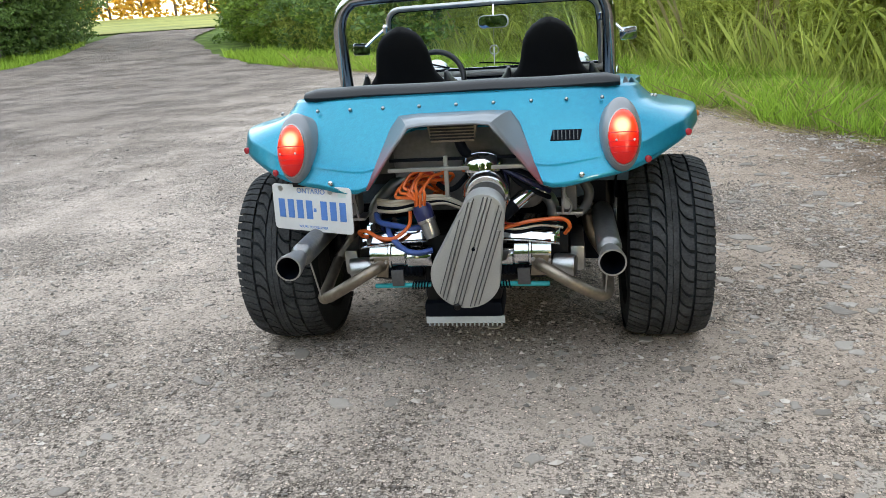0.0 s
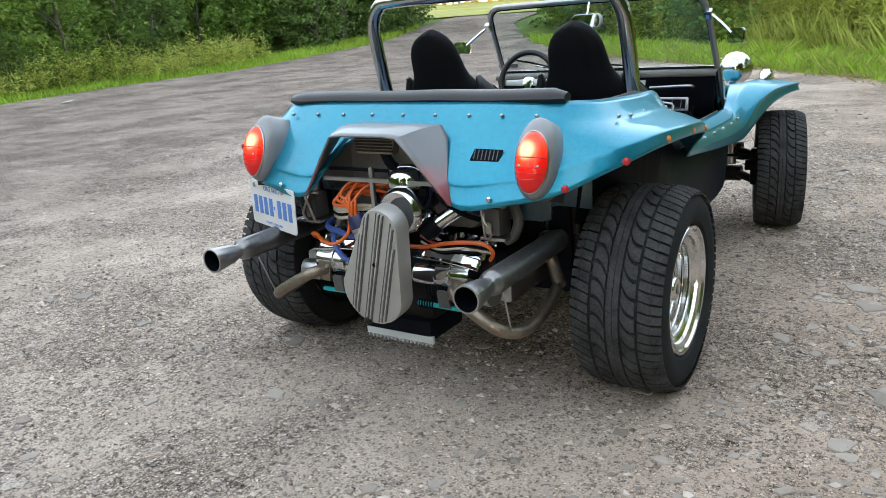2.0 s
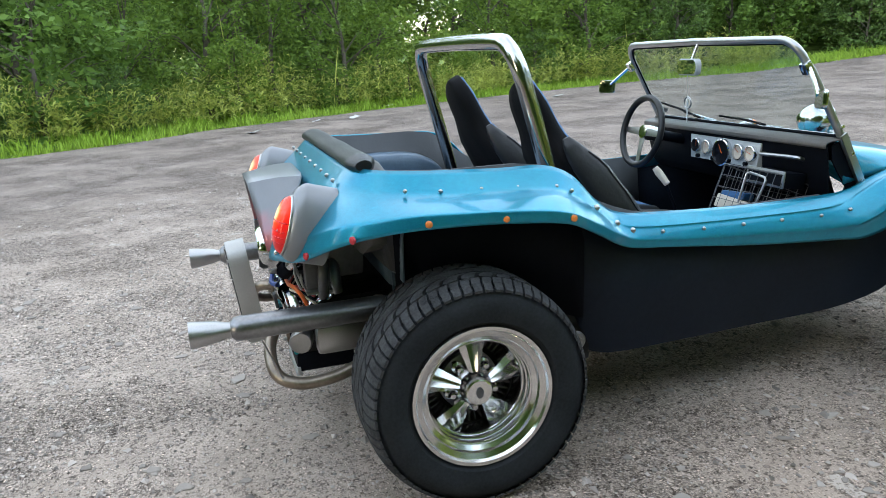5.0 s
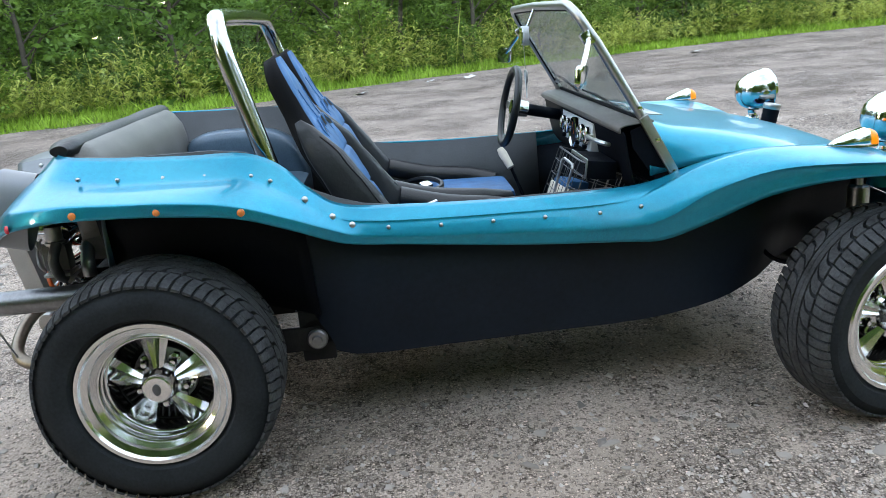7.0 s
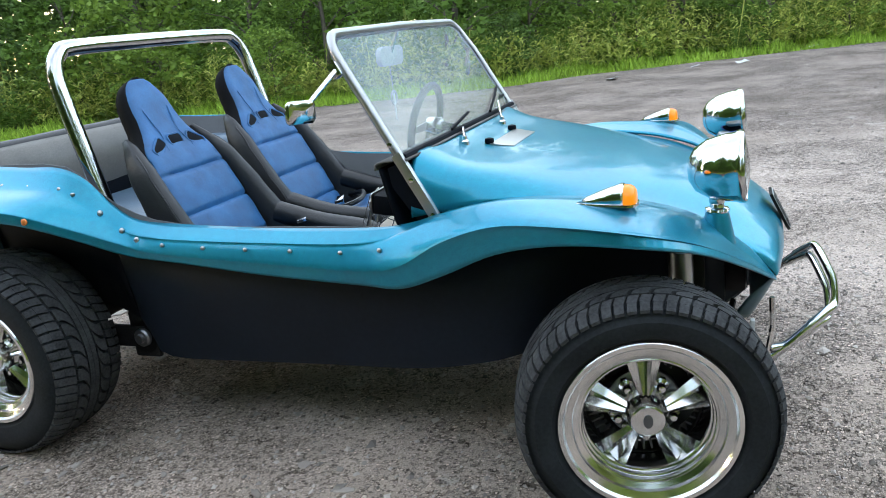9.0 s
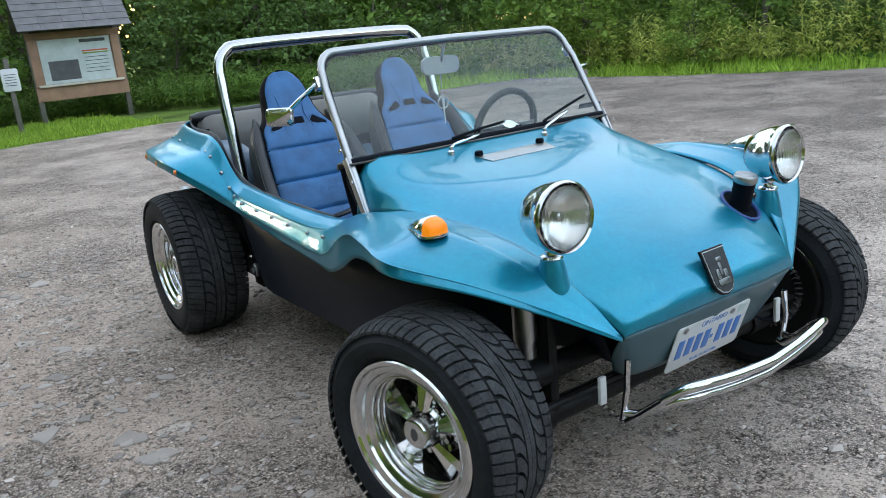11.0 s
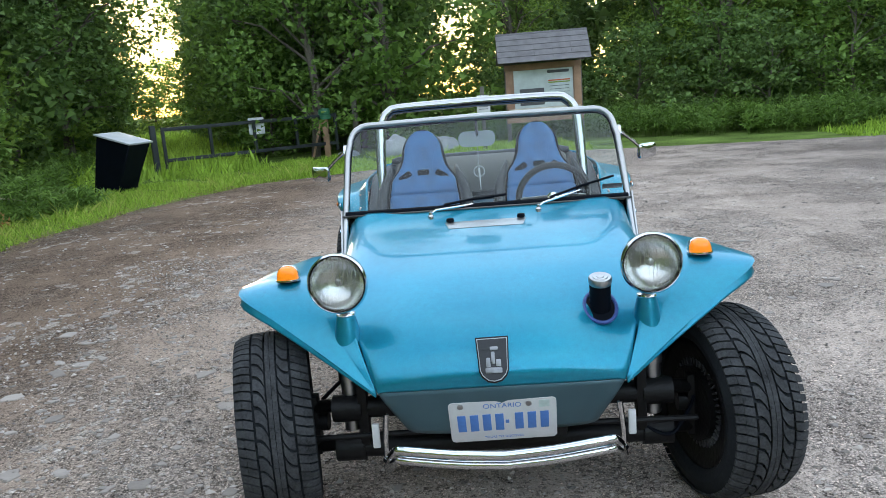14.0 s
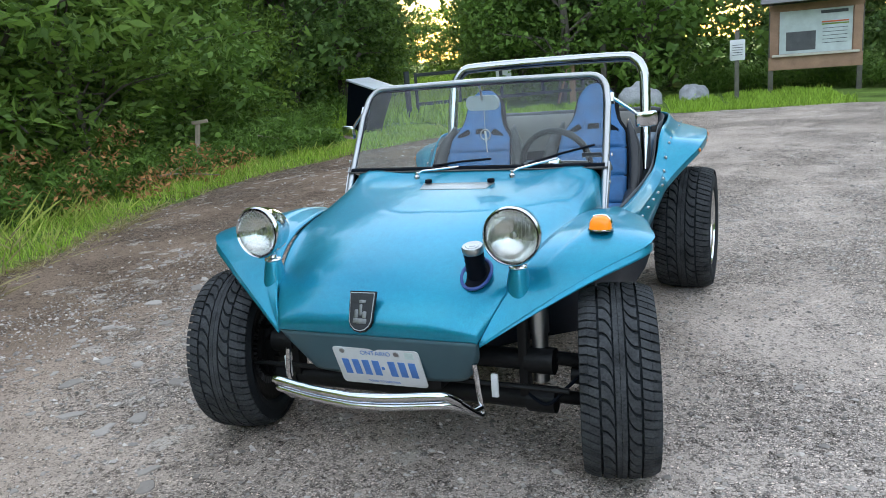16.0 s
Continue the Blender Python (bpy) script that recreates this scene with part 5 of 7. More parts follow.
for p in path[1:-1]:
    c = Vector((0.42 if p.x > 0 else -0.42 if p.x < 0 else 0.0, 1.33 if abs(p.x) > 0.1 else 1.24, 1.02 if abs(p.x) > 0.1 else 1.16))
    c.x, c.y, c.z = (c.x if abs(p.x) > 0.1 else p.x), p.y + (p.z - c.z) * 0.58, c.z
    inner.append(p + (c - p).normalized() * 0.0155)
part("rubber_seal", tube(inner, 0.0050, 8), BLACK, buggy, "black rubber seal round the windshield glass")
# one flat pane inside the frame
w_up = Vector((0, 1.213 - 1.402, 1.212 - 0.886)).normalized()
w_at = Vector((0, 1.402, 0.886))
glass_in = [Vector((p.x, 0, 0)) + w_at + w_up * max(0.0, (p - w_at).dot(w_up)) for p in path if p.z > 0.88]
bm = bmesh.new()
bm.faces.new([bm.verts.new(p) for p in glass_in])
back = bmesh.ops.extrude_face_region(bm, geom=bm.faces[:])["geom"]
for v in back:
    if isinstance(v, bmesh.types.BMVert):
        v.co += Vector((0, w_up.z, -w_up.y)) * 0.005
g = part("windshield", bm, GLASS, buggy, "clear flat windshield glass", angle=5)
g.visible_shadow = False
part("windshield_seal", tube([(-0.545, 1.412, 0.878), (0.545, 1.412, 0.878)], 0.011, 8), BLACK, buggy, "black rubber seal")

# headlamps
for s in (1, -1):
    lamp = new("headlamp")
    lamp.parent = buggy
    lamp["label"] = "round chrome headlamp on a stalk"
    m = frame_of((s * 0.444, 2.232, 0.802), (s * 0.04, 1, 0.045), (1, 0, 0)) @ Matrix.Scale(0.915, 4)
    prof = [(0, -0.125), (0.03, -0.122), (0.058, -0.105), (0.079, -0.07), (0.089, -0.03), (0.092, 0.0), (0.096, 0.004), (0.096, 0.016), (0.091, 0.022), (0.086, 0.016)]
    part("bucket", lathe(prof, 36, m), CHROME, lamp, "bullet-shaped chrome shell", angle=50)
    part("reflector", lathe([(0.088, 0.010), (0.07, -0.02), (0.035, -0.045), (0, -0.05)], 28, m), REFLECTOR, lamp)
    for i in range(-6, 7):
        u = i * 0.0125
        hgt = 2 * math.sqrt(0.084 ** 2 - u ** 2)
        part("flute", tube([m @ Vector((u, -hgt / 2, 0.017)), m @ Vector((u, 0, 0.030 - u * u * 1.8)), m @ Vector((u, hgt / 2, 0.017))], 0.0011, 5), LAMP_GLASS, lamp)
    part("bulb", lathe([(0, 0.0), (0.012, -0.006), (0.014, -0.03), (0, -0.045)], 12, m), STEEL, lamp)
    part("lens", lathe([(0.089, 0.014), (0.07, 0.024), (0.035, 0.030), (0, 0.032)], 28, m), LAMP_GLASS, lamp, "fluted glass lens", solid=0.003)
    part("stalk", lathe([(0.048, -0.10), (0.040, -0.06), (0.033, -0.025), (0.029, -0.008), (0.026, 0.002), (0, 0.004)], 24, pose(s * 0.440, 2.186, 0.692)), PAINT, lamp, "short blue painted lamp foot", angle=60)
    part("collar", lathe([(0, 0.0), (0.028, 0.0), (0.030, 0.004), (0.028, 0.009), (0.018, 0.012), (0.016, 0.020), (0.019, 0.024), (0.019, 0.034), (0, 0.036)], 20, pose(s * 0.440, 2.186, 0.692)), CHROME, lamp, "chrome foot ring and nut")
    # turn signal
    t = new("turn_signal")
    t.parent = buggy
    t["label"] = "chrome teardrop turn signal with an amber lens"
    m = pose(s * 0.648, 2.000, 0.772)

    def arch(y, wd, hh):
        return [m @ Vector((wd * math.copysign(abs(math.cos(a)) ** 0.7, math.cos(a)), y, hh * math.sin(a) ** 0.8)) for a in [math.pi * j / 10 for j in range(11)]]

    bm = bmesh.new()
    vs = grid(bm, [arch(-0.006, 0.034, 0.041), arch(-0.012, 0.036, 0.043), arch(-0.055, 0.028, 0.029), arch(-0.092, 0.017, 0.014), arch(-0.112, 0.005, 0.003)])
    part("housing", bm, CHROME, t, solid=0.002)
    bm = bmesh.new()
    vs = grid(bm, [arch(-0.008, 0.034, 0.040), arch(0.006, 0.033, 0.038), arch(0.014, 0.031, 0.034), arch(0.019, 0.026, 0.027), arch(0.021, 0.010, 0.010)])
    bm.faces.new(vs[-1])
    part("amber_lens", bm, AMBER, t, "ribbed amber lens")
    rim = [(0.039 * math.cos(a), 0.026 * math.sin(a)) for a in [math.pi * j / 12 for j in range(13)]] + [(-0.036, -0.02), (-0.026, -0.07), (-0.008, -0.118), (0.008, -0.118), (0.026, -0.07), (0.036, -0.02)]
    part("base_ring", plate(rim, 0.006, m @ pose(0, 0, -0.006), 0.002), CHROME, t)
    # tail light
    t = new("tail_light")
    t.parent = buggy
    t["label"] = "lit oval red tail light in a grey housing"
    m = frame_of((s * 0.510, -0.416, 0.801), (s * 0.12, -1, 0.30), (1, 0, 0))
    bm = lathe([(1.0, -0.09), (1.0, -0.004), (0.97, 0.006), (0.90, 0.018), (0.80, 0.027), (0.70, 0.031)], 36)
    for v in bm.verts:
        f = max(0.0, v.co.z) / 0.031
        v.co = m @ Vector((v.co.x * 0.061, v.co.y * 0.113 - 0.010 * f, v.co.z))
    part("housing", bm, PAINT_GREY, t, "grey teardrop housing")
    bm = lathe([(1.0, -0.004), (1.04, 0.0), (1.04, 0.005), (1.0, 0.007)], 36)
    for v in bm.verts:
        v.co = m @ Vector((v.co.x * 0.0455, v.co.y * 0.0825 - 0.012, v.co.z + 0.029))
    part("bezel", bm, STEEL, t, "thin bright bezel")

    def dome(x, y, lift=0.0):
        rr = min(1.0, math.hypot(x / 0.0455, (y + 0.012) / 0.0825))
        return m @ Vector((x, y, 0.031 + lift + 0.034 * math.sqrt(max(0.0, 1 - rr ** 2.3))))

    for low, material, name, lab in ((True, RED_LENS, "red_lens", "glowing red lower lens"), (False, RED_LENS, "brake_lens", "brightly lit upper lens")):
        rows = []
        for i in range(13):
            v_ = -0.0945 + 0.0925 * i / 12 if low else -0.0010 + 0.0715 * i / 12
            half = 0.0455 * math.sqrt(max(0.0, 1 - ((v_ + 0.012) / 0.0825) ** 2))
            ripple = 0.0006 * (i % 2)
            rows.append([dome(half * u, v_, ripple) for u in (-1, -0.9, -0.7, -0.4, 0, 0.4, 0.7, 0.9, 1)])
        bm = bmesh.new()
        grid(bm, rows)
        part(name, bm, material, t, lab)
    for v_ in (-0.0015, -0.028, -0.044, -0.060):
        half = 0.0455 * math.sqrt(max(0.0, 1 - ((v_ + 0.012) / 0.0825) ** 2)) * 0.96
        part("lens_line", tube([dome(half * u, v_, 0.0006) for u in (-1, -0.8, -0.4, 0, 0.4, 0.8, 1)], 0.0011 if v_ < -0.01 else 0.0016, 6), RED_DOT, t)
    for u in (-0.026, 0.026):
        part("lens_screw", lathe([(0.0035, 0), (0.0035, 0.0015), (0, 0.002)], 8, Matrix.Translation(dome(u, -0.024) - m.translation) @ m), STEEL, t)

# seats
def seat(x, back):
    s = new("bucket_seat")
    s.parent = buggy
    s["label"] = "high-backed black bucket seat with blue quilted centre"
    reach = [(0.0, 0.700), (0.10, 0.672), (0.22, 0.618), (0.39, 0.560), (0.57, 0.497), (0.69, 0.445), (0.87, 0.388), (1.0, 0.352)]
    run = lambda f: float(np.interp(f, [q[0] for q in reach], [q[1] for q in reach]))
    axis = lambda f: Vector((x, back - 0.768 + (run(f - 0.05) + run(f) + run(f + 0.05)) / 3, 0.43 + 0.702 * f))
    stations = [(0.0, 0.235, 0.090), (0.2, 0.245, 0.072), (0.4, 0.240, 0.046), (0.55, 0.226, 0.028), (0.64, 0.206, 0.018), (0.72, 0.182, 0.010)]
    fwd = Vector((0, 0.89, 0.456))
    # the shell's back and the slim head that rises out of the shoulders
    head = [(0.0, 0.205), (0.3, 0.215), (0.55, 0.200), (0.64, 0.178), (0.70, 0.142), (0.74, 0.121), (0.78, 0.111), (0.84, 0.104), (0.89, 0.097), (0.93, 0.085), (0.965, 0.064), (0.987, 0.038), (1.0, 0.012)]
    thick = lambda f: 0.036 * float(np.interp(f, (0.66, 0.78, 0.9, 1.0), (1.0, 0.80, 0.74, 0.5)))
    rows = []
    for f, w in head:
        c = axis(f)
        rows.append([c + Vector((w * u, 0, 0)) + fwd * (thick(f) * v) for u, v in ((-0.96, 0.8), (-0.8, 1.0), (-0.4, 0.95), (0.4, 0.95), (0.8, 1.0), (0.96, 0.8), (1.05, 0.1), (1.04, -0.7), (0.92, -1.25), (0.4, -1.5), (-0.4, -1.5), (-0.92, -1.25), (-1.04, -0.7), (-1.05, 0.1))])
    bm = bmesh.new()
    vs = grid(bm, rows, close=True)
    bm.faces.new(vs[-1])
    bm.faces.new(vs[0][::-1])
    part("backrest", bm, SEAT_BACK, s, "black cloth backrest", angle=60)
    for u in (-1, 1):
        rows = []
        for k in range(19):
            f = 0.745 * k / 18
            w = float(np.interp(f, [q[0] for q in stations], [q[1] for q in stations]))
            wing = float(np.interp(f, [q[0] for q in stations], [q[2] for q in stations]))
            end = 1.0 if k < 15 else (1.0, 0.93, 0.80, 0.60, 0.25)[k - 14]
            mid, half = w * 0.90, w * 0.135
            ring = []
            for t in range(14):
                a = 2 * math.pi * t / 14
                lat, fw = math.cos(a), math.sin(a)
                lat, fw = math.copysign(abs(lat) ** 0.75, lat), math.copysign(abs(fw) ** 0.75, fw)
                forward = (wing + 0.040) * fw if fw > 0 else 0.034 * fw
                ring.append(axis(f) + Vector((u * (mid + half * lat * end + 0.02 * w * max(0, fw)), 0, 0)) + fwd * (forward * end + 0.0015 * math.sin(k * 1.7 + t)))
            rows.append(ring)
        bm = bmesh.new()
        vs = grid(bm, rows, close=True)
        bm.faces.new(vs[-1])
        bm.faces.new(vs[0][::-1])
        bmesh.ops.recalc_face_normals(bm, faces=bm.faces)
        part("side_bolster", bm, BOLSTER, s, "padded black vinyl side bolster", angle=70)
        lip = [r[2 if u > 0 else 2] for r in rows[1:17]]
        part("seam_piping", tube(smooth_line(lip, 2), 0.0032, 6), VINYL, s)
    # one blue front cover with stitched seams across
    wmap = lambda f: float(np.interp(f, [q[0] for q in head], [q[1] for q in head]))
    rows = []
    for i in range(121):
        f = 0.03 + 0.955 * i / 120
        blend = min(1.0, max(0.0, (f - 0.56) / 0.16))
        blend = blend * blend * (3 - 2 * blend)
        full = wmap(f)
        w = full * (0.85 + 0.09 * blend)
        dip = sum(math.exp(-((f - k) / 0.008) ** 2) for k in (0.19, 0.365, 0.545))
        low = 1.0 if f < 0.60 else max(0.0, 1 - (f - 0.60) / 0.10)
        puff = 0.006 * low * abs(math.sin((f - 0.19) / 0.1775 * math.pi)) ** 0.6
        rows.append([axis(f) + Vector((w * u, 0, 0)) + fwd * (thick(f) + 0.0065 + puff * (1 - abs(u) ** 4) - 0.008 * dip + 0.010 * low * abs(u) ** 3 - 0.016 * abs(u) ** 12 + 0.0016 * math.sin(u * 7 + f * 31) * math.sin(f * 23)) for u in (-1, -0.97, -0.9, -0.75, -0.55, -0.36, -0.18, 0, 0.18, 0.36, 0.55, 0.75, 0.9, 0.97, 1)])
    bm = bmesh.new()
    grid(bm, rows)
    part("front_cover", bm, BLUE_CLOTH, s, "blue quilted cloth seat cover", solid=0.01, angle=70)
    for u in (-1, 1):
        fold = [axis(f) + Vector((u * wf, 0, 0)) + fwd * (thick(f) + 0.0085) for f, wf in ((0.84, 0.060), (0.78, 0.052), (0.72, 0.045), (0.66, 0.060), (0.60, 0.062))]
        part("seam", tube(smooth_line(fold, 3), 0.0018, 5), BLUE_CLOTH, s)
    for u, f, wd, hh, tilt in ((0, 0.685, 0.060, 0.034, 0), (-1, 0.665, 0.070, 0.034, -36), (1, 0.665, 0.070, 0.034, 36)):
        m = frame_of(axis(f) + Vector((u * 0.092, 0, 0)) + fwd * (thick(f) + 0.004), fwd + Vector((-u * 0.06, 0, 0)), (1, 0, 0)) @ pose(0, 0, 0, 0, 0, tilt)
        slot = part("harness_slot", plate(round_rect(wd, hh, 0.010), 0.006, m, 0.002), BLACK, s, "black harness slot")
        part("slot_rim", tube([m @ Vector((px, py, 0.004)) for px, py in round_rect(wd + 0.005, hh + 0.005, 0.012)], 0.0040, 6, closed=True), BLUE_CLOTH, slot, "blue padded rim")
    dy = back - 0.735
    m = pose(x, 0.88 + dy, 0.485, 4)
    bm = box((0.46, 0.48, 0.10), m, 0.045)
    part("cushion", bm, VINYL, s, "black seat cushion")
    for u in (-1, 1):
        part("bolster", tube(smooth_line([(x + u * 0.22, 0.66 + dy, 0.62), (x + u * 0.225, 0.82 + dy, 0.575), (x + u * 0.215, 1.0 + dy, 0.550), (x + u * 0.18, 1.10 + dy, 0.525)], 4), 0.040, 12), VINYL, s)
    part("cushion_panel", box((0.30, 0.34, 0.045), pose(x, 0.965 + dy, 0.540, -2), 0.020), BLUE_CLOTH, s, "blue cloth seat centre")
    return s


seat(0.293, 0.768)
seat(-0.290, 0.734)

# exhaust
for s in (1, -1):
    e = new("exhaust")
    e.parent = buggy
    e["label"] = "steel exhaust with a flared tip"
    x = 0.462 * s
    prof = [(0.034, -0.745), (0.0385, -0.745), (0.0390, -0.733), (0.030, -0.665), (0.0225, -0.640), (0.0225, -0.632), (0.0340, -0.620), (0.0360, -0.605), (0.0360, -0.20), (0.03, -0.17), (0, -0.17)]
    m = Matrix(((1, 0, 0, x), (0, 0, 1, 0), (0, 1, 0, 0.505), (0, 0, 0, 1)))
    part("muffler", lathe(prof[5:], 24, m), MUFFLER, e, "dull dark steel muffler")
    part("flared_tip", lathe(prof[:6], 24, m), STEEL, e, "bright steel flared tip")
    part("tip_inside", lathe([(0.0345, -0.743), (0.029, -0.69), (0.020, -0.64), (0, -0.62)], 24, m), BLACK, e)
    pts = smooth_line([(s * 0.250, -0.45, 0.412), (s * 0.272, -0.50, 0.412), (s * 0.345, -0.525, 0.374), (s * 0.425, -0.515, 0.328), (s * 0.464, -0.45, 0.305), (s * 0.474, -0.34, 0.316), (s * 0.47, -0.22, 0.36)], 6)
    part("header_pipe", tube(pts, 0.019, 12), PIPE, e, "heat-stained curved header pipe")

# licence plates: the number is shown as plain bars
def licence(m, label):
    p = part("licence_plate", plate(round_rect(0.305, 0.152, 0.014), 0.003, m, 0.001), WHITE, buggy, label)
    part("province_name", letters("ONTARIO", 0.024, m @ pose(0, 0.057, 0.0032)), BLUE_INK, p)
    for i in range(4):
        part("number_bar", box((0.024, 0.062, 0.0016), m @ pose(-0.118 + 0.036 * i, -0.004, 0.0036), 0.0004), BLUE_INK, p)
    for i in range(3):
        part("number_bar", box((0.024, 0.062, 0.0016), m @ pose(0.046 + 0.036 * i, -0.004, 0.0036), 0.0004), BLUE_INK, p)
    part("slogan", letters("YOURS TO DISCOVER", 0.0115, m @ pose(0, -0.062, 0.0032)), BLUE_INK, p)
    part("crown_mark", box((0.010, 0.012, 0.0012), m @ pose(0.012, -0.004, 0.0034)), BLUE_INK, p)
    part("year_sticker", plate(round_rect(0.030, 0.026, 0.003), 0.0008, m @ pose(0.118, 0.056, 0.003)), STICKER, p, "pale green year sticker")
    for x in (-0.118, 0.075):
        part("plate_bolt", lathe([(0.009, 0), (0.009, 0.003), (0, 0.005)], 10, m @ pose(x, 0.062 if x < 0 else 0.06, 0.003)), STEEL, p)
    return p


licence(frame_of((-0.468, -0.446, 0.608), (-0.30, -0.95, 0.02), (0.95, -0.31, -0.02)), "white licence plate with blue characters")
licence(frame_of((-0.001, 2.302, 0.387), (0, 0.94, -0.35), (-1, 0, 0.015)), "white licence plate with blue characters")

# belt guard: an egg-shaped ribbed cover
bm = bmesh.new()
top, bot = Vector((0.106, -0.562, 0.640)), Vector((0.034, -0.585, 0.412))
outline = []
for i in range(13):
    a = radians(0 + 180 * i / 12)
    outline.append((0.064 * math.cos(a), 0.215 + 0.064 * math.sin(a)))
for i in range(17):
    a = radians(180 + 180 * i / 16)
    outline.append((0.108 * math.cos(a), 0.108 * math.sin(a)))
m = frame_of(bot, (0, -1, -0.12), top - bot)
m = m @ Matrix.Rotation(radians(-90), 4, "Z")
guard = part("belt_guard", plate(outline, 0.062, m @ pose(0, 0, -0.062), 0.008), CAST, buggy, "ribbed cast aluminium belt guard")
for u in (-0.062, -0.050, -0.038, -0.012, 0.0, 0.012, 0.038, 0.050, 0.062):
    y0 = -math.sqrt(0.099 ** 2 - u ** 2)
    y1 = 0.215 + math.sqrt(max(0.0, 0.056 ** 2 - u ** 2)) if abs(u) < 0.054 else 0.18
    # thin dark bar in place of the shade in a groove
    part("rib", box((0.0030, y1 - y0, 0.004), m @ pose(u, (y0 + y1) / 2, 0.001)), SHROUD, guard)
part("bolt", lathe([(0, 0.006), (0.006, 0.005), (0.008, 0)], 8, m @ pose(0, 0.10, 0)), BLACK, guard)

for u in (-0.056, -0.044, -0.006, 0.006, 0.044, 0.056):
    y0 = -math.sqrt(0.097 ** 2 - u ** 2)
    y1 = 0.215 + math.sqrt(max(0.0, 0.054 ** 2 - u ** 2)) if abs(u) < 0.052 else 0.18
    part("ridge", box((0.0055, y1 - y0, 0.006), m @ pose(u, (y0 + y1) / 2, 0.002), 0.0012), CAST, guard)
part("foot_bolt", lathe([(0.012, 0), (0.012, 0.010), (0.008, 0.014), (0, 0.014)], 8, m @ pose(0, -0.103, -0.004)), DARK_METAL, guard)
# front of the car
bumper = new("front_bumper")
bumper.parent = buggy
bumper["label"] = "chrome tube front bumper with two bars"
for dz, dy, name in ((0.0, 0.0, "upper_bar"), (-0.034, -0.014, "lower_bar")):
    half = smooth_line([(0.0, 2.494 + dy, 0.372 + dz), (0.13, 2.486 + dy, 0.377 + dz), (0.265, 2.470 + dy, 0.388 + dz), (0.292, 2.452 + dy, 0.380 + dz * 0.9), (0.312, 2.41 + dy, 0.346 + dz * 0.7)], 3)
    part(name, tube([Vector((-q.x, q.y, q.z)) for q in half[:0:-1]] + half, 0.0125, 12), CHROME, bumper)
for s in (1, -1):
    part("end_bend", tube([(s * 0.310, 2.415, 0.348), (s * 0.326, 2.36, 0.298), (s * 0.335, 2.318, 0.264), (s * 0.340, 2.300, 0.268)], 0.012, 10), CHROME, bumper)
    part("end_link", tube([(s * 0.311, 2.40, 0.322), (s * 0.328, 2.345, 0.292), (s * 0.342, 2.315, 0.290)], 0.010, 10), CHROME, bumper)
    part("strut", tube([(s * 0.342, 2.306, 0.262), (s * 0.338, 2.320, 0.35), (s * 0.330, 2.318, 0.43)], 0.008, 8), CHROME, bumper, "thin chrome strut")
    # front suspension
    susp = new("front_suspension")
    susp.parent = buggy
    susp["label"] = "black front axle arms with a grey shock absorber"
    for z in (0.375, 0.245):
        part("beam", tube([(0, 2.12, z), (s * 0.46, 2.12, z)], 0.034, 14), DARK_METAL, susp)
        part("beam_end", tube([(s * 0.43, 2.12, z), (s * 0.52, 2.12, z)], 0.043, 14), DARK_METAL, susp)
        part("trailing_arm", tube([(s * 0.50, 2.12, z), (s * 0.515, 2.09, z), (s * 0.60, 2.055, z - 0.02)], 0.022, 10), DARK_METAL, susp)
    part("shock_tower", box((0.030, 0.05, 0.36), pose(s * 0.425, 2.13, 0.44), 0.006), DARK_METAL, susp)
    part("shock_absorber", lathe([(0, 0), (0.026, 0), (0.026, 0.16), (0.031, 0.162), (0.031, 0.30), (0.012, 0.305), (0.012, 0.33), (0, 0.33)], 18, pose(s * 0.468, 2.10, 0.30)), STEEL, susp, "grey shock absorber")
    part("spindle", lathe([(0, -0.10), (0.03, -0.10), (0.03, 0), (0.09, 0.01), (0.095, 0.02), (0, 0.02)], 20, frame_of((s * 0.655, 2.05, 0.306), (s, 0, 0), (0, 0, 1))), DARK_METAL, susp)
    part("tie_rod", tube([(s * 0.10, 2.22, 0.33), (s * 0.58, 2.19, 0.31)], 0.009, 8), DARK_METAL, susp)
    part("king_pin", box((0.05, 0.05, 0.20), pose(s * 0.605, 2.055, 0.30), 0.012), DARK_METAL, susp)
part("brake_hose", tube(smooth_line([(-0.42, 2.14, 0.28), (-0.50, 2.17, 0.25), (-0.56, 2.14, 0.30), (-0.60, 2.08, 0.33)], 5), 0.006, 8), BLACK, buggy, "black brake hose")
part("brake_hose", tube(smooth_line([(0.40, 1.80, 0.46), (0.47, 1.83, 0.40), (0.53, 1.90, 0.385), (0.58, 2.0, 0.36)], 5), 0.007, 8), BLACK, buggy, "black brake hose")
part("reflector", box((0.022, 0.012, 0.075), pose(-0.372, 2.27, 0.345), 0.004), WHITE, buggy, "small white and blue reflector")
part("reflector", box((0.022, 0.012, 0.075), pose(0.372, 2.27, 0.345), 0.004), WHITE, buggy, "small white and blue reflector")
part("steering_box", box((0.14, 0.12, 0.12), pose(-0.12, 2.2, 0.36), 0.02), DARK_METAL, buggy)
# shield badge: a plain shape
m = frame_of((0.016, 2.344, 0.583), (0, 0.91, 0.42), (-1, 0, 0.01))
sh = [(x * 1.15, y * 1.12) for x, y in [(-0.040, 0.056), (0.0, 0.056), (0.040, 0.056), (0.037, 0.0), (0.036, -0.028), (0.030, -0.042), (0.017, -0.054), (0.0, -0.058), (-0.017, -0.054), (-0.030, -0.042), (-0.036, -0.028), (-0.037, 0.0)]]
badge = part("hood_badge", plate(sh, 0.008, m, 0.002), DARK_METAL, buggy, "shield-shaped chrome and black badge")
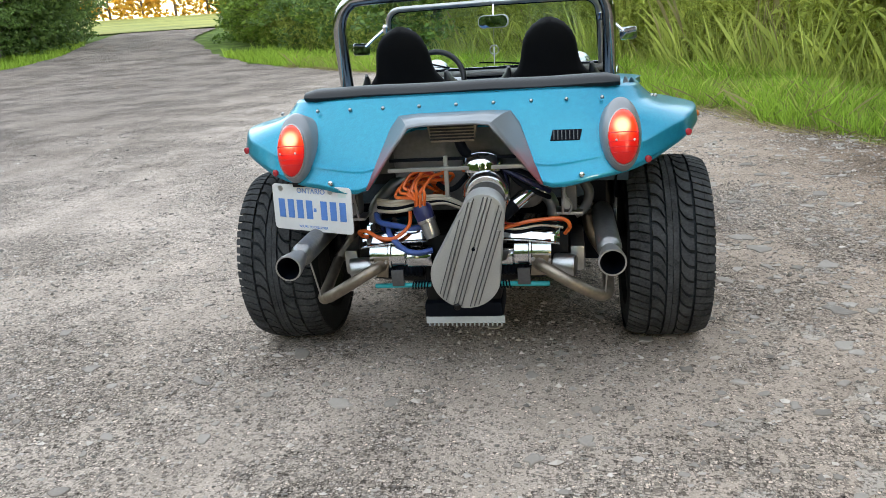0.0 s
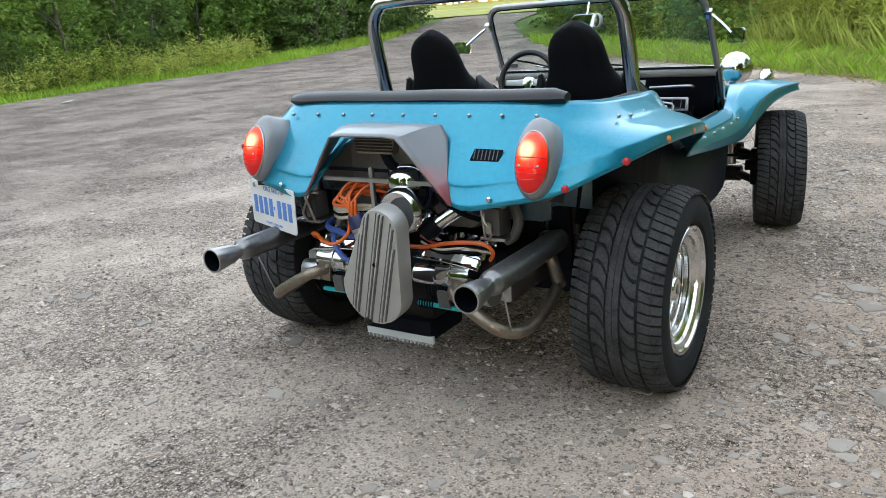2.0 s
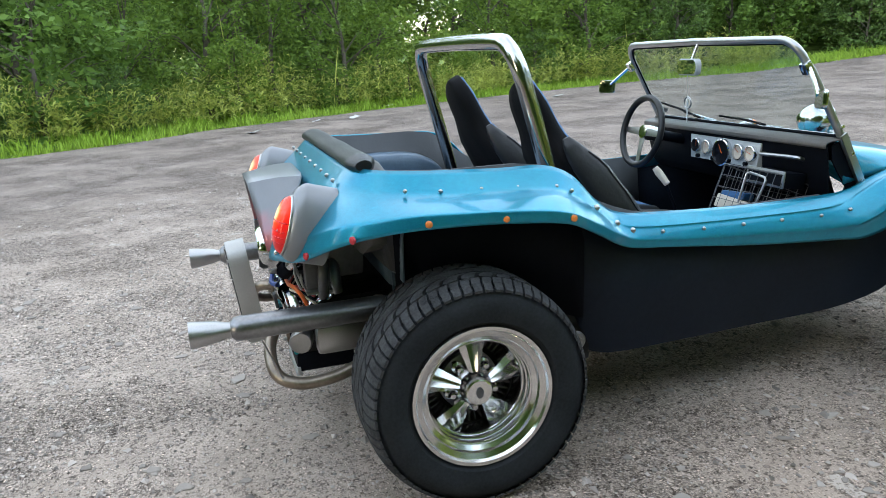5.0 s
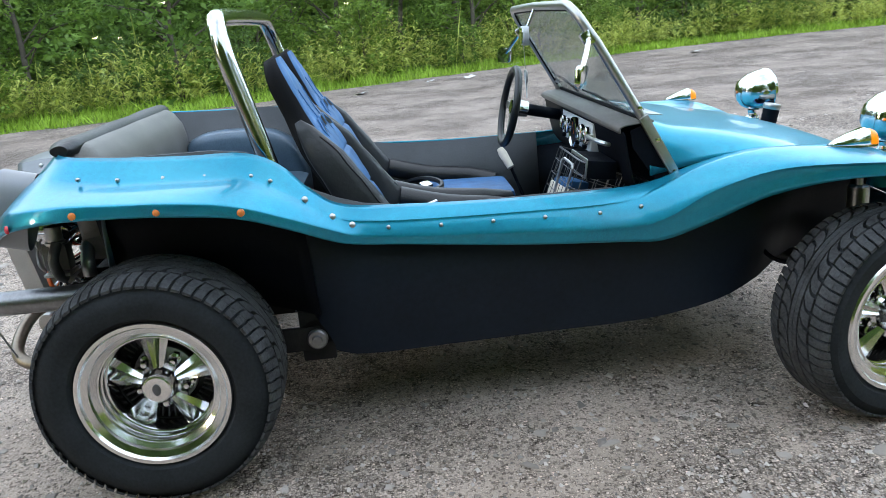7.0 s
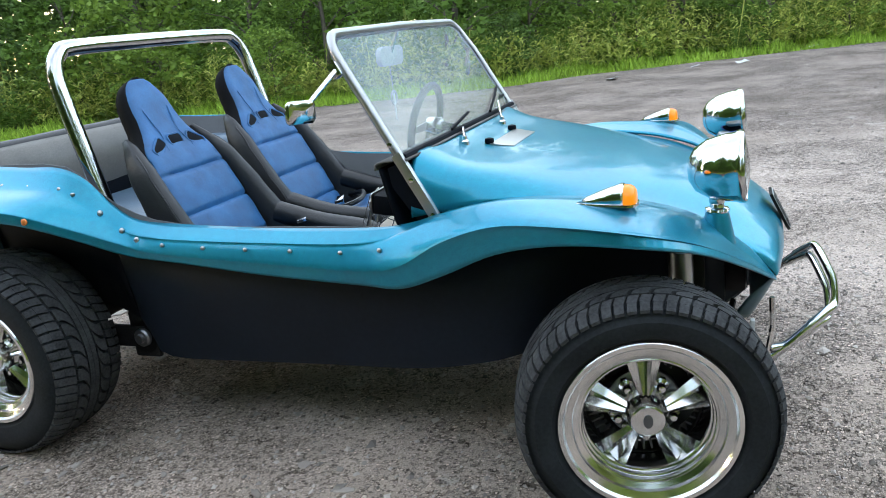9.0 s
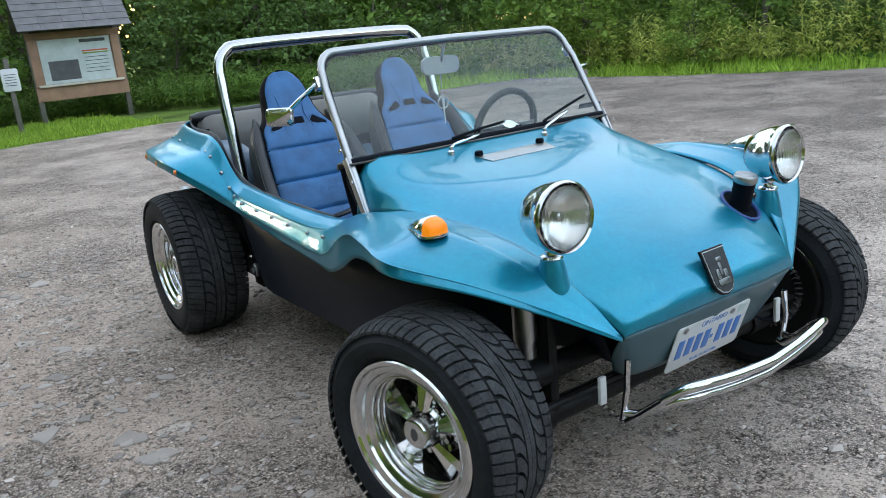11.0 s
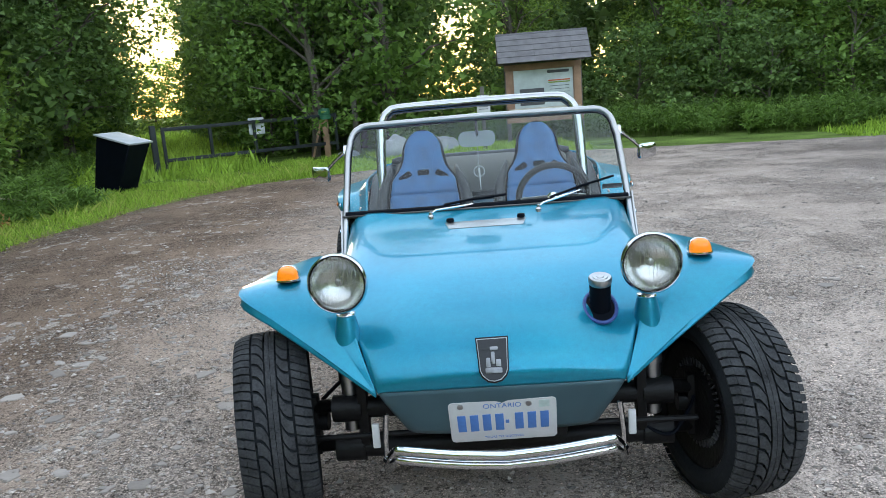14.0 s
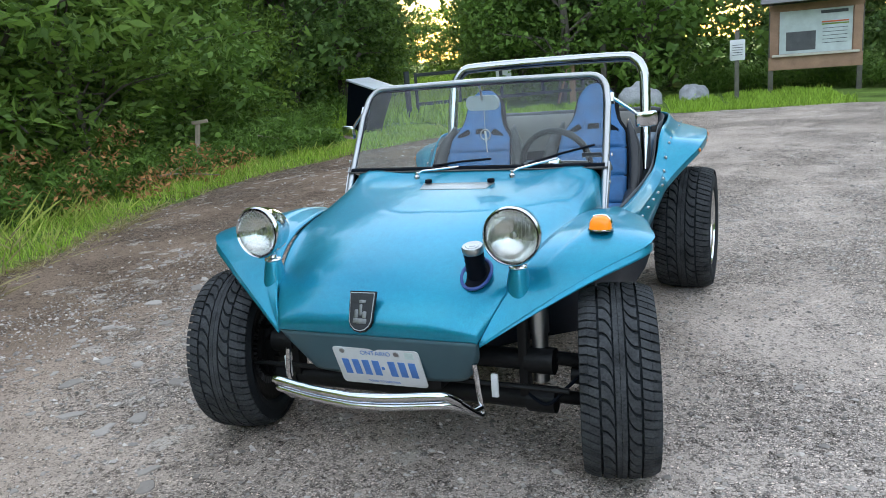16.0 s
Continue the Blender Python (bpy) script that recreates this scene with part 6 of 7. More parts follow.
part("badge_field", plate([(x * 0.92, y * 0.93) for x, y in sh], 0.002, m @ pose(0, 0, 0.008)), LID, badge)
part("badge_field", plate([(x * 0.87, y * 0.89) for x, y in sh], 0.002, m @ pose(0, 0, 0.0095)), BOLSTER, badge)
for x, y, w, h in ((0.0, -0.030, 0.046, 0.016), (-0.014, -0.008, 0.012, 0.026), (0.014, -0.010, 0.014, 0.020), (0.0, 0.004, 0.010, 0.034), (0.004, 0.030, 0.022, 0.010)):
    part("badge_relief", plate(round_rect(w, h, 0.003), 0.002, m @ pose(x, y, 0.0115), 0.0006), MUFFLER, badge)
# fuel filler
fz = frame_of((-0.306, 2.178, 0.644), (0.0, 0.22, 0.97), (1, 0, 0))
neck = [(0.031, -0.02), (0.031, 0.030)] + [(0.0295 + 0.0022 * (i % 2), 0.034 + 0.008 * i) for i in range(8)] + [(0.030, 0.102)]
filler = part("fuel_filler", lathe(neck, 22, fz), BLACK, buggy, "black rubber fuel filler neck with a chrome cap")
part("cap", lathe([(0.031, 0.100), (0.0335, 0.104), (0.0340, 0.118), (0.031, 0.1225), (0.022, 0.1215), (0.020, 0.1235), (0.011, 0.1225), (0.009, 0.1245), (0.0, 0.1245)], 26, fz), STEEL, filler, "round ribbed metal fuel cap")
hole = frame_of((-0.306, 2.186, 0.668), (0.0, 0.52, 0.85), (1, 0, 0))
# shade of the opening, made as a flat black plate
part("hole", plate([(0.044 * math.cos(q), 0.060 * math.sin(q)) for q in [math.tau * i / 28 for i in range(28)]], 0.002, hole @ pose(0, 0, -0.001)), BLACK, filler, "flat black oval standing for the opening round the neck")
part("rim_ring", tube([hole @ Vector((0.046 * math.cos(q), 0.063 * math.sin(q), 0.002)) for q in [math.tau * i / 32 for i in range(32)]], 0.0055, 8, closed=True), WIRE_BLUE, filler, "blue rubber ring round the opening")
# cowl plate and knobs
m = frame_of((0.006, 1.565, 0.8315), (0, 0.17, 1), (1, 0, 0))
cowl = part("cowl_plate", plate([(-0.150, -0.036), (0.150, -0.036), (0.135, 0.036), (-0.135, 0.036)], 0.0035, m, 0.001), STEEL, buggy, "flat aluminium plate on the cowl")
for x in (0.133, -0.131):
    part("knob", lathe([(0.012, 0), (0.012, 0.008), (0.015, 0.012), (0.013, 0.022), (0, 0.025)], 14, pose(x + 0.004, 1.524, 0.832)), BLACK, cowl, "black rubber knob")
# wipers
for x, tipx, tipz in ((0.210, -0.085, 0.912), (-0.197, -0.50, 0.952)):
    w = new("wiper")
    w.parent = buggy
    w["label"] = "chrome windscreen wiper"
    part("pivot", lathe([(0.012, 0), (0.012, 0.018), (0.007, 0.024), (0.007, 0.034), (0, 0.036)], 14, pose(x, 1.472, 0.842)), CHROME, w)
    mid = Vector((x * 0.45 + tipx * 0.55, 1.412, 0.86 + (tipz - 0.87) * 0.62))
    part("arm", tube([(x, 1.472, 0.868), (x - 0.02, 1.462, 0.880), mid], 0.005, 6), CHROME, w)
    a, b = Vector((x - 0.05, 1.415, 0.892)), Vector((tipx, 1.395 - (tipz - 0.9) * 0.5, tipz))
    part("blade", tube([a, a.lerp(b, 0.5) + Vector((0, 0.004, 0.004)), b], 0.005, 6), BLACK, w)
# windshield brackets, bolts and mirrors
for s in (1, -1):
    part("windshield_bracket", box((0.007, 0.028, 0.22), frame_of((s * 0.560, 1.45, 0.792), (0, -0.47, 0.88), (1, 0, 0)), 0.003), STEEL, buggy, "flat metal windshield bracket")
    for f in (0.0, 0.5, 1.0):
        part("bracket_bolt", lathe([(0.007, 0), (0.007, 0.004), (0, 0.006)], 8, frame_of((s * 0.564, 1.487 - 0.10 * f, 0.725 + 0.19 * f), (s, 0, 0), (0, 0, 1))), CHROME, buggy)
    mir = new("side_mirror")
    mir.parent = buggy
    mir["label"] = "chrome side mirror on a bent arm"
    part("clamp", box((0.030, 0.030, 0.040), frame_of((s * 0.540, 1.25, 1.115), (0, -0.5, 0.87), (1, 0, 0)), 0.005), CHROME, mir)
    part("arm", tube([(s * 0.545, 1.255, 1.118), (s * 0.60, 1.23, 1.075), (s * 0.645, 1.205, 1.035)], 0.007, 8), CHROME, mir)
    m = frame_of((s * 0.664, 1.195, 1.025), (-s * 0.45, -0.9, 0.10), (1, 0, 0))
    rows = [[m @ Vector((px * k, py * k, -dz)) for px, py in round_rect(0.088, 0.060, 0.014)] for k, dz in ((0.97, 0.0), (1.0, 0.003), (0.98, 0.008), (0.90, 0.013), (0.66, 0.016), (0.35, 0.018), (0.05, 0.0185))]
    bm = bmesh.new()
    vs = grid(bm, rows, close=True)
    bm.faces.new(vs[0][::-1])
    bm.faces.new(vs[-1])
    part("shell", bm, CHROME, mir)
    part("mirror_glass", plate(round_rect(0.080, 0.052, 0.010), 0.002, m @ pose(0, 0, 0.0005)), MIRROR, mir)
mir = new("inside_mirror")
mir.parent = buggy
mir["label"] = "oval inside mirror with a hanging ornament"
m = frame_of((0.015, 1.160, 1.120), (-0.1, -1, 0.03), (1, 0, 0))
part("shell", plate(round_rect(0.150, 0.062, 0.026, 8), 0.02, m @ pose(0, 0, -0.02), 0.005), LID, mir)
part("mirror_glass", plate(round_rect(0.140, 0.053, 0.022, 8), 0.002, m @ pose(0, 0, 0.0005)), MIRROR, mir)
part("stem", tube([(0.015, 1.175, 1.13), (0.015, 1.21, 1.205)], 0.006, 8), CHROME, mir)
part("cord", tube([(0.015, 1.165, 1.095), (0.015, 1.168, 1.005)], 0.0012, 5), STEEL, mir)
ring = [(0.015 + 0.022 * math.cos(a), 1.168, 0.985 + 0.022 * math.sin(a)) for a in [2 * math.pi * i / 16 for i in range(16)]]
part("ornament", tube(ring, 0.003, 6, closed=True), STEEL, mir, "small silver ring ornament")
part("tassel", tube([(0.015, 1.168, 1.0), (0.012, 1.168, 0.91)], 0.005, 6, taper=0.3), WHITE, mir)
part("sticker", box((0.075, 0.002, 0.022), frame_of((-0.49, 1.387, 0.915), (0, 0.0, 1), (1, 0, 0)) @ pose(0, 0, 0, -28)), GREY_TRIM, buggy, "small grey sticker with an unreadable line")

# dashboard
bm = loft([[(-0.55, 1.340, 0.850), (0, 1.340, 0.850), (0.55, 1.340, 0.850)], [(-0.55, 1.35, 0.836), (0, 1.35, 0.836), (0.55, 1.35, 0.836)], [(-0.54, 1.375, 0.70), (0, 1.375, 0.70), (0.54, 1.375, 0.70)], [(-0.53, 1.41, 0.66), (0, 1.41, 0.66), (0.53, 1.41, 0.66)]], 1, 2)
dash = part("dashboard", bm, BLACK, buggy, "black dashboard with a worn grey top pad", solid=0.008)
bm = loft([[(-0.555, 1.430, 0.876), (0, 1.430, 0.876), (0.555, 1.430, 0.876)], [(-0.555, 1.355, 0.872), (0, 1.355, 0.872), (0.555, 1.355, 0.872)], [(-0.555, 1.330, 0.862), (0, 1.330, 0.862), (0.555, 1.330, 0.862)], [(-0.555, 1.330, 0.846), (0, 1.330, 0.846), (0.555, 1.330, 0.846)]], 1, 2)
part("top_pad", bm, PAD, dash, "worn grey padded dashboard top", solid=0.006)
m = frame_of((0.015, 1.345, 0.782), (0, -1, 0.09), (1, 0, 0))
part("gauge_panel", plate([(-0.22, 0.050), (0.22, 0.050), (0.205, -0.045), (-0.205, -0.045)], 0.045, m @ pose(0, 0, -0.035), 0.003), LID, dash, "pale metal gauge panel")
for x, y, r in ((-0.165, 0.008, 0.028), (-0.095, 0.006, 0.028), (0.005, -0.006, 0.054), (0.105, 0.006, 0.031), (0.175, 0.006, 0.031)):
    g = part("gauge", lathe([(r, 0), (r, 0.016), (r * 0.9, 0.018), (r * 0.86, 0.010)], 24, m @ pose(x, y, 0.008)), CHROME, dash, "round chrome-ringed gauge")
    part("dial", lathe([(r * 0.87, 0.0), (0, 0.0)], 24, m @ pose(x, y, 0.018)), BLACK if abs(x) < 0.02 or x < -0.1 else CREAM, g)
    part("needle", box((0.002, r * 0.8, 0.001), m @ pose(x, y, 0.020) @ pose(0, 0, 0, 0, 0, 35 + 200 * x) @ pose(0, r * 0.3, 0)), WIRE_ORANGE, g)
for i in range(4):
    part("switch", lathe([(0.008, 0), (0.008, 0.014), (0, 0.016)], 12, m @ pose(-0.15 + 0.1 * i, -0.034, 0.009)), BLACK, dash)
radio = part("radio", box((0.19, 0.09, 0.055), pose(0.36, 1.305, 0.725, -8), 0.004), BLACK, dash, "black car radio in a chrome frame")
part("radio_frame", plate(round_rect(0.196, 0.060, 0.006), 0.004, frame_of((0.36, 1.2595, 0.733), (0, -1, 0.14), (1, 0, 0)), 0.001), STEEL, radio)
part("radio_face", plate(round_rect(0.170, 0.042, 0.004), 0.003, frame_of((0.36, 1.2555, 0.733), (0, -1, 0.14), (1, 0, 0))), BLACK, radio)
part("grab_handle", tube(smooth_line([(0.27, 1.33, 0.80), (0.28, 1.305, 0.802), (0.44, 1.305, 0.808), (0.46, 1.33, 0.80)], 4), 0.007, 8), STEEL, dash, "metal grab handle")
for s in (1, -1):
    cheek = [(1.372, 0.800), (1.365, 0.850), (1.395, 0.862), (1.492, 0.700), (1.49, 0.66), (1.468, 0.66), (1.415, 0.735)]
    part("side_cheek", plate(cheek, 0.006, Matrix(((0, 0, 1, s * 0.541), (1, 0, 0, 0), (0, 1, 0, 0), (0, 0, 0, 1)))), BLACK, dash, "black panel closing the dashboard's end")
# steering wheel
sw = new("steering_wheel")
sw.parent = buggy
sw["label"] = "black steering wheel with polished spokes"
m = frame_of((-0.285, 1.150, 0.852), (0, -0.97, 0.24), (1, 0, 0))
part("rim", tube([m @ Vector((0.143 * math.cos(a), 0.143 * math.sin(a), 0)) for a in [2 * math.pi * i / 40 for i in range(40)]], 0.014, 10, closed=True), VINYL, sw, "black padded rim")
for a in (0, 180, 270):
    q = m @ pose(0, 0, 0, 0, 0, a)
    part("spoke", plate([(0.02, -0.016), (0.136, -0.012), (0.136, 0.012), (0.02, 0.016)], 0.004, q @ pose(0, 0, -0.012), 0.001), STEEL, sw)
part("hub", lathe([(0, 0.0), (0.028, -0.004), (0.032, -0.03), (0.030, -0.07), (0, -0.07)], 20, m), CHROME, sw)
part("column", tube([m @ Vector((0, 0, -0.06)), m @ Vector((0, 0, -0.30))], 0.022, 12), BLACK, sw)
# shifter, harness, crate and pedals
sh = new("gear_lever")
sh.parent = buggy
sh["label"] = "gear lever with a pale T-shaped handle"
part("handle", lathe([(0, -0.042), (0.013, -0.040), (0.016, 0.02), (0.012, 0.042), (0, 0.043)], 14, frame_of((-0.033, 1.087, 0.70), (-0.5, -0.35, 0.75), (1, 0, 0))), CREAM, sh)
part("rod", tube([(-0.022, 1.10, 0.675), (0.0, 1.18, 0.45), (0.0, 1.19, 0.34)], 0.006, 8), BLACK, sh)
part("boot", lathe([(0.07, 0), (0.05, 0.03), (0.025, 0.07), (0.010, 0.12)], 16, pose(0.0, 1.19, 0.335)), BLACK, sh)
for x in (0.293, -0.290):
    h = new("harness_belt")
    h.parent = buggy
    h["label"] = "black harness belt with a metal buckle"
    part("buckle", box((0.055, 0.035, 0.012), pose(x - 0.30 * (x > 0) + 0.10, 0.80, 0.60, 12, 8, 20), 0.003), CHROME, h)
    part("strap", tube(smooth_line([(x - 0.22, 0.66, 0.54), (x - 0.10, 0.80, 0.585), (x + 0.08, 0.86, 0.585), (x + 0.22, 0.70, 0.55)], 4), 0.010, 6), VINYL, h)
WIRE = mat("dull_basket_wire", (0.10, 0.105, 0.11), 0.4, 0.6)
crate = new("wire_basket")
crate.parent = buggy
crate["label"] = "silver wire basket with papers on the floor"
o = frame_of((0.29, 1.285, 0.550), (0, 0.38, 0.92), (1, 0, 0))
for z in (0.0, 0.045, 0.09, 0.135, 0.175):
    part("rim_wire" if z == 0.175 else "side_wire", tube([o @ Vector((x, y, z)) for x, y in round_rect(0.32, 0.23, 0.03, 3)], 0.0032 if z == 0.175 else 0.0014, 6, closed=True), WIRE, crate)
for i in range(8):
    f = -0.14 + 0.28 * i / 7
    part("wire", tube([o @ Vector((f, -0.115, 0.175)), o @ Vector((f, -0.115, 0)), o @ Vector((f, 0.115, 0)), o @ Vector((f, 0.115, 0.175))], 0.0014, 5), WIRE, crate)
for i in range(6):
    f = -0.095 + 0.19 * i / 5
    part("wire", tube([o @ Vector((-0.16, f, 0.175)), o @ Vector((-0.16, f, 0)), o @ Vector((0.16, f, 0)), o @ Vector((0.16, f, 0.175))], 0.0014, 5), WIRE, crate)
part("handle", tube([(0.305, 1.190, 0.640), (0.313, 1.217, 0.742), (0.325, 1.222, 0.748), (0.390, 1.232, 0.738), (0.400, 1.228, 0.728), (0.382, 1.205, 0.645)], 0.0048, 8), STEEL, crate, "bright wire handle")
part("papers", box((0.27, 0.20, 0.05), o @ pose(0.0, 0.0, 0.035, 2, 3, 3), 0.004), CREAM, crate, "pale papers")
part("rag", box((0.10, 0.08, 0.03), o @ pose(-0.09, -0.05, 0.075, 8, -6, 20), 0.012), BLUE_CLOTH, crate, "folded blue cloth")

# engine bay
eng = new("engine")
eng.parent = buggy
eng["label"] = "air-cooled engine with chrome tinware and coloured leads"
part("firewall", box((0.96, 0.02, 0.58), pose(0, -0.125, 0.60, 4), 0.004), BLACK, eng)
part("fan_shroud", plate(round_rect(0.50, 0.30, 0.06), 0.12, frame_of((0.03, -0.20, 0.70), (0, -1, 0), (1, 0, 0)), 0.03), FAN_TIN, eng, "dull grey fan shroud")
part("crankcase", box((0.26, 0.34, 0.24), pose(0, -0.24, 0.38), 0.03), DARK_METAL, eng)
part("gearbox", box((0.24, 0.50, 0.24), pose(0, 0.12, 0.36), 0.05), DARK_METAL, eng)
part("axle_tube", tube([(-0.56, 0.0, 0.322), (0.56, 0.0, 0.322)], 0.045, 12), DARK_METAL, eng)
part("sump", box((0.26, 0.20, 0.07), pose(0, -0.33, 0.235), 0.015), BLACK, eng)
fins = part("skid_plate", box((0.262, 0.012, 0.024), pose(0.005, -0.425, 0.209), 0.002), LID, eng, "pale finned strip below the sump")
for i in range(17):
    part("fin", box((0.004, 0.02, 0.010), pose(-0.115 + 0.015 * i, -0.425, 0.194)), LID, fins)
part("bracket_bar", box((0.43, 0.012, 0.012), pose(0.012, -0.47, 0.727), 0.002), STEEL, eng, "thin steel cross bar")
part("bracket_bar", box((0.43, 0.010, 0.010), pose(0.012, -0.44, 0.752), 0.002), BLACK, eng)
part("clamp", box((0.014, 0.014, 0.13), pose(-0.022, -0.46, 0.70), 0.003), STEEL, eng)
br = part("breather_box", plate([(-0.078, 0.028), (0.078, 0.028), (0.066, -0.028), (-0.066, -0.028)], 0.03, frame_of((0.005, -0.44, 0.836), (0, -1, 0), (1, 0, 0)), 0.004), PIPE, eng, "ribbed metal breather plate")
for i in range(5):
    part("rib", box((0.135, 0.006, 0.005), pose(0.005, -0.472, 0.818 + 0.0095 * i)), DARK_METAL, br)
part("breather_hose", tube(smooth_line([(0.02, -0.44, 0.81), (0.035, -0.43, 0.77), (0.07, -0.40, 0.73)], 4), 0.016, 10), BLACK, eng)
part("alternator", lathe([(0, -0.012), (0.060, -0.010), (0.070, 0.0), (0.074, 0.02), (0.074, 0.16), (0, 0.16)], 32, frame_of((0.101, -0.505, 0.646), (0, 1, 0), (1, 0, 0))), CHROME, eng, "chrome alternator")
part("air_cleaner", lathe([(0, 0.05), (0.03, 0.048), (0.055, 0.036), (0.066, 0.015), (0.066, -0.01), (0.058, -0.02), (0, -0.02)], 28, pose(0.085, -0.42, 0.722)), CHROME, eng, "chrome air cleaner")
part("filler_tube", tube([(0.165, -0.43, 0.585), (0.25, -0.38, 0.645)], 0.022, 14), CHROME, eng, "chrome oil filler tube")
part("filler_end", tube([(0.14, -0.44, 0.565), (0.18, -0.42, 0.597)], 0.026, 14), BLACK, eng)
dist = part("distributor", lathe([(0.024, 0), (0.026, 0.012), (0.026, 0.05), (0.030, 0.052), (0.030, 0.062), (0, 0.062)], 20, frame_of((-0.078, -0.452, 0.505), (-0.32, 0.1, 0.9), (1, 0, 0))), STEEL, eng, "distributor with a blue cap")
part("cap", lathe([(0.030, 0.062), (0.031, 0.095), (0.026, 0.11), (0, 0.112)], 20, frame_of((-0.078, -0.452, 0.505), (-0.32, 0.1, 0.9), (1, 0, 0))), NAVY, dist)
for i in range(8):
    # the bunch of leads: up from the cap, over to the side and back into the bay
    q = 2 * math.pi * i / 8
    a = Vector((-0.112 + 0.016 * math.cos(q), -0.448 + 0.016 * math.sin(q), 0.604))
    side = Vector((-0.188 + 0.013 * i, -0.458 + 0.004 * (i % 3), 0.640 + 0.005 * ((i * 3) % 8)))
    over = side + Vector((0.022 + 0.003 * (i % 4), 0.030, 0.030 + 0.003 * (i % 3)))
    part("lead", tube(smooth_line([a, a.lerp(side, 0.5) + Vector((0.004, -0.006, 0.012)), side, over, over + Vector((0.055, 0.045, -0.012)), (-0.05 - 0.012 * (i % 4), -0.35, 0.615)], 5), 0.0052, 7), WIRE_ORANGE, eng, "orange ignition lead")
for i in range(5):
    part("lead", tube(smooth_line([(-0.165 + 0.010 * i, -0.415, 0.650), (-0.150 + 0.012 * i, -0.41, 0.690), (-0.118 + 0.010 * i, -0.40, 0.708 - 0.003 * i), (-0.072 + 0.006 * i, -0.395, 0.692 - 0.004 * i), (-0.050, -0.37, 0.640)], 5), 0.0042, 6), RED_LEAD, eng, "dark red ignition lead")
part("lead", tube(smooth_line([(0.06, -0.43, 0.515), (0.141, -0.43, 0.521), (0.22, -0.43, 0.540), (0.306, -0.42, 0.546), (0.342, -0.41, 0.535), (0.352, -0.40, 0.512), (0.336, -0.39, 0.486)], 5), 0.0065, 7), WIRE_ORANGE, eng, "orange ignition lead")
part("lead", tube(smooth_line([(-0.152, -0.43, 0.585), (-0.157, -0.44, 0.540), (-0.204, -0.45, 0.503), (-0.255, -0.45, 0.505), (-0.300, -0.43, 0.522), (-0.328, -0.42, 0.518), (-0.326, -0.40, 0.500), (-0.305, -0.39, 0.490)], 5), 0.0062, 7), WIRE_ORANGE, eng, "orange ignition lead")
for i in range(4):
    part("lead", tube(smooth_line([(0.10, -0.40, 0.545 - 0.01 * i), (0.18, -0.43, 0.533 - 0.008 * i), (0.26, -0.41, 0.542 - 0.010 * i), (0.33, -0.37, 0.525 - 0.012 * i)], 4), 0.0040, 6), (RED_LEAD, BLACK, CREAM, BLACK)[i], eng)
for i in range(3):
    part("hose", tube(smooth_line([(0.13 + 0.02 * i, -0.40, 0.715 - 0.012 * i), (0.20, -0.41, 0.700 - 0.020 * i), (0.255, -0.40, 0.670 - 0.022 * i), (0.29, -0.36, 0.640 - 0.02 * i)], 4), 0.008, 8), NAVY if i == 1 else BLACK, eng, "dark hose")
part("hose", tube(smooth_line([(-0.06, -0.40, 0.665), (-0.03, -0.42, 0.650), (0.0, -0.41, 0.655), (0.035, -0.40, 0.690)], 4), 0.009, 8), BLACK, eng, "dark hose")
part("hose", tube(smooth_line([(-0.28, -0.36, 0.560), (-0.256, -0.42, 0.549), (-0.20, -0.43, 0.538), (-0.147, -0.43, 0.528), (-0.08, -0.40, 0.535)], 5), 0.010, 8), WIRE_BLUE, eng, "blue hose")
part("hose", tube(smooth_line([(-0.235, -0.40, 0.540), (-0.221, -0.44, 0.508), (-0.174, -0.46, 0.467), (-0.13, -0.465, 0.456), (-0.085, -0.45, 0.460)], 5), 0.009, 8), WIRE_BLUE, eng, "blue hose")
for i in range(4):
    part("hose", tube(smooth_line([(-0.27, -0.36, 0.572 + 0.012 * i), (-0.20, -0.41, 0.582 + 0.010 * i), (-0.12, -0.41, 0.596 + 0.010 * i), (-0.05, -0.40, 0.604 + 0.006 * i), (0.0, -0.39, 0.586 + 0.004 * i), (0.03, -0.37, 0.57)], 5), 0.0075, 8), CREAM if i != 1 else BLACK, eng, "cream braided hose" if i != 1 else "dark hose")
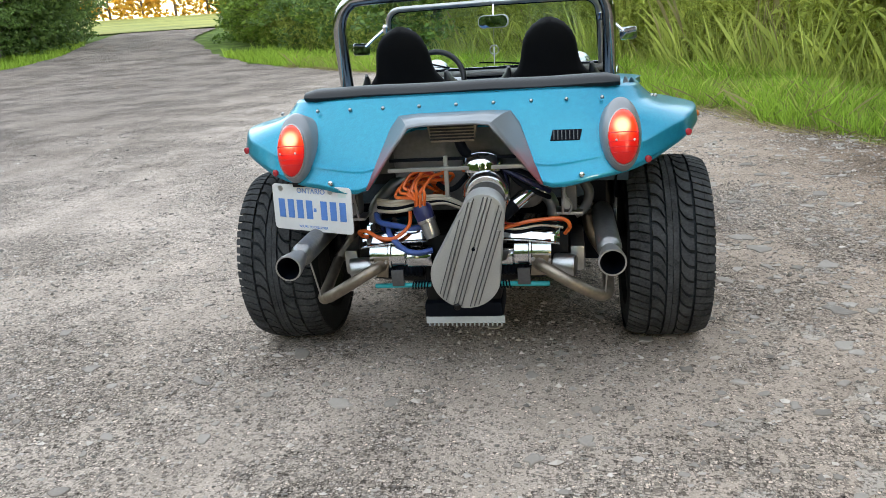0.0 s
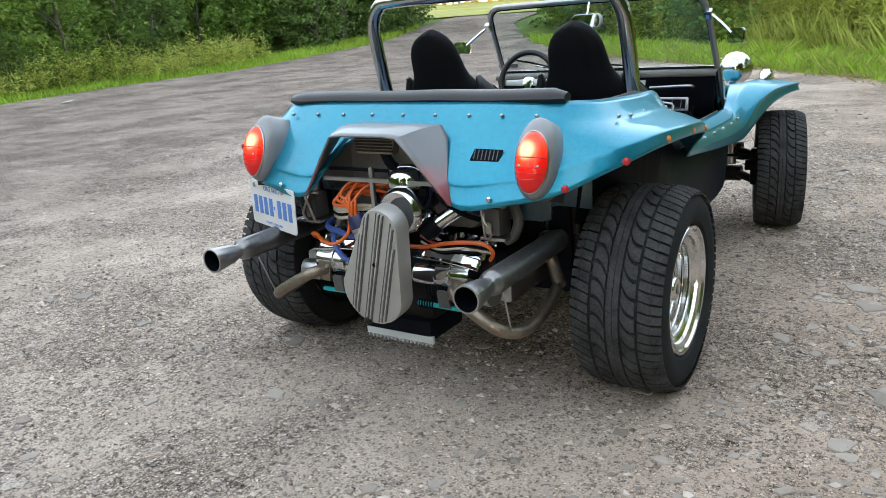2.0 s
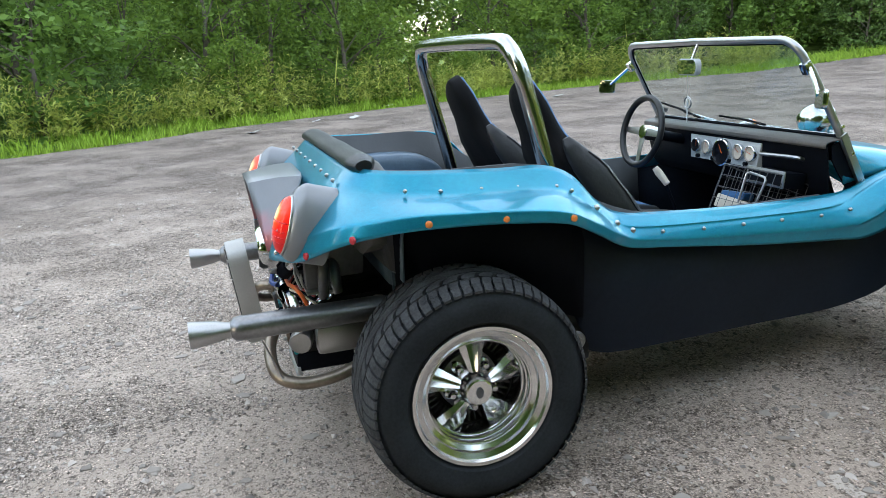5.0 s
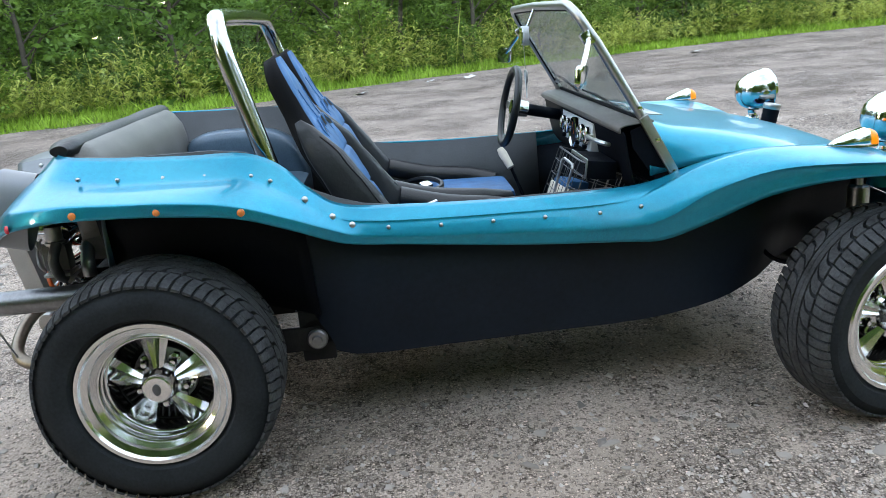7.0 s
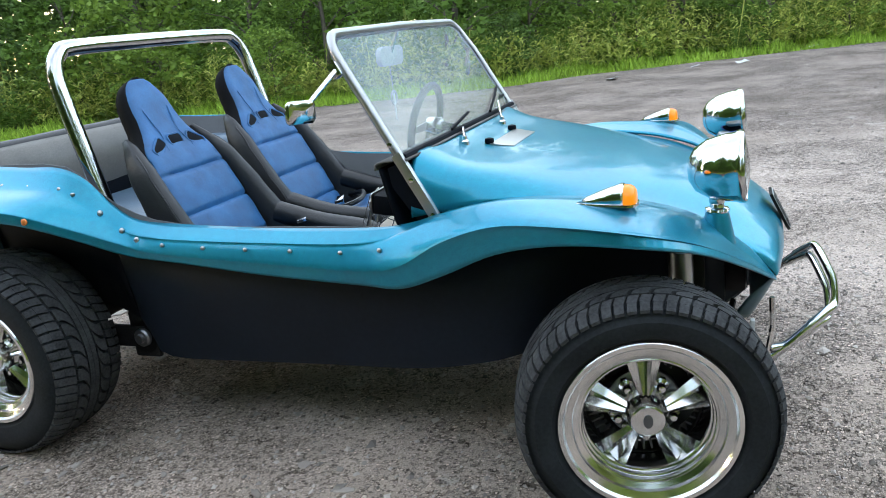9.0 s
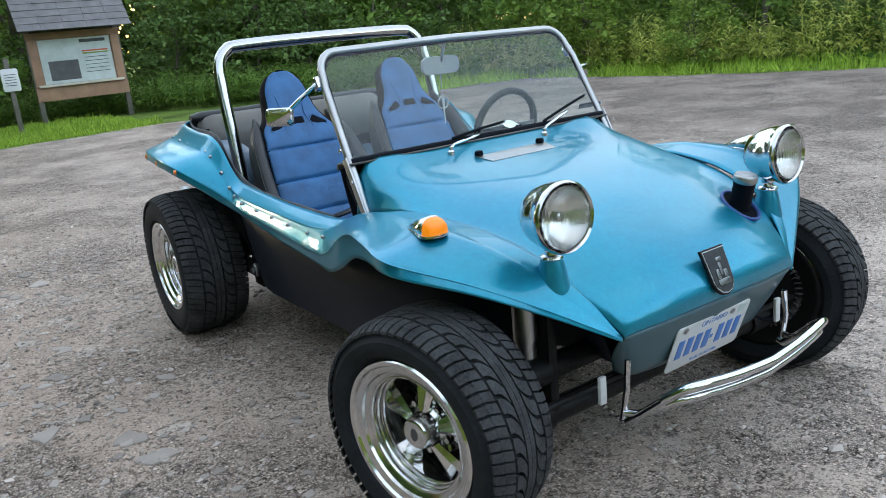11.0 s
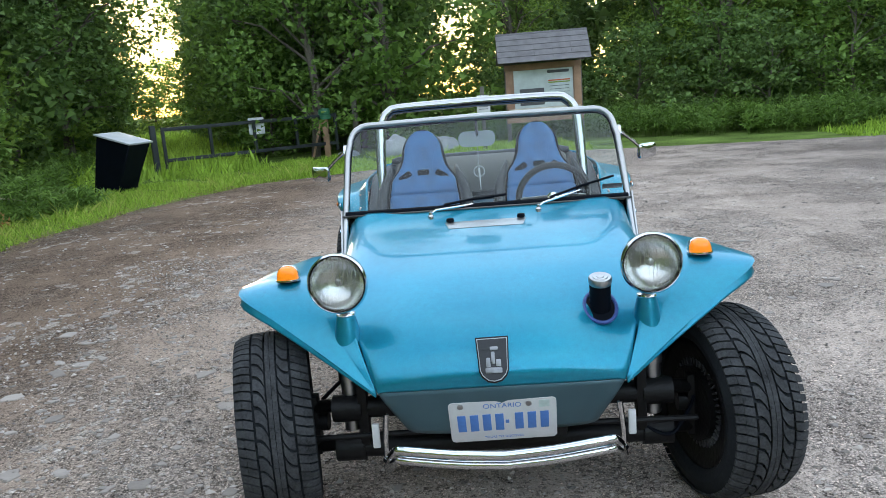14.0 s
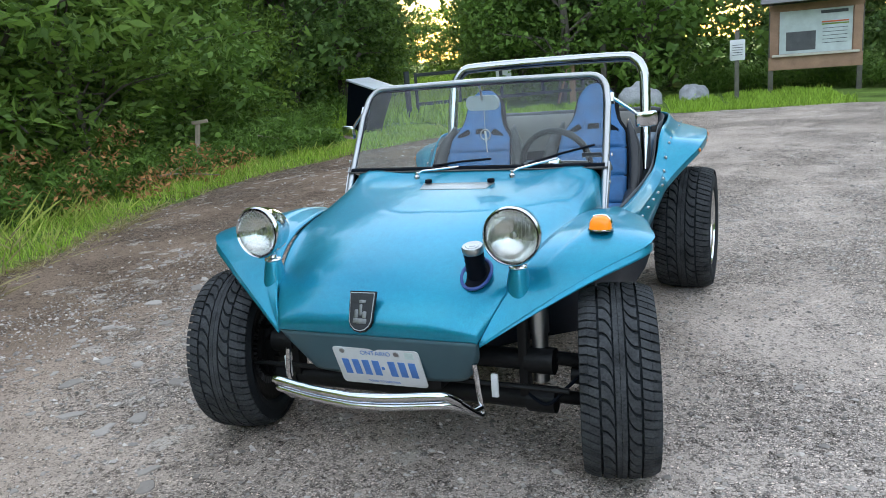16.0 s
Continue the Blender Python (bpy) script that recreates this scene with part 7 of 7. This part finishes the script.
for s in (1, -1):
    # rolled chrome tin over the cylinders and a chrome heater drum
    rows = []
    for i in range(15):
        y = -0.30 - 0.15 * i / 14
        z = 0.534 - 0.050 * (i / 14) ** 2 + 0.009 * math.sin(i * 1.9)
        rows.append([(s * (0.10 + 0.22 * k / 8), y, z - 0.020 * (k / 8) ** 2) for k in range(9)])
    bm = bmesh.new()
    grid(bm, rows)
    part("tinware", bm, CHROME, eng, "folded chrome cylinder tin", solid=0.003)
    part("heater_drum", lathe([(0.0, 0.0), (0.040, 0.0), (0.046, 0.006), (0.046, 0.060), (0.050, 0.064), (0.050, 0.072), (0.046, 0.076), (0.046, 0.150), (0, 0.150)], 26, frame_of((s * 0.172, -0.412, 0.437), (s, 0, 0), (0, 0, 1)) @ Matrix.Diagonal((1, 1, 0.80, 1))), CHROME, eng, "chrome heater drum")
    part("drum_sleeve", lathe([(0.036, 0.0), (0.038, 0.004), (0.038, 0.080), (0.034, 0.084)], 24, frame_of((s * 0.09, -0.415, 0.428), (s, 0, 0), (0, 0, 1))), CHROME, eng, "chrome sleeve")
    part("hose_bellows", lathe([(0.030 + 0.004 * (i % 2), 0.006 * i) for i in range(24)], 18, frame_of((s * 0.125, -0.41, 0.392), (s, 0, 0), (0, 0, 1))), BLACK, eng, "black ribbed hose")
    part("strap", box((0.040, 0.012, 0.056), pose(s * 0.205, -0.455, 0.368, 8), 0.003), SHROUD, eng)
    # carburettor beside the tail
    carb = part("carburettor", box((0.050, 0.075, 0.085), pose(s * 0.352, -0.36, 0.605), 0.010), SHROUD, eng, "small cast carburettor")
    part("throat", lathe([(0.026, 0), (0.030, 0.004), (0.030, 0.012), (0.024, 0.016), (0.024, 0.06)], 18, frame_of((s * 0.352, -0.36, 0.640), (0, 0, 1), (1, 0, 0))), STEEL, carb)
    part("flange", box((0.085, 0.080, 0.010), pose(s * 0.352, -0.36, 0.555), 0.003), STEEL, carb)
    part("linkage", tube(smooth_line([(s * 0.33, -0.41, 0.66), (s * 0.34, -0.425, 0.62), (s * 0.36, -0.42, 0.585), (s * 0.35, -0.41, 0.56)], 4), 0.004, 6), STEEL, carb)
    part("lever", plate(round_rect(0.020, 0.036, 0.008), 0.004, frame_of((s * 0.345, -0.405, 0.59), (0, -1, 0), (1, 0, 0)), 0.001), STEEL, carb)
    part("runner", tube(smooth_line([(s * 0.39, -0.34, 0.655), (s * 0.415, -0.35, 0.61), (s * 0.40, -0.35, 0.56), (s * 0.37, -0.35, 0.54)], 4), 0.016, 10), SHROUD, carb)
    part("cylinder_head", box((0.10, 0.26, 0.13), pose(s * 0.30, -0.25, 0.43), 0.02), DARK_METAL, eng)
    part("valve_cover", box((0.05, 0.27, 0.09), pose(s * 0.375, -0.25, 0.40), 0.018), STEEL, eng, "finned valve cover")
    part("flange", plate([(-0.03, -0.035), (0.02, -0.035), (0.03, 0.03), (-0.02, 0.035)], 0.010, frame_of((s * 0.256, -0.455, 0.408), (0, -1, 0), (s, 0, 0)), 0.002), PIPE, eng)
    for bx, bz in ((0.236, 0.428), (0.276, 0.384)):
        part("bolt", lathe([(0, 0.010), (0.006, 0.010), (0.007, 0)], 6, frame_of((s * bx, -0.464, bz), (0, -1, 0), (1, 0, 0))), STEEL, eng)
    part("canister", lathe([(0, -0.04), (0.040, -0.04), (0.042, -0.03), (0.042, 0.03), (0.038, 0.04), (0, 0.04)], 20, frame_of((s * 0.335, -0.425, 0.394), (s, -0.25, 0), (0, 0, 1)) @ Matrix.Scale(0.85, 4)), STEEL, eng, "silver canister")
    part("push_rod_tube", tube([(s * 0.10, -0.35, 0.335), (s * 0.30, -0.35, 0.355)], 0.022, 10), DARK_METAL, eng)
    part("manifold", tube(smooth_line([(s * 0.08, -0.30, 0.68), (s * 0.20, -0.30, 0.66), (s * 0.29, -0.30, 0.58), (s * 0.30, -0.30, 0.52)], 4), 0.022, 10), STEEL, eng, "steel intake manifold")
    part("collector", tube(smooth_line([(s * 0.47, -0.20, 0.36), (s * 0.43, -0.16, 0.42), (s * 0.415, -0.18, 0.50), (s * 0.44, -0.20, 0.515)], 4), 0.022, 10), PIPE, eng)
    part("anti_sway_bar", tube([(s * 0.10, -0.44, 0.338), (s * 0.285, -0.44, 0.336)], 0.008, 8), CYAN, eng, "cyan bar")
    coil = [(s * (0.105 + 0.058 * i / 60), -0.44 + 0.013 * math.cos(i * 0.63), 0.338 + 0.013 * math.sin(i * 0.63)) for i in range(61)]
    part("spring", tube(coil, 0.0026, 6), BLACK, eng, "black coil spring")
    part("hanger_rod", tube([(s * 0.462, -0.55, 0.46), (s * 0.455, -0.50, 0.32)], 0.003, 6), STEEL, eng)
    part("hanger_rod", tube([(s * 0.34, -0.44, 0.69), (s * 0.33, -0.40, 0.56)], 0.005, 6), STEEL, eng)
    # rear suspension
    part("torsion_housing", tube([(s * 0.30, 0.41, 0.322), (s * 0.54, 0.41, 0.322)], 0.058, 16), DARK_METAL, buggy, "dark torsion bar housing")
    cap = part("torsion_cap", lathe([(0, 0.022), (0.014, 0.022), (0.016, 0.012), (0.026, 0.012), (0.031, 0.006), (0.031, -0.02)], 22, frame_of((s * 0.545, 0.41, 0.322), (s, 0, 0), (0, 0, 1))), MUFFLER, buggy, "round torsion cover with bolts")
    part("spring_plate", box((0.014, 0.44, 0.075), pose(s * 0.535, 0.20, 0.322), 0.004), DARK_METAL, buggy, "flat spring plate")
    part("torsion_bracket", box((0.02, 0.10, 0.16), pose(s * 0.53, 0.41, 0.330), 0.008), DARK_METAL, buggy)
    part("rear_shock", lathe([(0, 0), (0.024, 0), (0.024, 0.17), (0.032, 0.175), (0.032, 0.38), (0, 0.38)], 14, frame_of((s * 0.50, -0.09, 0.33), (-s * 0.10, 0.05, 1), (1, 0, 0))), DARK_METAL, buggy, "dark rear shock absorber")
# inner rear wheel housings
for s in (1, -1):
    pts_t = [(s * 0.555, -0.16, 0.885), (s * 0.585, 0.0, 0.875), (s * 0.595, 0.26, 0.86), (s * 0.60, 0.42, 0.77)]
    pts_b = [(s * 0.505, -0.15, 0.55), (s * 0.532, 0.0, 0.50), (s * 0.536, 0.28, 0.44), (s * 0.560, 0.43, 0.40)]
    part("wheel_housing", loft([pts_t, pts_b], 3, 1), BLACK, buggy, "black inner wheel housing", solid=0.004)
# badge on the tail: a plain dark shape
m = frame_of((0.345, -0.396, 0.802), (0.05, -1, 0.62), (1, 0, 0))
tag = part("tail_badge", plate([(-0.048, -0.018), (0.042, -0.018), (0.050, 0.018), (-0.040, 0.018)], 0.003, m, 0.001), BLACK, buggy, "small dark tail badge")
for i in range(7):
    part("badge_slot", box((0.003, 0.030, 0.002), m @ pose(-0.036 + 0.012 * i, 0, 0.0035)), GREY_TRIM, tag)

# studs and markers on the body
def stud(p, d, r=0.007, material=None, name="stud", label=""):
    return part(name, lathe([(r, -0.003), (r, 0.003), (r * 0.6, 0.006), (0, 0.007)], 10, frame_of(p, d, (0.01, 0.02, 1))), material or STEEL, buggy, label)


for s in (1, -1):
    for y, z in ((-0.137, 0.878), (-0.037, 0.867), (0.081, 0.861), (0.189, 0.855), (0.309, 0.844), (0.357, 0.826)):
        stud((s * 0.640, y, z), (s, 0, 0.35), 0.006)
    for x, y, z in ((0.634, 0.440, 0.765), (0.634, 0.508, 0.710), (0.636, 0.559, 0.682), (0.646, 0.657, 0.668), (0.648, 0.801, 0.660), (0.649, 0.945, 0.656), (0.650, 1.09, 0.652), (0.650, 1.244, 0.648), (0.650, 1.36, 0.655)):
        stud((s * x, y, z), (s, 0, 0.4), 0.009 if 0.43 < y < 0.6 else 0.006)
    for x, y, z in ((0.778, -0.115, 0.811), (0.790, 0.093, 0.803), (0.777, 0.295, 0.778)):
        stud((s * x, y, z), (s, 0, 0.1), 0.010, ORANGE_DOT, "side_marker", "small orange side marker")
    for x, y, z in ((0.722, -0.305, 0.781), (0.590, -0.412, 0.722)):
        stud((s * x, y, z), (s * 0.5, -1, 0), 0.011, RED_DOT, "rear_marker", "small red rear marker")
    for x in (0.12, 0.24, 0.35, 0.46):
        stud((s * x, -0.300, 0.900), (0, -1, 0.5), 0.006)
    stud((s * 0.39, -0.476, 0.695), (0, -1, 0.3), 0.008, CHROME)
stud((0.0, -0.300, 0.900), (0, -1, 0.5), 0.006)
# hook rail that carries the plate
part("plate_bracket", box((0.05, 0.06, 0.02), pose(-0.50, -0.42, 0.69), 0.004), DARK_METAL, buggy)


# ---- things round the lot ----
def kiosk():
    k = empty("notice_board", "wooden notice board with a shingled roof behind the gravel", "notice board", at=(-1.74, -15.0, 0))
    o = Matrix.Translation((-1.74, -15.0, 0)) @ Matrix.Scale(0.955, 4)
    for x in (-0.925, 0.925):
        part("post", box((0.11, 0.11, 2.15), o @ pose(x, 0, 1.03), 0.008), OLD_WOOD, k)
    part("back_board", box((1.74, 0.04, 1.40), o @ pose(0, 0, 1.22), 0.003), WOOD, k)
    part("rail", box((1.95, 0.07, 0.30), o @ pose(0, 0.05, 0.66), 0.006), WOOD, k, "carved lower board")
    part("rail", box((1.95, 0.08, 0.14), o @ pose(0, 0.05, 1.90), 0.006), WOOD, k)
    for x in (-0.86, 0.86):
        part("stile", box((0.18, 0.07, 1.05), o @ pose(x, 0.05, 1.33), 0.006), WOOD, k)
    part("ledge", box((1.80, 0.14, 0.05), o @ pose(0, 0.10, 0.835), 0.006), CREAM, k, "pale ledge")
    sheet = part("notice_sheet", box((1.50, 0.01, 0.95), o @ pose(0, 0.035, 1.34), 0.001), PAPER, k, "large pale map and notice sheet")
    part("picture_block", box((0.62, 0.004, 0.42), o @ pose(0.30, 0.043, 1.14)), SHROUD, sheet, "grey picture block")
    part("title_bar", box((0.55, 0.004, 0.07), o @ pose(-0.38, 0.043, 1.74)), GREY_TRIM, sheet)
    part("stripe", box((0.55, 0.004, 0.03), o @ pose(-0.40, 0.043, 1.52)), WIRE_ORANGE, sheet)
    part("stripe", box((0.55, 0.004, 0.03), o @ pose(-0.40, 0.043, 1.47)), LEAF_C, sheet)
    for i in range(5):
        part("text_bar", box((0.50, 0.004, 0.012), o @ pose(-0.40, 0.043, 1.38 - 0.08 * i)), GREY_TRIM, sheet)
    for s in (1, -1):
        roof = part("roof_slope", box((2.30, 0.92, 0.03), o @ pose(0, s * 0.30, 2.36, -s * 49), 0.004), OLD_WOOD, k)
        for r in range(5):
            for c in range(5):
                w = 0.46
                u = -1.15 + w / 2 + w * c
                part("shingle", box((w - 0.004, 0.24, 0.016), o @ pose(0, s * 0.30, 2.36, -s * 49) @ pose(u, s * (0.385 - 0.19 * r), 0.026 + 0.002 * ((r + c) % 2), s * 4)), SHINGLE, roof)
    part("ridge_cap", box((2.3, 0.10, 0.03), o @ pose(0, 0, 2.71), 0.008), SHINGLE, k)
    return k


kiosk()
k = empty("sign_post", "grey wooden post with a small white sign", "sign post", at=(-0.22, -13.6, 0))
part("post", box((0.09, 0.09, 1.45), pose(-0.22, -13.6, 0.70), 0.01), OLD_WOOD, k)
part("sign", plate(round_rect(0.30, 0.42, 0.03), 0.012, frame_of((-0.23, -13.545, 1.02), (0, 1, 0), (-1, 0, 0)), 0.002), WHITE, k, "white sign with faint lines")
for i in range(5):
    part("text_bar", box((0.20, 0.003, 0.012), pose(-0.23, -13.530, 1.12 - 0.05 * i)), GREY_TRIM, k)


def gate():
    a, b = Vector((7.05, -13.1, 0)), Vector((3.55, -15.6, 0))
    d = (b - a).normalized()
    ang = math.degrees(math.atan2(d.y, d.x))
    L = (b - a).length
    g = empty("gate", "dark steel bar gate across the grass path", "gate", at=tuple(a))
    o = Matrix.Translation(a) @ pose(0, 0, 0, 0, 0, ang)
    for z in (1.02, 0.32):
        part("rail", box((L, 0.07, 0.08), o @ pose(L / 2, 0, z), 0.01), GATE_PAINT, g)
    for f in (0.0, 0.25, 0.5, 0.75, 1.0):
        part("upright", box((0.07, 0.06, 0.72 if 0 < f < 1 else 0.95), o @ pose(L * f, 0, 0.67 if 0 < f < 1 else 0.60), 0.008), GATE_PAINT, g)
    part("post", box((0.12, 0.12, 1.15), o @ pose(-0.22, 0, 0.55), 0.01), GATE_PAINT, g, "dark gate post")
    s = part("sign", plate(round_rect(0.40, 0.40, 0.03), 0.01, o @ frame_of((L * 0.52, 0.05, 0.92), (0, 1, 0), (-1, 0, 0)), 0.002), WHITE, g, "square white sign with a red ring")
    ring = [o @ Vector((L * 0.52 + 0.11 * math.cos(t), 0.064, 0.95 + 0.11 * math.sin(t))) for t in [2 * math.pi * i / 20 for i in range(20)]]
    part("ring", tube(ring, 0.012, 6, closed=True), RED_DOT, s)
    part("bar", box((0.10, 0.004, 0.03), o @ pose(L * 0.52, 0.064, 0.95)), BLACK, s)
    part("chain", tube(smooth_line([o @ Vector((L, 0, 1.0)), o @ Vector((L + 0.35, 0, 0.98)), o @ Vector((L + 0.62, 0, 1.25))], 5), 0.015, 6), DARK_METAL, g)
    return g


gate()
k = empty("wooden_post", "weathered grey post beside the gate", "post", at=(3.05, -15.8, 0))
part("shaft", box((0.13, 0.13, 1.42), pose(3.05, -15.8, 0.70), 0.012), OLD_WOOD, k)
k = empty("marker_post", "wooden post with a green cap beside the gate", "post", at=(3.78, -15.45, 0))
part("shaft", box((0.14, 0.14, 0.95), pose(3.78, -15.45, 0.46), 0.012), WOOD, k)
part("cap", lathe([(0.16, 0), (0.16, 0.10), (0.14, 0.12), (0.15, 0.13), (0.15, 0.22), (0.12, 0.27), (0, 0.28)], 18, pose(3.78, -15.45, 0.93)), mat("green_plastic", (0.03, 0.16, 0.08), 0.45), k, "green ribbed cap")
part("brace", box((0.05, 0.05, 0.95), pose(4.00, -15.35, 0.45, 0, -18, 0), 0.006), WOOD, k)
# litter bin with a tilted lid
k = empty("litter_bin", "dark litter bin with a sloping pale lid on the grass", "bin", at=(6.50, -9.60, 0))
o = Matrix.Translation((6.50, -9.60, 0)) @ pose(0, 0, 0, 0, 0, 168)
bm = bmesh.new()
secs = []
for z0, z1, w, dp, sh in ((-0.02, -0.02, 0.54, 0.52, -0.20), (0.28, 0.28, 0.58, 0.55, -0.10), (0.86, 1.06, 0.66, 0.62, 0.14)):
    secs.append([o @ Vector((x * w / 2 + sh, y * dp / 2, z1 if x < 0 else z0)) for x, y in ((1, -1), (1, 1), (-1, 1), (-1, -1))])
vs = grid(bm, secs, close=True)
bm.faces.new(vs[0][::-1])
bm.faces.new(vs[-1])
bmesh.ops.bevel(bm, geom=bm.edges[:], offset=0.015, segments=1, affect="EDGES")
part("body", bm, BLACK, k)
part("lid", box((0.74, 0.70, 0.035), o @ pose(0.14, 0, 0.980, 0, 17, 0), 0.01), LID, k, "pale grey sloping lid")


def boulder(x, y, sx, sy, sz, seed, label):
    bm = bmesh.new()
    bmesh.ops.create_icosphere(bm, subdivisions=4, radius=1)
    for v in bm.verts:
        n = v.co.normalized()
        k = 1 + 0.35 * noise.noise(n * 1.1 + Vector((seed, 0, 0))) + 0.12 * noise.noise(n * 3 + Vector((0, seed, 0))) + 0.04 * noise.noise(n * 9)
        v.co = Vector((n.x * k * sx, n.y * k * sy, max(-0.2, n.z * k) * sz))
    bm.transform(pose(x, y, 0.0, 0, 0, seed * 40))
    return tagged(part("boulder", bm, ROCK, None, angle=60), label, "rock", "boulders by the gate")


boulder(1.81, -13.6, 0.52, 0.38, 0.48, 1.0, "large pale grey boulder on the grass")
boulder(0.75, -14.3, 0.40, 0.30, 0.36, 2.3, "grey boulder on the grass")
boulder(3.2, -15.1, 0.32, 0.26, 0.12, 3.1, "low flat grey rock by the post")
k = empty("old_post", "thin pale weathered stake with rusty dead leaves", "post", at=(6.40, -4.35, 0))
part("shaft", box((0.055, 0.055, 0.80), pose(6.40, -4.35, 0.37, 4, -8, 12), 0.010), DRY_BRANCH, k)
part("crosspiece", box((0.24, 0.04, 0.045), pose(6.30, -4.37, 0.755, 0, 4, 12), 0.008), DRY_BRANCH, k)
v = leaf_quads(clump_points([(6.2, -4.0, 0.35), (6.0, -3.4, 0.2), (5.9, -2.9, 0.15), (6.3, -2.5, 0.45), (6.1, -2.0, 0.25), (6.4, -1.6, 0.6), (6.0, -4.6, 0.2), (6.6, -3.2, 0.7), (5.75, -3.8, 0.15), (5.7, -2.6, 0.15), (5.8, -1.6, 0.2), (6.0, -0.9, 0.35)], 110, (0.36, 0.36, 0.2)), 0.07, 0.0, 0.36)
tagged(new("dead_leaves", quads_mesh("dead_leaves", v, RUST_LEAF)), "rusty dead leaves among the green bushes", "dead leaves", kind="stuff")

# fallen branches on the verge, and a thin trunk that leans out of the bushes
for pts, label in (([(6.6, -3.0, 0.10), (6.2, -3.5, 0.16), (5.7, -3.9, 0.08)], "long bare fallen branch on the verge"), ([(6.9, -6.4, 0.35), (6.5, -7.0, 0.18), (6.3, -7.9, 0.06)], "bare fallen branch below the bushes")):
    bm = tube(smooth_line(pts, 4), 0.016, 6, taper=0.4)
    tube([Vector(pts[1]), Vector(pts[1]) + Vector((-0.15, -0.25, 0.12))], 0.008, 5, bm=bm, taper=0.4)
    tagged(part("fallen_branch", bm, DRY_BRANCH, None), label, "branch", "fallen branches")
k = empty("leaning_trunk", "thin grey trunk leaning out of the bushes", "tree trunk", at=(7.6, -2.2, 0))
part("trunk", tube(smooth_line([(7.6, -2.2, -0.05), (7.45, -2.1, 1.0), (7.2, -2.15, 2.0), (6.95, -2.3, 3.2)], 4), 0.05, 8, taper=0.6), BARK, k)

# scraps of paper on the far verge
for x, y, w, a in ((-11.3, 0.2, 0.30, 20), (-12.6, 1.5, 0.16, 70), (-12.8, 2.3, 0.22, 130), (-14.0, 7.3, 0.30, 10), (-15.3, 3.6, 0.24, 45)):
    bm = box((w, w * 0.6, 0.004), pose(x, y, 0.025, 6, -8, a), 0)
    bmesh.ops.subdivide_edges(bm, edges=bm.edges[:], cuts=2, use_grid_fill=True)
    for v in bm.verts:
        v.co.z += 0.02 * noise.noise(v.co * 9)
    tagged(part("paper_scrap", bm, WHITE, None), "crumpled white scrap of paper on the verge", "litter", "scraps on the verge")
